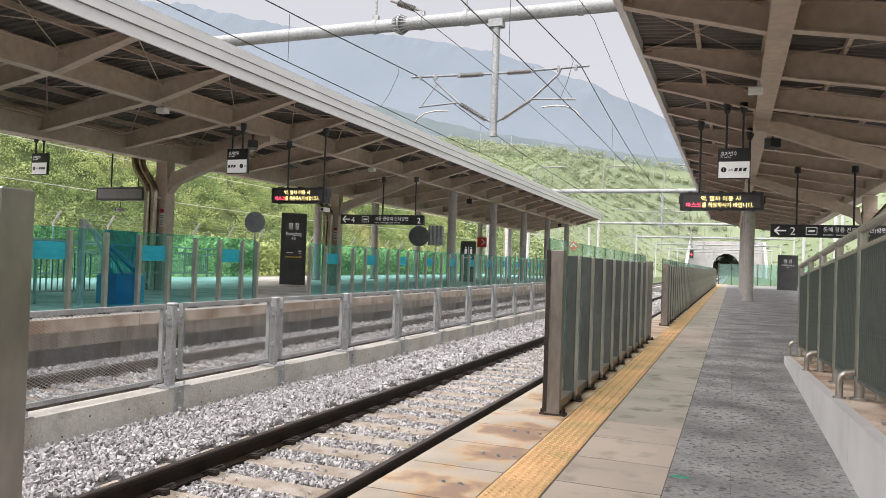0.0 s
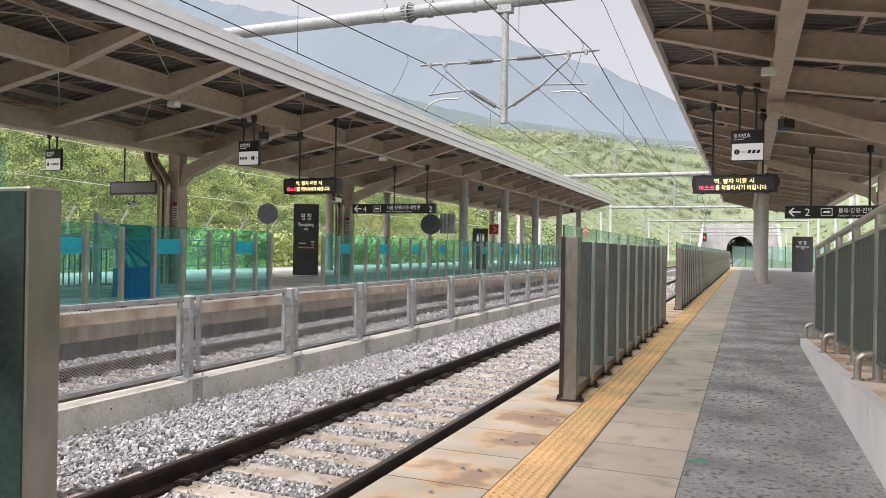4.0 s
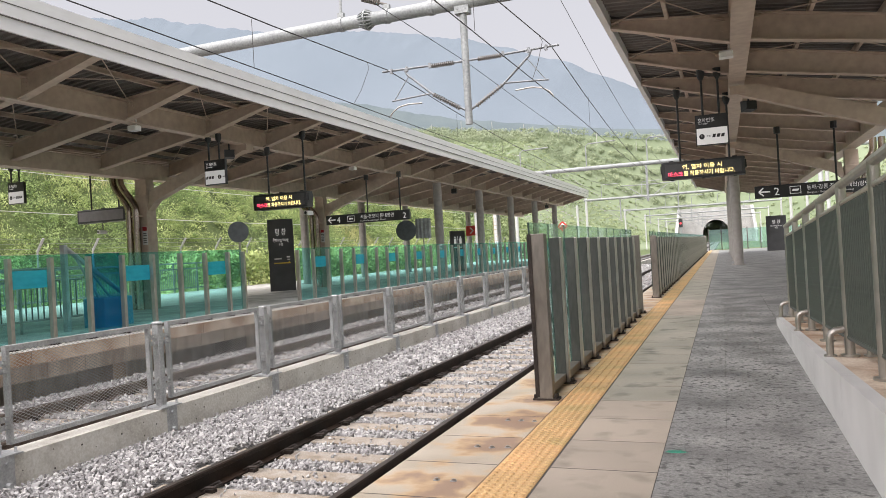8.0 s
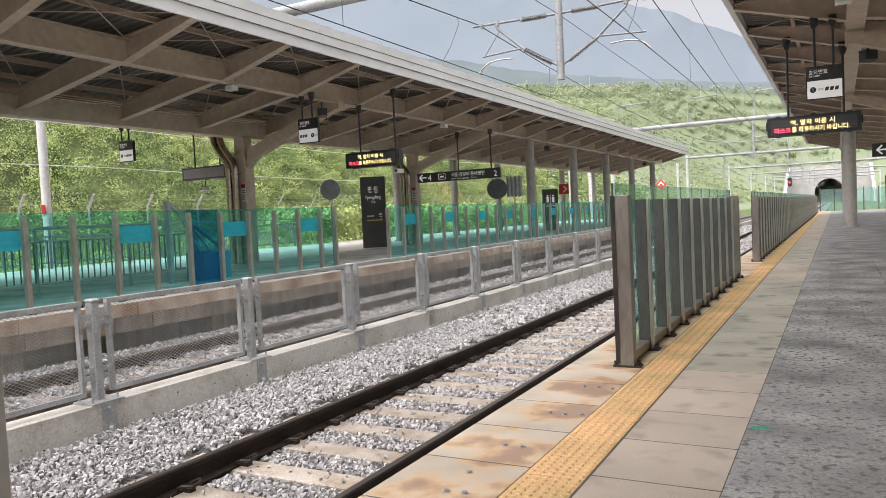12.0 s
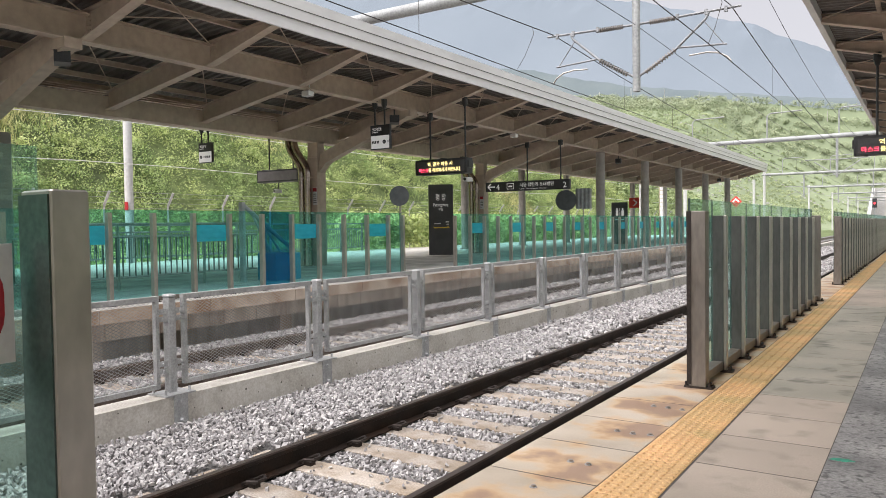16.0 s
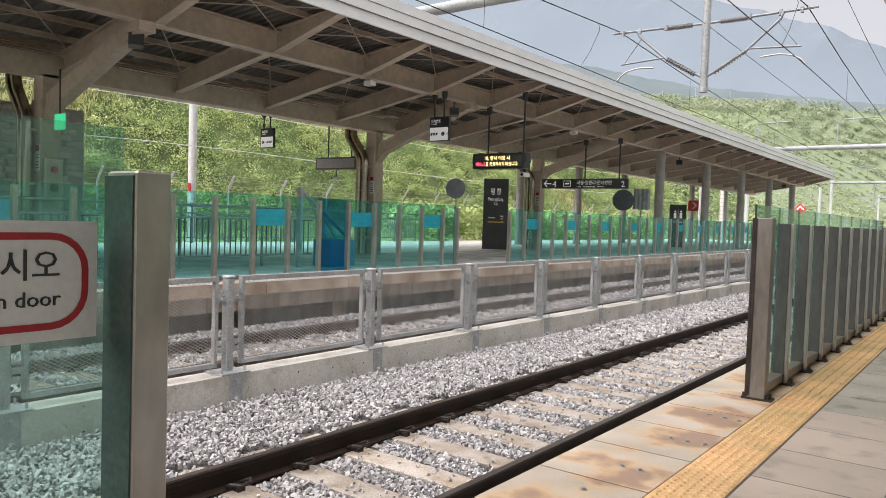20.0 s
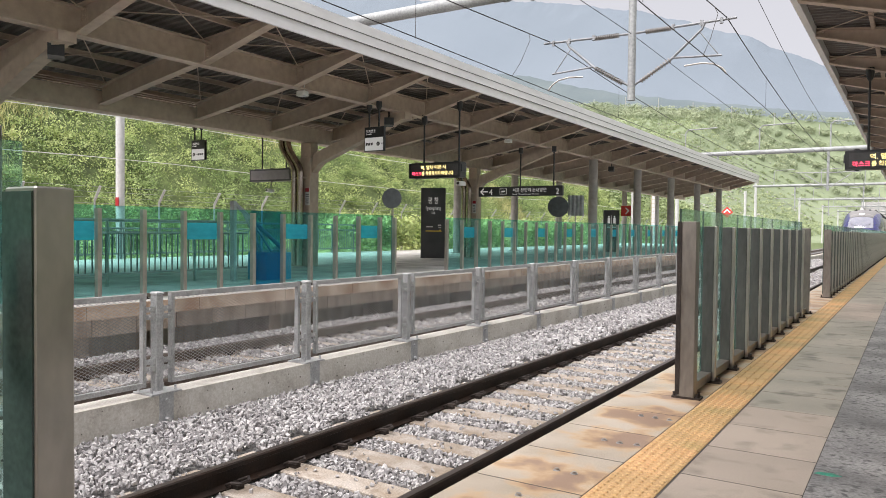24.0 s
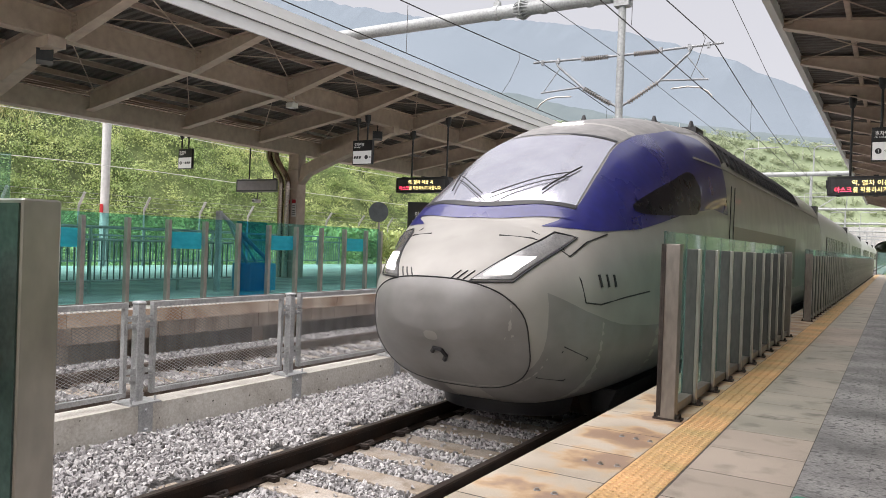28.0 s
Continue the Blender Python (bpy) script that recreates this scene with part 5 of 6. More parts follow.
# ---- ladder at the end of the far platform ----
ld = root("ladder", "pale yellow steel ladder standing beyond the far columns", "ladder", at=pose(-15.0, 64.0, -0.9))
M_LADDER = mat("ladder_yellow", (0.55, 0.48, 0.3), 0.6, vary=0.1, bump=0.0)
for x in (-0.28, 0.28):
    bm = B()
    box(bm, x - 0.03, x + 0.03, -0.03, 0.03, 0, 5.2)
    part("stile", bm, M_LADDER, ld)
for k in range(15):
    bm = B()
    tube(bm, (-0.28, 0, 0.3 + 0.33 * k), (0.28, 0, 0.3 + 0.33 * k), 0.022, 6)
    part("rung", bm, M_LADDER, ld)

# ---- tunnel and platform end ----
tp = root("tunnel_portal", "pale concrete tunnel portal with a dark arched mouth", "tunnel", at=pose(1.2, 300, 0))
bm = B()
arch = [(4.7 * math.cos(radians(a)), 2.9 + 4.9 * math.sin(radians(a))) for a in range(0, 181, 12)]
outer = [(-13, -1), (-13, 12.5), (13, 12.5), (13, -1)]
prof = [(4.7, -1)] + arch + [(-4.7, -1)] + outer
prism(bm, prof, "y", 0, 1.2)
part("portal_wall", bm, M_PORTAL, tp)
bm = B()
prism(bm, [(x * 1.0, z) for x, z in [(4.7, -1)] + arch + [(-4.7, -1)]], "y", 1.0, 80, False)
box(bm, -5, 5, 79, 80, -1, 8.5)
part("tunnel_lining", bm, M_DARKHOLE, tp)
for s in (-1, 1):
    bm = B()
    prism(bm, [(0, -1), (0, 12.5), (-26, 3.0), (-26, -1)], "x", 13 * s - 0.5, 13 * s + 0.5)
    part("wing_wall", bm, M_PORTAL, tp)
eg = root("platform_end_gate", "green mesh gate across the end of the platform", "gate", at=pose(0, 74.0, 0))
for k in range(8):
    x = 2.3 + 1.1 * k
    bm = B()
    box(bm, x - 0.04, x + 0.04, -0.04, 0.04, 0, 2.0)
    part("gate_post", bm, M_STEELD, eg)
    bm = B()
    box(bm, x + 0.05, x + 1.05, -0.01, 0.01, 0.1, 1.9)
    g_ = part("gate_pane", bm, M_GLASS, eg)
    g_.visible_shadow = False


# ---- high-speed train ----
M_TLOWER = mat("train_lower_grey", (0.225, 0.22, 0.214), 0.5, vary=0.04, scale=0.9, fine=3, bump=0.0, second=(0.2, 0.193, 0.185), coat=0.2, spots=((0.17, 0.16, 0.15), 3.0, 0.6, 0.85))
M_TWHITE = mat("train_pearl_white", (0.325, 0.313, 0.29), 0.45, vary=0.01, scale=0.7, fine=2, bump=0.0, second=(0.31, 0.297, 0.274), coat=0.15, spots=((0.25, 0.235, 0.21), 2.2, 0.62, 0.9))
M_TROOF = mat("train_roof_dust", (0.22, 0.215, 0.21), 0.6, vary=0.1, scale=1.0, fine=8, bump=0.0)
M_TBLUE = mat("train_deep_blue", (0.022, 0.024, 0.14), 0.3, vary=0.06, scale=0.8, fine=10, bump=0.0, coat=0.4)
M_TGLASS = mat("train_windscreen", (0.008, 0.008, 0.012), 0.3, vary=0.1, bump=0.0, spec=0.25)
# Pale lavender metallic base stands in for sky reflected by the glass.
M_TSCREEN = mat("train_sky_pale_windscreen", (0.66, 0.66, 0.73), 0.16, metal=0.8, vary=0.05, scale=0.6, fine=4, bump=0.0)
M_TDARK = mat("train_black_trim", (0.015, 0.015, 0.017), 0.45, vary=0.2, bump=0.0)
M_TBROWN = mat("train_side_panel", (0.2, 0.165, 0.135), 0.5, vary=0.1, scale=1.0, bump=0.02)
M_TGREY = mat("train_coach_grey", (0.5, 0.5, 0.5), 0.4, vary=0.06, scale=0.8, bump=0.0)
M_LENS = mat("headlamp_housing", (0.2, 0.2, 0.2), 0.15, vary=0.1, bump=0.0, coat=1.0)
G_LAMP = glow("headlamp", (1.0, 0.97, 0.9), 5.0)

S_ = [0.0, 0.04, 0.12, 0.27, 0.49, 0.7, 1.08, 1.3, 1.6, 2.0, 2.6, 3.36, 4.5, 6.0, 30.0]
ZT = [0.86, 0.98, 1.07, 1.18, 1.31, 1.41, 1.58, 1.79, 2.0, 2.24, 2.59, 2.87, 3.13, 3.25, 3.27]
ZB = [0.66, 0.53, 0.43, 0.3, 0.1, -0.04, -0.2, -0.28, -0.3, -0.32, -0.32, -0.32, -0.32, -0.32, -0.32]
WD = [0.24, 0.43, 0.57, 0.73, 0.89, 1.0, 1.16, 1.24, 1.32, 1.38, 1.44, 1.475, 1.485, 1.485, 1.485]


def sect(s):
    """Half-width, height of the widest line, rise above it, fall below it and the squareness of the section at s metres behind the tip."""
    w, t, b_ = (float(np.interp(s, S_, q)) for q in (WD, ZT, ZB))
    zc = float(np.interp(s, [0, 0.5, 2, 6], [0.75, 0.72, 0.8, 1.0]))
    n = float(np.interp(s, [0, 1.0, 2.5, 4.0, 6.0], [2.3, 2.3, 2.4, 2.8, 3.6]))
    return w, zc, t - zc, zc - b_, n


def warp(s):
    """The blunt nose: the tip set back a little."""
    return s + 0.2 * max(0.0, 1 - s / 1.3)


def skin(s, th):
    """A point of the shell: th from 0 (right side) by 90 (top) to 360, in degrees."""
    w, zc, up, dn, n = sect(s)
    c, q = math.cos(radians(th)), math.sin(radians(th))
    k = 2 / n
    m = n if q >= 0 else 3.0
    k = 2 / m
    x = w * math.copysign(abs(c) ** k, c)
    z = zc + (up if q >= 0 else dn) * math.copysign(abs(q) ** k, q)
    return Vector((x, warp(s), z))


def th_of_x(s, x):
    w, zc, up, dn, n = sect(s)
    return math.degrees(math.acos(min(1.0, abs(x) / w) ** (n / 2)))


def th_of_z(s, z):
    w, zc, up, dn, n = sect(s)
    r = (z - zc) / (up if z >= zc else dn)
    m = n if z >= zc else 3.0
    return math.degrees(math.copysign(math.asin(min(1.0, abs(r)) ** (m / 2)), r))


def front(x, z):
    """How far behind the tip the shell passes through (x, z)."""
    lo, hi = 0.0, 8.0
    for _ in range(40):
        s = (lo + hi) / 2
        w, zc, up, dn, n = sect(s)
        m = n if z >= zc else 3.0
        if abs(x / w) ** m + abs((z - zc) / (up if z >= zc else dn)) ** m > 1:
            lo = s
        else:
            hi = s
    return warp(hi)


def lifted(s, th, d):
    p = skin(s, th)
    a, b_ = skin(s + 0.02, th) - skin(max(0, s - 0.02), th), skin(s, th + 1) - skin(s, th - 1)
    nrm = b_.cross(a)
    if nrm.length < 1e-9:
        return p
    nrm.normalize()
    c = Vector((0, s + 1.2, 0.8))
    if nrm.dot(p - c) < 0:
        nrm = -nrm
    return p + nrm * d


def grid_patch(rows):
    bm = B()
    g = [[bm.verts.new(p) for p in r] for r in rows]
    for a, b_ in zip(g, g[1:]):
        for i in range(len(a) - 1):
            bm.faces.new((a[i], a[i + 1], b_[i + 1], b_[i]))
    return bm


def front_patch(quad, d, nu=8, nv=8):
    """A patch on the nose whose corners are given as (x, z): low inner, low outer, high outer, high inner."""
    rows = []
    for i in range(nv + 1):
        v = i / nv
        a = Vector(quad[0]).lerp(Vector(quad[3]), v)
        b_ = Vector(quad[1]).lerp(Vector(quad[2]), v)
        r = []
        for j in range(nu + 1):
            x, z = a.lerp(b_, j / nu)
            s = front(x, z)
            r.append(Vector((x * (1 + d * 0.3), s - d, z + d * 0.5)))
        rows.append(r)
    return grid_patch(rows)


train = root("high_speed_train", "white and blue high-speed train arriving with its headlights on", "train")
bm = B()
ss = [0.0, 0.01, 0.03, 0.06, 0.1, 0.15, 0.2, 0.27, 0.35, 0.45, 0.55, 0.7, 0.85, 1.0, 1.08, 1.2, 1.35, 1.5, 1.7, 1.9, 2.2, 2.6, 3.0, 3.4, 4.0, 4.6, 5.3, 6.0, 8.0, 16.0, 22.0]
rings = [[bm.verts.new(skin(s, 360 * k / 96)) for k in range(96)] for s in ss]
for a, b_ in zip(rings, rings[1:]):
    for k in range(96):
        bm.faces.new((a[k], a[(k + 1) % 96], b_[(k + 1) % 96], b_[k]))
bm.faces.new(rings[0]), bm.faces.new(rings[-1])
part("power_car_shell", bm, M_TWHITE, train, "pearl white shell with a blunt rounded nose", True)

rows = []
for i in range(31):
    s = 2.78 + 19.1 * (i / 30) ** 1.6
    hw = float(np.interp(s, [2.7, 3.6, 4.6, 6.0], [0.78, 0.87, 0.98, 1.05]))
    rows.append([lifted(s, th_of_x(s, x) if x >= 0 else 180 - th_of_x(s, x), 0.004) for x in [hw * (2 * j / 16 - 1) for j in range(17)]])
part("roof_skin", grid_patch(rows), M_TROOF, train, "dusty grey roof", True)

# windscreen
rows = []
for i in range(13):
    u = i / 12
    hw = 0.87 - 0.08 * u
    r = []
    for j in range(17):
        x = hw * (2 * j / 16 - 1)
        s = 1.24 + 1.42 * u + 0.2 * (x / 0.74) ** 2
        th = th_of_x(s, x)
        r.append(lifted(s, th if x >= 0 else 180 - th, 0.012))
    rows.append(r)
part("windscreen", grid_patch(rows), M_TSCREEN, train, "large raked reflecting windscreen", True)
for (a0, a1, s0) in ((1.06, 1.2, 0.004),):
    rows = []
    for i in range(5):
        u = i / 4
        r = []
        for j in range(25):
            x = 1.0 * (2 * j / 24 - 1)
            s = a0 + (a1 - a0) * u + 0.19 * (x / 0.74) ** 2
            th = th_of_x(s, x)
            r.append(lifted(s, th if x >= 0 else 180 - th, 0.007))
        rows.append(r)
    part("blue_brow", grid_patch(rows), M_TBLUE, train, "deep blue strip below the windscreen", True)
for sd in (1, -1):
    rows = []
    for i in range(41):
        s = 1.12 + 4.85 * i / 40
        zl = float(np.interp(s, [1.1, 1.5, 2.2, 3.5, 5.0, 6.0], [1.5, 1.47, 1.52, 1.74, 1.9, 1.86]))
        xi = float(np.interp(s, [1.1, 1.52, 2.2, 2.89, 3.6, 4.6, 5.4, 6.0], [0.74, 0.89, 0.855, 0.81, 0.87, 0.98, 1.1, 1.32]))
        ta, tb = th_of_z(s, zl), th_of_x(s, xi)
        tb = max(tb, ta + 1)
        rows.append([lifted(s, (ta + (tb - ta) * j / 14) if sd > 0 else 180 - (ta + (tb - ta) * j / 14), 0.006) for j in range(15)])
    part("blue_side", grid_patch(rows), M_TBLUE, train, "deep blue side of the cab", True)
    rows = []
    for i in range(21):
        u = i / 20
        s = 2.25 + 2.2 * u
        mid = 1.74 + 0.36 * u
        half = (0.03 + 0.27 * u ** 0.7) * math.sqrt(max(0.02, 1 - (max(0.0, u - 0.82) / 0.18) ** 2))
        ta, tb = th_of_z(s, mid - half), th_of_z(s, mid + half)
        rows.append([lifted(s, (ta + (tb - ta) * j / 8) if sd > 0 else 180 - (ta + (tb - ta) * j / 8), 0.011) for j in range(9)])
    part("cab_side_window", grid_patch(rows), M_TGLASS, train, "dark cab side window", True)
    # headlamps
    lamp = part("headlamp", front_patch([(sd * 0.4, 0.99), (sd * 0.7, 1.0), (sd * 0.98, 1.4), (sd * 0.82, 1.43)], 0.015), M_LENS, train, "slanted clear headlamp cover", True)
    part("lit_lamp", front_patch([(sd * 0.48, 1.03), (sd * 0.68, 1.04), (sd * 0.79, 1.2), (sd * 0.62, 1.2)], 0.02), G_LAMP, lamp, "lit white lamp", True)
    bm = B()
    fr_ = [(sd * 0.38, 0.975), (sd * 0.71, 0.985), (sd * 1.0, 1.405), (sd * 0.81, 1.45), (sd * 0.38, 0.975)]
    pts = []
    for p, q in zip(fr_, fr_[1:]):
        for k in range(6):
            x, z = Vector(p).lerp(Vector(q), k / 6)
            pts.append((x, front(x, z) - 0.012, z))
    pipe(bm, pts + [pts[0]], 0.009, 6)
    part("lamp_gasket", bm, M_TDARK, lamp, "", True)
    # vents and seams
    bm = B()
    for k in range(3):
        x0 = sd * (0.2 + 0.06 * k)
        pipe(bm, [(x0 + sd * 0.07 * t, front(x0 + sd * 0.07 * t, 0.99 + 0.08 * t) - 0.003, 0.99 + 0.08 * t) for t in (0, 0.5, 1)], 0.007, 5)
    part("nose_vent", bm, M_TDARK, train)
    bm = B()
    pts = [lifted(s, th_of_z(s, z) if sd > 0 else 180 - th_of_z(s, z), 0.002) for s, z in ((1.0, 1.45), (1.05, 1.3), (1.05, 1.0), (1.08, 0.8), (1.3, 0.78), (1.75, 0.84), (2.3, 0.88))]
    pipe(bm, pts, 0.008, 5)
    pts = [lifted(s, th_of_z(s, z) if sd > 0 else 180 - th_of_z(s, z), 0.002) for s, z in ((0.75, 1.4), (0.9, 1.38), (1.0, 1.3), (1.05, 1.22), (1.3, 1.36), (1.6, 1.45))]
    pipe(bm, pts, 0.008, 5)
    pts = [lifted(s, th_of_z(s, z) if sd > 0 else 180 - th_of_z(s, z), 0.002) for s, z in ((0.85, 0.36), (0.75, 0.1), (1.05, 0.06), (1.2, 0.28), (0.85, 0.4))]
    pipe(bm, pts, 0.007, 5)
    part("panel_seam", bm, M_TDARK, train, "thin dark panel joint", True)
    bm = B()
    for k in range(3):
        s0 = 1.3 + 0.11 * k
        pts = [lifted(s0 + 0.01 * j, th_of_z(s0, 1.06 - 0.06 * j) if sd > 0 else 180 - th_of_z(s0, 1.06 - 0.06 * j), 0.001) for j in range(3)]
        pipe(bm, pts, 0.013, 5)
    part("number_bars", bm, M_TDARK, train, "dark bars of a painted number")
    # wiper
    bm = B()
    rest = []
    for t in range(7):
        u = t / 6
        x = sd * (0.05 + 0.6 * u)
        s = 1.3 + 0.4 * u + 0.2 * (x / 0.74) ** 2
        rest.append(lifted(s, th_of_x(s, x) if x >= 0 else 180 - th_of_x(s, x), 0.06))
    pipe(bm, rest, 0.006, 6)
    pipe(bm, [p + Vector((0, -0.03, -0.05)) for p in rest], 0.005, 6)
    blade = []
    for t in range(5):
        x, s = sd * (0.52 + 0.18 * t / 4), 1.38 + 0.5 * t / 4
        s += 0.2 * (x / 0.74) ** 2
        blade.append(lifted(s, th_of_x(s, x) if x >= 0 else 180 - th_of_x(s, x), 0.035))
    pipe(bm, blade, 0.009, 6)
    part("wiper", bm, M_TDARK, train, "black windscreen wiper", True)
    # side panels along the power car
    bm = B()
    prism(bm, [(6.4, 0.75), (14.6, 0.75), (14.6, 1.72), (6.4, 1.72)], "x", sd * 1.47, sd * 1.492)
    part("louvre_panel", bm, M_TBROWN, train, "brown-grey louvre panel")
    for k in range(2):
        bm = B()
        box(bm, sd * 1.484, sd * 1.496, 6.1 + 0.28 * k, 6.12 + 0.28 * k, 0.0, 2.3)
        part("door_joint", bm, M_TDARK, train)
    bm = B()
    rows = []
    for i in range(9):
        s = 5.6 + 11 * i / 8
        ta, tb = th_of_z(s, 2.62 + (0.1 if i == 0 else 0.0)), th_of_z(s, 3.12)
        rows.append([lifted(s + (0.5 * (1 - j / 4) if i == 0 else 0), (ta + (tb - ta) * j / 4) if sd > 0 else 180 - (ta + (tb - ta) * j / 4), 0.008) for j in range(5)])
    bm.free()
    lv = part("roof_louvre", grid_patch(rows), M_TDARK, train, "black roof-side louvre", True)
    for k in range(22):
        bm = B()
        s = 6.1 + 0.47 * k
        pipe(bm, [lifted(s, th_of_z(s, z) if sd > 0 else 180 - th_of_z(s, z), 0.02) for z in (2.64, 2.9, 3.1)], 0.02, 5)
        part("louvre_fin", bm, M_TDARK, lv)
    bm = B()
    pipe(bm, [lifted(s, th_of_z(s, 2.55) if sd > 0 else 180 - th_of_z(s, 2.55), 0.012) for s in (4.6, 5.5, 6.5, 10, 16, 21.5)], 0.014, 5)
    part("gutter_line", bm, M_TWHITE, train)

# lower shell and nose cover in plain grey
for sd in (1, -1):
    rows = []
    for i in range(41):
        s = 0.62 + 21.2 * (i / 40) ** 2
        zb_ = float(np.interp(s, [0.6, 0.8, 1.1, 1.6, 2.4, 22], [0.9, 0.83, 0.72, 0.58, 0.52, 0.52]))
        ta, tb = -85, th_of_z(s, zb_)
        rows.append([lifted(s, (ta + (tb - ta) * j / 12) if sd > 0 else 180 - (ta + (tb - ta) * j / 12), 0.003) for j in range(13)])
    part("lower_shell", grid_patch(rows), M_TLOWER, train, "darker grey lower shell", True)
SEAM = [(0.84 * math.copysign(abs(math.cos(a)) ** 0.75, math.cos(a)), 0.465 + 0.535 * math.copysign(abs(math.sin(a)) ** 0.75, math.sin(a))) for a in [2 * math.pi * k / 72 for k in range(73)]]
rows = []
for i in range(1, 13):
    r = []
    for x, z in SEAM:
        x, z = x * i / 12, 0.465 + (z - 0.465) * i / 12
        r.append((x, front(x, z) - 0.004, z))
    rows.append(r)
part("nose_cover", grid_patch(rows), M_TLOWER, train, "grey rounded nose cover", True)

# nose seam, hook, brow lamp, aerials
bm = B()
pipe(bm, [(x, front(x, z) - 0.003, z) for x, z in SEAM], 0.008, 5)
part("nose_cover_seam", bm, M_TDARK, train, "dark joint round the nose cover", True)
bm = B()
hk = [(-0.06, 0.3), (-0.02, 0.34), (0.05, 0.33), (0.07, 0.27), (0.03, 0.22)]
pipe(bm, [(x, front(x, z) - 0.01, z) for x, z in hk], 0.025, 6)
part("tow_hook", bm, M_TDARK, train, "black tow eye")
rows = []
for i in range(4):
    s = 3.28 + 0.2 * i / 3
    rows.append([lifted(s, th_of_x(s, x) if x >= 0 else 180 - th_of_x(s, x), 0.015) for x in [0.17 * (2 * j / 8 - 1) for j in range(9)]])
part("brow_lamp", grid_patch(rows), G_LAMP, train, "lit white lamp above the windscreen", True)
rows = []
for i in range(3):
    r = []
    for j in range(13):
        x = 0.79 * (2 * j / 12 - 1)
        s = 2.69 + 0.05 * i / 2 + 0.2 * (x / 0.74) ** 2
        r.append(lifted(s, th_of_x(s, x) if x >= 0 else 180 - th_of_x(s, x), 0.016))
    rows.append(r)
part("screen_gasket", grid_patch(rows), M_TDARK, train, "", True)
rows = []
for i in range(3):
    r = []
    for j in range(13):
        x = 0.88 * (2 * j / 12 - 1)
        s = 1.195 + 0.05 * i / 2 + 0.2 * (x / 0.74) ** 2
        r.append(lifted(s, th_of_x(s, x) if x >= 0 else 180 - th_of_x(s, x), 0.014))
    rows.append(r)
part("wiper_well", grid_patch(rows), M_TDARK, train, "", True)
for x, s in ((-0.5, 5.2), (0.45, 5.6), (0.85, 6.2)):
    bm = B()
    tube(bm, (x, s, 3.1), (x, s, 3.32), 0.09, 8, 0.02)
    box(bm, x - 0.12, x + 0.12, s - 0.2, s + 0.3, 3.08, 3.2)
    part("roof_aerial", bm, M_TDARK, train)
# skirt, underframe and bogies
bm = B()
prism(bm, [(-0.98, -0.46), (0.98, -0.46), (1.1, -0.2), (-1.1, -0.2)], "y", 2.3, 22)
part("underframe", bm, M_TDARK, train)
bm = B()
rows = [[(0.8 * math.sin(radians(a)) * k, 1.9 - 0.6 * math.cos(radians(a)) * k, -0.1 - 0.32 * i / 2) for a in range(-90, 91, 12)] for i, k in ((0, 1.0), (1, 0.96), (2, 0.9))]
part("snow_plough", grid_patch(rows), M_TDARK, train, "black plough under the nose", True)


def coach(y0, length, last=False):
    bm = B()
    prof = []
    for k in range(64):
        p = skin(20.0, 360 * k / 64)
        prof.append((p.x * 0.985, p.z - 0.04))
    prism(bm, prof, "y", y0 + 0.25, y0 + length - 0.25)
    body = part("coach_body", bm, M_TGREY, train, "grey-white coach body", True)
    bm = B()
    box(bm, -1.3, 1.3, y0 - 0.3, y0 + 0.3, -0.2, 3.0)
    part("gangway_bellows", bm, M_TDARK, train)
    for sd in (1, -1):
        n = int((length - 4) / 1.05)
        for k in range(n):
            y = y0 + 2.4 + 1.05 * k
            bm = B()
            box(bm, sd * 1.452, sd * 1.474, y, y + 0.78, 1.25, 2.05)
            part("coach_window", bm, M_TGLASS, body, "dark coach window")
        bm = B()
        box(bm, sd * 1.455, sd * 1.47, y0 + 0.3, y0 + length - 0.3, 0.1, 0.3)
        part("blue_line", bm, M_TBLUE, body)
    bm = B()
    prism(bm, [(-1.1, -0.42), (1.1, -0.42), (1.25, -0.2), (-1.25, -0.2)], "y", y0, y0 + length)
    part("coach_underframe", bm, M_TDARK, train)


for k in range(5):
    coach(22.3 + 18.7 * k, 18.7)
for y in (3.6, 17.8, 22.3, 41.0, 59.7):
    for dy in (-1.3, 1.3):
        for sd in (1, -1):
            bm = B()
            tube(bm, (sd * 0.68, y + dy, -0.06), (sd * 0.82, y + dy, -0.06), 0.44, 20)
            part("wheel", bm, M_RAIL, train)

TIP, SPEED, BRAKE = 7.21, 12.2, 1.24


def train_tip(t):
    """Braking over the last ten seconds, steady before that."""
    left = 28 - t
    b = min(left, 10.0)
    return TIP + SPEED * b + BRAKE * b * b / 2 + (SPEED + BRAKE * 10.0) * (left - b)


def motions():
    ts_ = list(range(0, 18)) + [18 + 0.5 * k for k in range(20)] + [27.9, 28.0]
    walk(train, [(t, pose(0, train_tip(t), 0)) for t in ts_])


# ---- ballast stones ----
rng = random.Random(4)


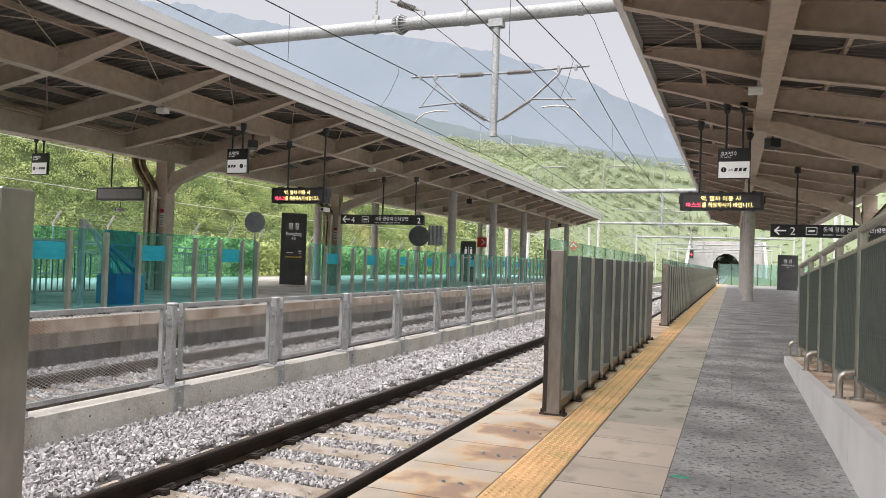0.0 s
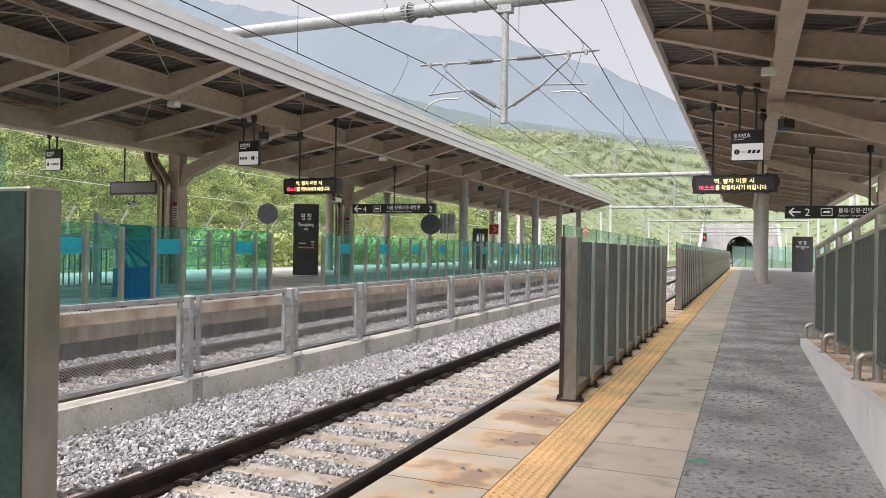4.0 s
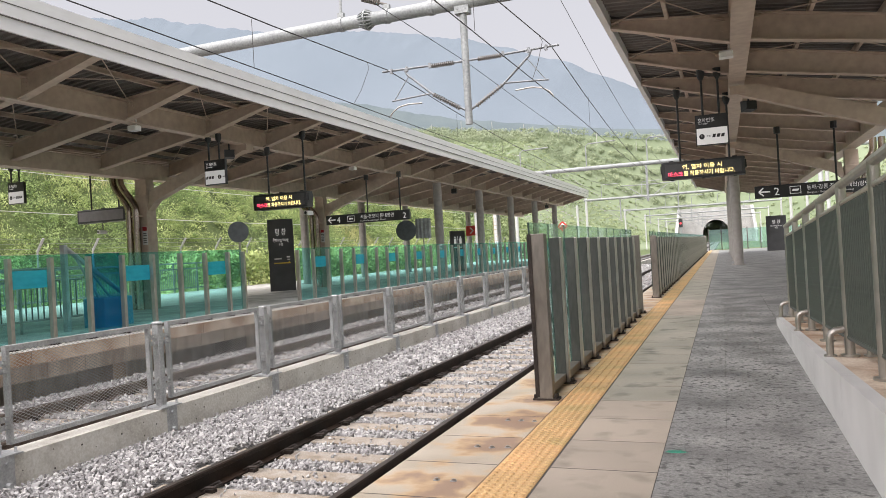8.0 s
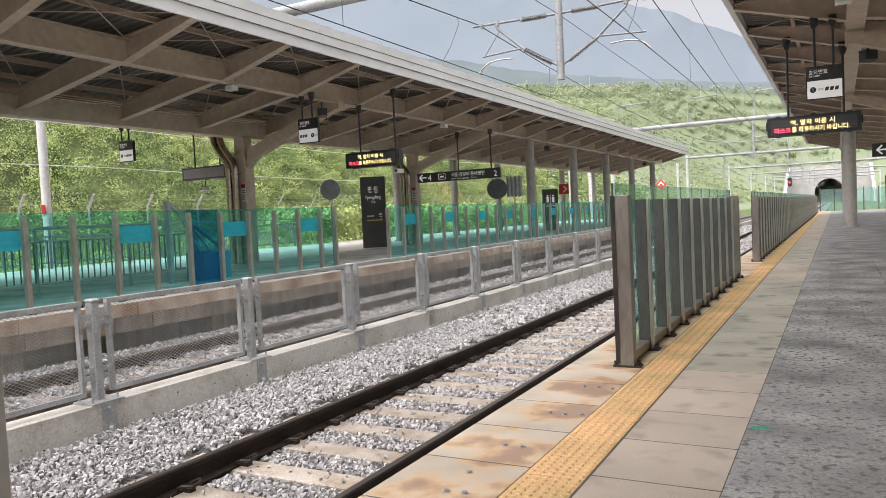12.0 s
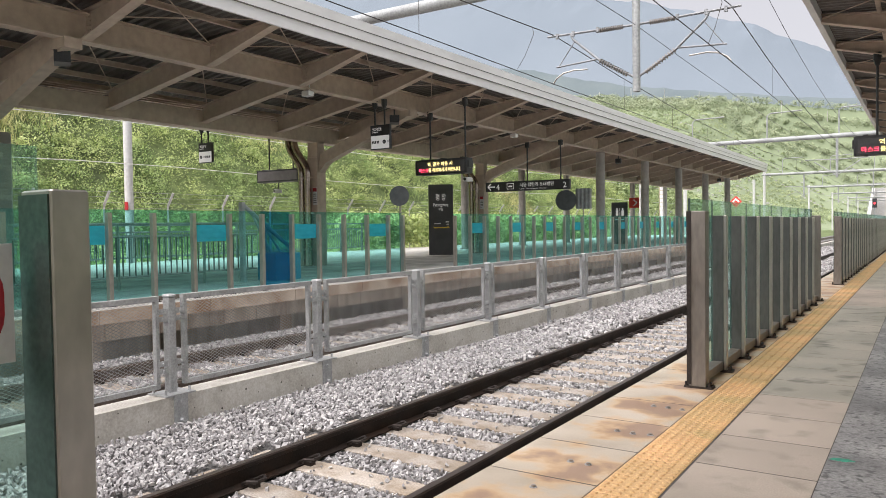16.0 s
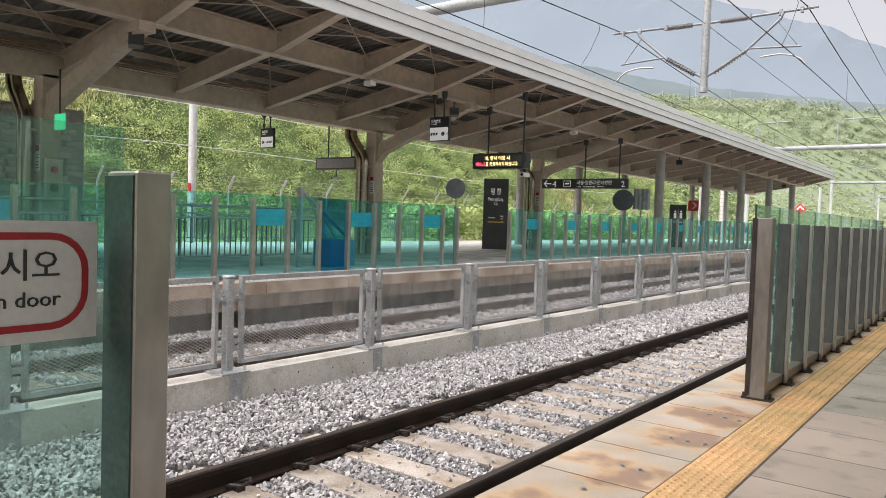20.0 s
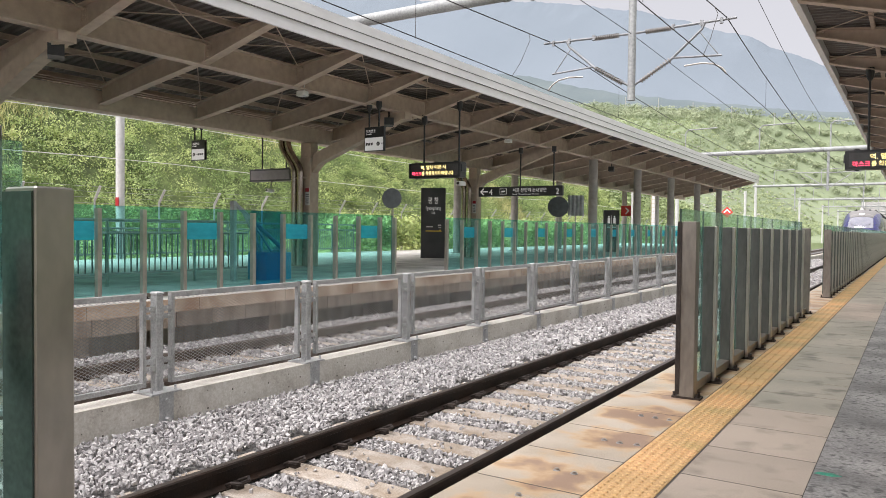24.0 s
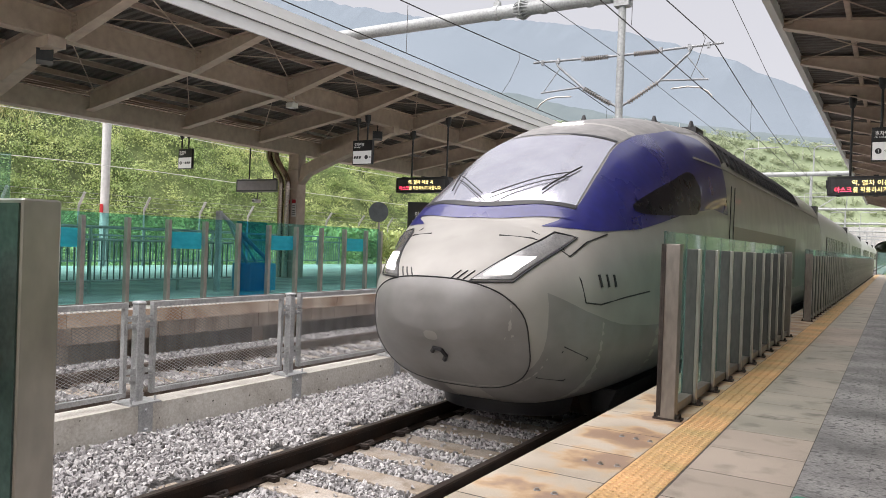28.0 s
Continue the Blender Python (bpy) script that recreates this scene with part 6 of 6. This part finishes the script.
def stone_mesh(seed):
    """An angular crushed stone: a crooked block with broken corners."""
    r = random.Random(seed)
    bm = B()
    dims = (r.uniform(1.0, 1.4), r.uniform(0.65, 0.95), r.uniform(0.4, 0.7))
    for i in range(8):
        if r.random() < 0.2:
            continue
        bm.verts.new([(1 if i >> k & 1 else -1) * dims[k] * r.uniform(0.45, 1.05) for k in range(3)])
    for _ in range(2):
        v = Vector((r.gauss(0, 1), r.gauss(0, 1), r.gauss(0, 1))).normalized()
        bm.verts.new([v[k] * dims[k] * 1.1 for k in range(3)])
    bmesh.ops.convex_hull(bm, input=bm.verts[:])
    for v in [v for v in bm.verts if not v.link_faces]:
        bm.verts.remove(v)
    bmesh.ops.triangulate(bm, faces=bm.faces[:])
    vs = np.array([v.co[:] for v in bm.verts])
    bm.verts.index_update()
    fs = np.array([[v.index for v in f.verts] for f in bm.faces])
    bm.free()
    return vs, fs


STONES = [stone_mesh(k) for k in range(22)]


def scatter(name, spots, material, label):
    vv, ff, off = [], [], 0
    r = np.random.RandomState(7)
    for x, y, z, size in spots:
        vs, fs = STONES[r.randint(22)]
        a, b_, c = r.uniform(0, 6.28, 3)
        m = np.array(Euler((a, b_, c)).to_matrix())
        vv.append((vs * size) @ m.T + (x, y, z))
        ff.append(fs + off)
        off += len(vs)
    v, f = np.concatenate(vv), np.concatenate(ff)
    me = bpy.data.meshes.new(name)
    me.vertices.add(len(v))
    me.vertices.foreach_set("co", v.ravel())
    me.loops.add(f.size)
    me.loops.foreach_set("vertex_index", f.ravel().astype(np.int32))
    me.polygons.add(len(f))
    me.polygons.foreach_set("loop_start", np.arange(0, f.size, 3, dtype=np.int32))
    me.update(calc_edges=True)
    me.validate()
    me.shade_flat()
    me.materials.append(material)
    return tagged(new(name, me), label, "ballast", kind="stuff")


def ballast_spots(x0, x1, y0, y1, spacing, size, top, keep_sleepers=None):
    out = []
    nx, ny = int((x1 - x0) / spacing), int((y1 - y0) / spacing)
    for i in range(nx):
        for j in range(ny):
            x, y = x0 + (i + rng.random()) * spacing, y0 + (j + rng.random()) * spacing
            if keep_sleepers is not None:
                c = keep_sleepers
                if abs(x - c) < 1.28:
                    ph = (y - 6.21) % 0.6
                    if min(ph, 0.6 - ph) < 0.15:
                        if rng.random() < 0.07 and abs(abs(x - c) - 0.7535) > 0.22:
                            out.append((x, y, -0.66 if c == 0 else -0.735, size * rng.uniform(0.5, 1.0)))
                        continue
                if abs(abs(x - c) - 0.7535) < 0.1:
                    continue
            out.append((x, y, top(x) + rng.uniform(-0.012, 0.012), size * rng.uniform(0.7, 1.3)))
    return out


def top1(x):
    return float(np.interp(x, [-2.4, -1.9, -1.3, -0.85, 0.85, 1.3, 2.2], [-0.55, -0.585, -0.63, -0.69, -0.69, -0.66, -0.66]))


def top2(x):
    return float(np.interp(x, [-6.9, -6.2, -5.7, -4.0, -3.4, -2.5], [-0.66, -0.68, -0.75, -0.75, -0.72, -0.66]))


M_STUFF = mat("ballast_stone_island", (0.43, 0.42, 0.425), 0.85, vary=0.22, scale=14, fine=120, bump=0.15)
nt = M_STUFF.node_tree
gi = nt.nodes.new("ShaderNodeNewGeometry")
ramp = nt.nodes.new("ShaderNodeValToRGB")
for pos, col in ((0.0, (0.22, 0.21, 0.205)), (0.2, (0.42, 0.405, 0.405)), (0.7, (0.62, 0.61, 0.605)), (1.0, (0.82, 0.8, 0.78))):
    e = ramp.color_ramp.elements.new(pos) if pos not in (0.0, 1.0) else ramp.color_ramp.elements[0 if pos == 0 else -1]
    e.position, e.color = pos, (*col, 1)
nt.links.new(gi.outputs["Random Per Island"], ramp.inputs[0])
mx2 = nt.nodes.new("ShaderNodeMix")
mx2.data_type, mx2.blend_type = "RGBA", "MULTIPLY"
mx2.inputs["Factor"].default_value = 0.35
bs = nt.nodes["Principled BSDF"]
old = bs.inputs["Base Color"].links[0].from_socket
nt.links.new(ramp.outputs[0], mx2.inputs[6]), nt.links.new(old, mx2.inputs[7])
nt.links.new(mx2.outputs[2], bs.inputs["Base Color"])

spots = ballast_spots(-2.28, 1.6, 2.5, 13, 0.033, 0.0205, top1, 0.0) + ballast_spots(-2.28, 1.6, 13, 30, 0.055, 0.034, top1, 0.0) + ballast_spots(-2.28, 1.6, 30, 60, 0.1, 0.06, top1, 0.0)
scatter("ballast_stones", spots, M_STUFF, "grey crushed ballast stones around the near track")
spots = ballast_spots(-6.6, -2.6, 3, 20, 0.06, 0.036, top2, TRACKS[1]) + ballast_spots(-6.6, -2.6, 20, 45, 0.1, 0.06, top2, TRACKS[1])
scatter("ballast_stones", spots, M_STUFF, "grey crushed ballast stones around the far track")

# ---- vegetation on the bank ----
def leaf_mat(name, cols, size=0.9):
    """Leaves that differ one by one, over patches of darker and paler growth."""
    m = mat(name, cols[2], 0.6, vary=0.1, scale=size, fine=4, bump=0.0, second=cols[0], band=(0.36, 0.62), spec=0.3)
    t = m.node_tree
    g = t.nodes.new("ShaderNodeNewGeometry")
    rp = t.nodes.new("ShaderNodeValToRGB")
    rp.color_ramp.elements[0].color, rp.color_ramp.elements[1].color = (*cols[0], 1), (*cols[2], 1)
    e_ = rp.color_ramp.elements.new(0.5)
    e_.color = (*cols[1], 1)
    t.links.new(g.outputs["Random Per Island"], rp.inputs[0])
    mm = t.nodes.new("ShaderNodeMix")
    mm.data_type, mm.blend_type = "RGBA", "MIX"
    mm.inputs["Factor"].default_value = 0.6
    b_ = t.nodes["Principled BSDF"]
    o_ = b_.inputs["Base Color"].links[0].from_socket
    t.links.new(rp.outputs[0], mm.inputs[6]), t.links.new(o_, mm.inputs[7])
    t.links.new(mm.outputs[2], b_.inputs["Base Color"])
    return m


def leaf_cloud(name, centres, per, size, material, label, flat=0.6, seed=3, blade=False):
    """Clumps of leaves that lie on the outside of each clump, or of upright blades."""
    r = np.random.RandomState(seed)
    n = len(centres) * per
    c = np.repeat(np.array([q[:3] for q in centres]), per, 0)
    rad = np.repeat(np.array([q[3] for q in centres]), per)
    d = r.normal(size=(n, 3)) + np.array([0.35, -0.2, 0.45])
    d /= np.linalg.norm(d, axis=1)[:, None]
    p = c + d * (rad * r.uniform(0.55, 1.08, n))[:, None] * np.array([1, 1, flat])
    if blade:
        u = r.normal(size=(n, 3)) * 0.35 + np.array([0.1, 0, 1.0])
        w = np.cross(u, r.normal(size=(n, 3)))
    else:
        nrm = d + 0.38 * r.normal(size=(n, 3))
        u = np.cross(nrm, r.normal(size=(n, 3)))
        w = np.cross(nrm, u)
    u /= np.linalg.norm(u, axis=1)[:, None] + 1e-9
    w /= np.linalg.norm(w, axis=1)[:, None] + 1e-9
    s = size * r.uniform(0.6, 1.4, n)[:, None]
    k_ = 0.13 if blade else 0.5
    v = np.stack([p - u * s, p + w * s * k_, p + u * s, p - w * s * k_], 1).reshape(-1, 3)
    f = np.arange(4 * n).reshape(-1, 4)
    me = bpy.data.meshes.new(name)
    me.vertices.add(len(v))
    me.vertices.foreach_set("co", v.ravel())
    me.loops.add(f.size)
    me.loops.foreach_set("vertex_index", f.ravel().astype(np.int32))
    me.polygons.add(len(f))
    me.polygons.foreach_set("loop_start", np.arange(0, f.size, 4, dtype=np.int32))
    me.update(calc_edges=True)
    me.materials.append(material)
    return tagged(new(name, me), label, "vegetation", kind="stuff")


LEAF_A = leaf_mat("vine_leaves", ((0.11, 0.19, 0.045), (0.38, 0.5, 0.16), (0.66, 0.73, 0.32)))
LEAF_B = leaf_mat("dry_grass_leaves", ((0.22, 0.28, 0.09), (0.54, 0.55, 0.22), (0.76, 0.7, 0.38)))
LEAF_C = leaf_mat("dark_shrub_leaves", ((0.055, 0.11, 0.03), (0.23, 0.35, 0.11), (0.48, 0.6, 0.24)))
# Leaves further off: lighter and duller, with haze put into the colour.
LEAF_F = leaf_mat("haze_paled_bank_leaves", ((0.2, 0.28, 0.12), (0.31, 0.39, 0.18), (0.4, 0.46, 0.23)), 0.4)
cl, cg, cd, cf = [], [], [], []
for _ in range(9000):
    x, y = -22.3 - 15.5 * rng.random() ** 0.85, rng.uniform(4, 105)
    z = ground_height(x, y)
    if noise.noise((x * 0.13, y * 0.1, 3)) > (0.28 if x > -30 else -0.02):
        cg.append((x, y, z + 0.1, rng.uniform(0.4, 0.9)))
    elif noise.fractal((x * 0.25, y * 0.22, 7), 1.0, 2.0, 4) > (0.1 if x > -30 else 0.3):
        cd.append((x, y, z + rng.uniform(0.1, 0.9), rng.uniform(0.3, 1.3) * rng.uniform(0.6, 1.1)))
    else:
        cl.append((x, y, z + rng.uniform(0.0, 0.55), rng.uniform(0.35, 1.2)))
for _ in range(2600):
    x, y = -22.3 - 20 * rng.random(), rng.uniform(90, 215)
    cf.append((x, y, ground_height(x, y) + rng.uniform(0.1, 0.9), rng.uniform(0.6, 1.7)))
leaf_cloud("bank_vines", cl, 96, 0.051, LEAF_A, "dense green vines and shrubs covering the bank")
leaf_cloud("bank_grass", cg, 62, 0.14, LEAF_B, "yellow-green dry grass tufts on the bank", 0.9, 5, True)
leaf_cloud("bank_shrubs", cd, 96, 0.051, LEAF_C, "darker green shrubs growing among the vines on the bank", 0.8, 15)
leaf_cloud("distant_bank_shrubs", cf, 30, 0.22, LEAF_F, "green shrubs beyond the platform, paled in colour for haze", 0.8, 25)
hedge = [(-21.0 + rng.uniform(-0.6, 0.6), rng.uniform(30, 62), rng.uniform(0.2, 1.7), 0.6) for _ in range(260)]
leaf_cloud("hedge", hedge, 60, 0.12, LEAF_A, "clipped green hedge behind the far platform", 0.9, 8)

# ---- hills and mountains ----
def ridge(name, pts, depth, material, label, rough, seed, cols=60, seg=14, jag=0.0):
    """A hill in relief: crest points (x, y, z), falling towards the station over the given depth."""
    bm = B()
    P = [Vector(p) for p in pts]
    n = (len(P) - 1) * seg
    rows_ = []
    for j in range(cols + 1):
        v = j / cols
        r_ = []
        for i in range(n + 1):
            t = i / seg
            k = min(int(t), len(P) - 2)
            a = P[k].lerp(P[k + 1], t - k)
            q = Vector((a.x, a.y - depth * v, 0))
            f_ = (1 - v) ** 1.1
            wob = rough * noise.fractal((q.x / (depth * 0.5) + seed, q.y / (depth * 0.5), seed), 1.0, 2.0, 5)
            wob += jag * max(0.0, 1 - 7 * v) * noise.fractal((q.x / (depth * 0.06) + seed, q.y / (depth * 0.06), 1.0), 0.8, 2.1, 6)
            cut = 1.0
            if depth < 200:
                cut = min(1.0, max(0.0, (abs(q.x - 1.2) - 15) / 60)) ** 1.2
                cut += (1 - cut) * min(1.0, max(0.0, (q.y - 303) / 39)) ** 1.5
            r_.append(bm.verts.new((q.x, q.y, -1.2 + (a.z + 1 + wob * a.z * (0.35 + 0.65 * v)) * f_ * cut)))
        rows_.append(r_)
    for a, b_ in zip(rows_, rows_[1:]):
        for i in range(n):
            bm.faces.new((a[i], a[i + 1], b_[i + 1], b_[i]))
    spots_ = [[v.co.copy() for v in r_] for r_ in rows_]
    single(name, bm, material, label, "hill", kind="structure", smooth=True)
    return spots_


# A matt colour that already has the distance haze mixed in.
def haze_tinted(name, near, far, scale):
    m = mat(name, near, 1.0, vary=0.05, scale=scale, fine=scale * 400, bump=0.0, second=far, spec=0.0)
    return m


# Hillside green, paled in its base colour to imitate haze.
H1 = haze_tinted("terraced_hill", (0.25, 0.295, 0.19), (0.2, 0.245, 0.15), 0.03)
# Far hill and mountains: haze is painted into these pale bluish base colours.
H2 = haze_tinted("misty_hill", (0.15, 0.18, 0.185), (0.125, 0.155, 0.165), 0.012)
H3 = haze_tinted("misty_mountain", (0.185, 0.218, 0.25), (0.175, 0.208, 0.24), 0.002)
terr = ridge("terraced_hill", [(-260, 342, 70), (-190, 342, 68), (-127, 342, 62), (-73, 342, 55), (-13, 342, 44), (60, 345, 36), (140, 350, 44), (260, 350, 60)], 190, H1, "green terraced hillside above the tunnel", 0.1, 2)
ridge("misty_hill", [(-900, 900, 290), (-600, 900, 240), (-434, 900, 205), (-300, 900, 170), (-123, 900, 139), (60, 900, 120), (300, 900, 170)], 400, H2, "green hill behind the station, haze mixed into its colour", 0.06, 5, 50, 50, 0.03)
ridge("misty_mountain", [(-3200, 2400, 1150), (-2500, 2400, 1090), (-2075, 2400, 1010), (-1585, 2400, 880), (-1150, 2400, 815), (-805, 2400, 735), (-433, 2400, 595), (-200, 2400, 470), (200, 2400, 330), (900, 2400, 420)], 1100, H3, "distant mountains painted pale blue for the haze", 0.004, 9, 50, 50, 0.03)

# rows of white markers and shrubs along the terraces
bm, sh, tr_ = B(), [], []
for j in range(3, 58, 3):
    row = terr[j]
    for p, q in zip(row, row[1:]):
        if not -95 < p.x < 60:
            continue
        for k in range(4):
            c = p.lerp(q, k / 4)
            if noise.noise((c.x * 0.04, c.y * 0.05, 5)) > -0.12 and rng.random() < 0.6 and c.z > 2:
                box(bm, c.x, c.x + rng.uniform(0.3, 0.8), c.y - 0.2, c.y + 0.2, c.z + 0.3, c.z + rng.uniform(0.55, 0.8))
for j in range(0, 60):
    for p, q in zip(terr[j], terr[j][1:]):
        if -200 < p.x < 110 and p.z > 1:
            for k in range(3):
                c = p.lerp(q, rng.random())
                g_ = noise.fractal((c.x * 0.03, c.y * 0.05, 2), 1.0, 2.0, 3) - (0.25 if c.x > -60 else 0.0)
                if j < 7 and c.x < 0 and rng.random() < 0.75:
                    tr_.append((c.x, c.y, c.z + 0.8, rng.uniform(1.2, 3.0)))
                elif g_ > -0.1 and rng.random() < 0.8:
                    sh.append((c.x, c.y, c.z + 0.3, rng.uniform(0.7, 2.0)))
                elif rng.random() < 0.75:
                    sh.append((c.x, c.y, c.z + 0.05, rng.uniform(0.5, 1.3)))
single("terrace_markers", bm, M_PORTAL, "rows of small white posts along the hill terraces", "posts", kind="stuff")
# Hill plants: low contrast and pale, the haze being part of their colours.
LEAF_H = leaf_mat("haze_paled_shrub_leaves", ((0.24, 0.3, 0.155), (0.31, 0.37, 0.2), (0.38, 0.43, 0.24)), 0.06)
LEAF_T = leaf_mat("haze_paled_tree_leaves", ((0.25, 0.3, 0.19), (0.3, 0.35, 0.22), (0.35, 0.39, 0.24)), 0.06)
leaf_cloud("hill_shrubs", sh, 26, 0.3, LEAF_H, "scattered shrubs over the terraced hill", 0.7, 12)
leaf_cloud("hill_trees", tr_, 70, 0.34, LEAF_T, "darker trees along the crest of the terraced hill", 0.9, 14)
bm = B()
for k in range(12):
    p = terr[1][20 + 4 * k]
    tube(bm, (p.x, p.y, p.z - 1), (p.x, p.y, p.z + rng.uniform(4, 7)), 0.14, 5)
single("crest_poles", bm, M_PORTAL, "thin pale poles standing along the hill crest", "poles", kind="stuff")

# ---- beyond the glass of the far platform ----
kiosk = root("blue_cabinet", "low blue cabinet with slanting pale struts behind the fence", "cabinet", at=pose(-8.4, 13.25, P2_Z))
bm = B()
cbox(bm, -0.8, -0.2, 0.3, 1.1, 0.0, 0.62, 0.02)
part("blue_box", bm, mat("blue_cabinet", (0.03, 0.25, 0.42), 0.45, vary=0.08), kiosk, "blue painted cabinet")
bm = B()
box(bm, -0.56, -0.44, -0.42, -0.34, 0.0, 1.75)
tube(bm, (-0.5, -0.38, 1.72), (-0.5, 1.2, 0.62), 0.05, 8)
tube(bm, (-0.5, -0.1, 1.5), (-0.5, 0.45, 0.62), 0.03, 8)
tube(bm, (-0.5, 0.15, 1.32), (-0.5, 0.75, 0.62), 0.025, 8)
part("strut", bm, M_GALV, kiosk, "slanting pale strut")
sb = root("stair_balustrade", "steel balustrade of bars round a stair opening on the far platform", "balustrade", at=pose(-9.6, 0, P2_Z))
for zz in (0.25, 1.05, 1.3):
    bm = B()
    tube(bm, (0, -4, zz), (0, 13.9, zz), 0.025, 8)
    part("balustrade_rail", bm, M_STEEL, sb)
bm = B()
tube(bm, (0, 0, 0.25), (0, 0, 1.05), 0.014, 6)
bme = mesh("balustrade_bar", bm, M_STEELD)
for k in range(129):
    share("balustrade_bar", bme, sb, pose(0, -3.9 + 0.138 * k, 0))
for k in range(9):
    bm = B()
    tube(bm, (0, -4 + 2.05 * k, 0), (0, -4 + 2.05 * k, 1.3), 0.03, 8)
    part("balustrade_post", bm, M_STEEL, sb)
M_STONEW = mat("rubble_wall", (0.6, 0.59, 0.57), 0.85, vary=0.3, scale=3.0, fine=14, bump=0.8, second=(0.36, 0.355, 0.34), rnd=0.15)
sw = root("lift_tower", "lift tower clad in pale rubble stone behind the far platform", "lift tower", at=pose(-16.0, 9.9, P2_Z))
bm = B()
cbox(bm, -2.6, -0.06, -4.4, 1.75, 0, 3.72, 0.03)
part("panelled_shaft", bm, M_TGREY, sw)
r_ = random.Random(21)
stones = []
for v in range(3):
    bm = B()
    cbox(bm, -0.02, 0.03 + 0.012 * v, 0.0, 0.38 + 0.06 * v, 0.0, 0.145, 0.02)
    stones.append(mesh("cladding_stone", bm, M_STONEW))
for j in range(24):
    y = -1.9 + 0.2 * (j % 2)
    while y < 1.3:
        v = r_.randrange(3)
        share("cladding_stone", stones[v], sw, pose(-0.04, y, 0.152 * j + 0.004))
        y += 0.39 + 0.06 * v
cb = root("call_box", "steel call box with a red lamp on the canopy column", "call box", at=pose(-12.005, 8.77, P2_Z))
bm = B()
cbox(bm, 0.002, 0.09, 0.0, 0.36, 1.3, 2.15, 0.015)
part("cabinet", bm, M_STEEL, cb)
bm = B()
tube(bm, (0.09, 0.18, 1.92), (0.12, 0.18, 1.92), 0.065, 12)
part("red_lamp", bm, M_RED, cb, "red call lamp")
bm = B()
tube(bm, (0.09, 0.18, 1.55), (0.1, 0.18, 1.55), 0.09, 12)
part("dark_dial", bm, M_BLACK, cb)
xs_ = root("exit_sign", "small lit green exit sign hanging from the canopy", "exit sign", at=pose(-11.0, 8.6, 2.9))
bm = B()
box(bm, -0.17, 0.17, 0, 0.05, -0.15, 0.15)
part("lit_panel", bm, glow("exit_green", (0.05, 0.8, 0.35), 0.45), xs_)
bm = B()
tube(bm, (0, 0.02, 0.15), (0, 0.02, 1.0), 0.015, 6)
part("stem", bm, M_BLACK, xs_)
# bolts and small marks on the platform
bo = root("anchor_bolt", "small steel anchor plate with rust round it on the paving", "anchor plate", "anchor plates", at=pose(2.02, 16.7, 0))
bm = B()
tube(bm, (-0.02, 0, 0), (-0.02, 0, 0.003), 0.02, 10)
part("plate", bm, M_GALV, bo)
for d in (-0.02,):
    bm = B()
    tube(bm, (d, 0, 0.006), (d, 0, 0.012), 0.012, 8)
    part("bolt_head", bm, M_STEEL, bo)
for x, y in ((2.02, 6.86), (2.12, 6.86), (2.22, 6.85), (2.02, 6.14), (2.12, 6.13), (2.22, 6.15), (2.01, 5.45), (2.11, 5.45), (2.01, 5.0), (2.02, 4.74), (2.11, 4.75), (2.02, 16.0), (2.12, 16.0)):
    copy_thing(bo, pose(x, y, 0))
bm = B()
prism(bm, [(-0.06, -0.02), (0.02, -0.03), (0.07, 0.0), (0.03, 0.03), (-0.04, 0.02)], "z", 0.0, 0.003)
gm_ = single("paint_mark", bm, mat("green_paint", (0.03, 0.3, 0.2), 0.6, vary=0.2), "small green paint mark on the dark paving", "paint mark")
gm_.matrix_basis = pose(3.21, 6.2, 0.0)

motions()
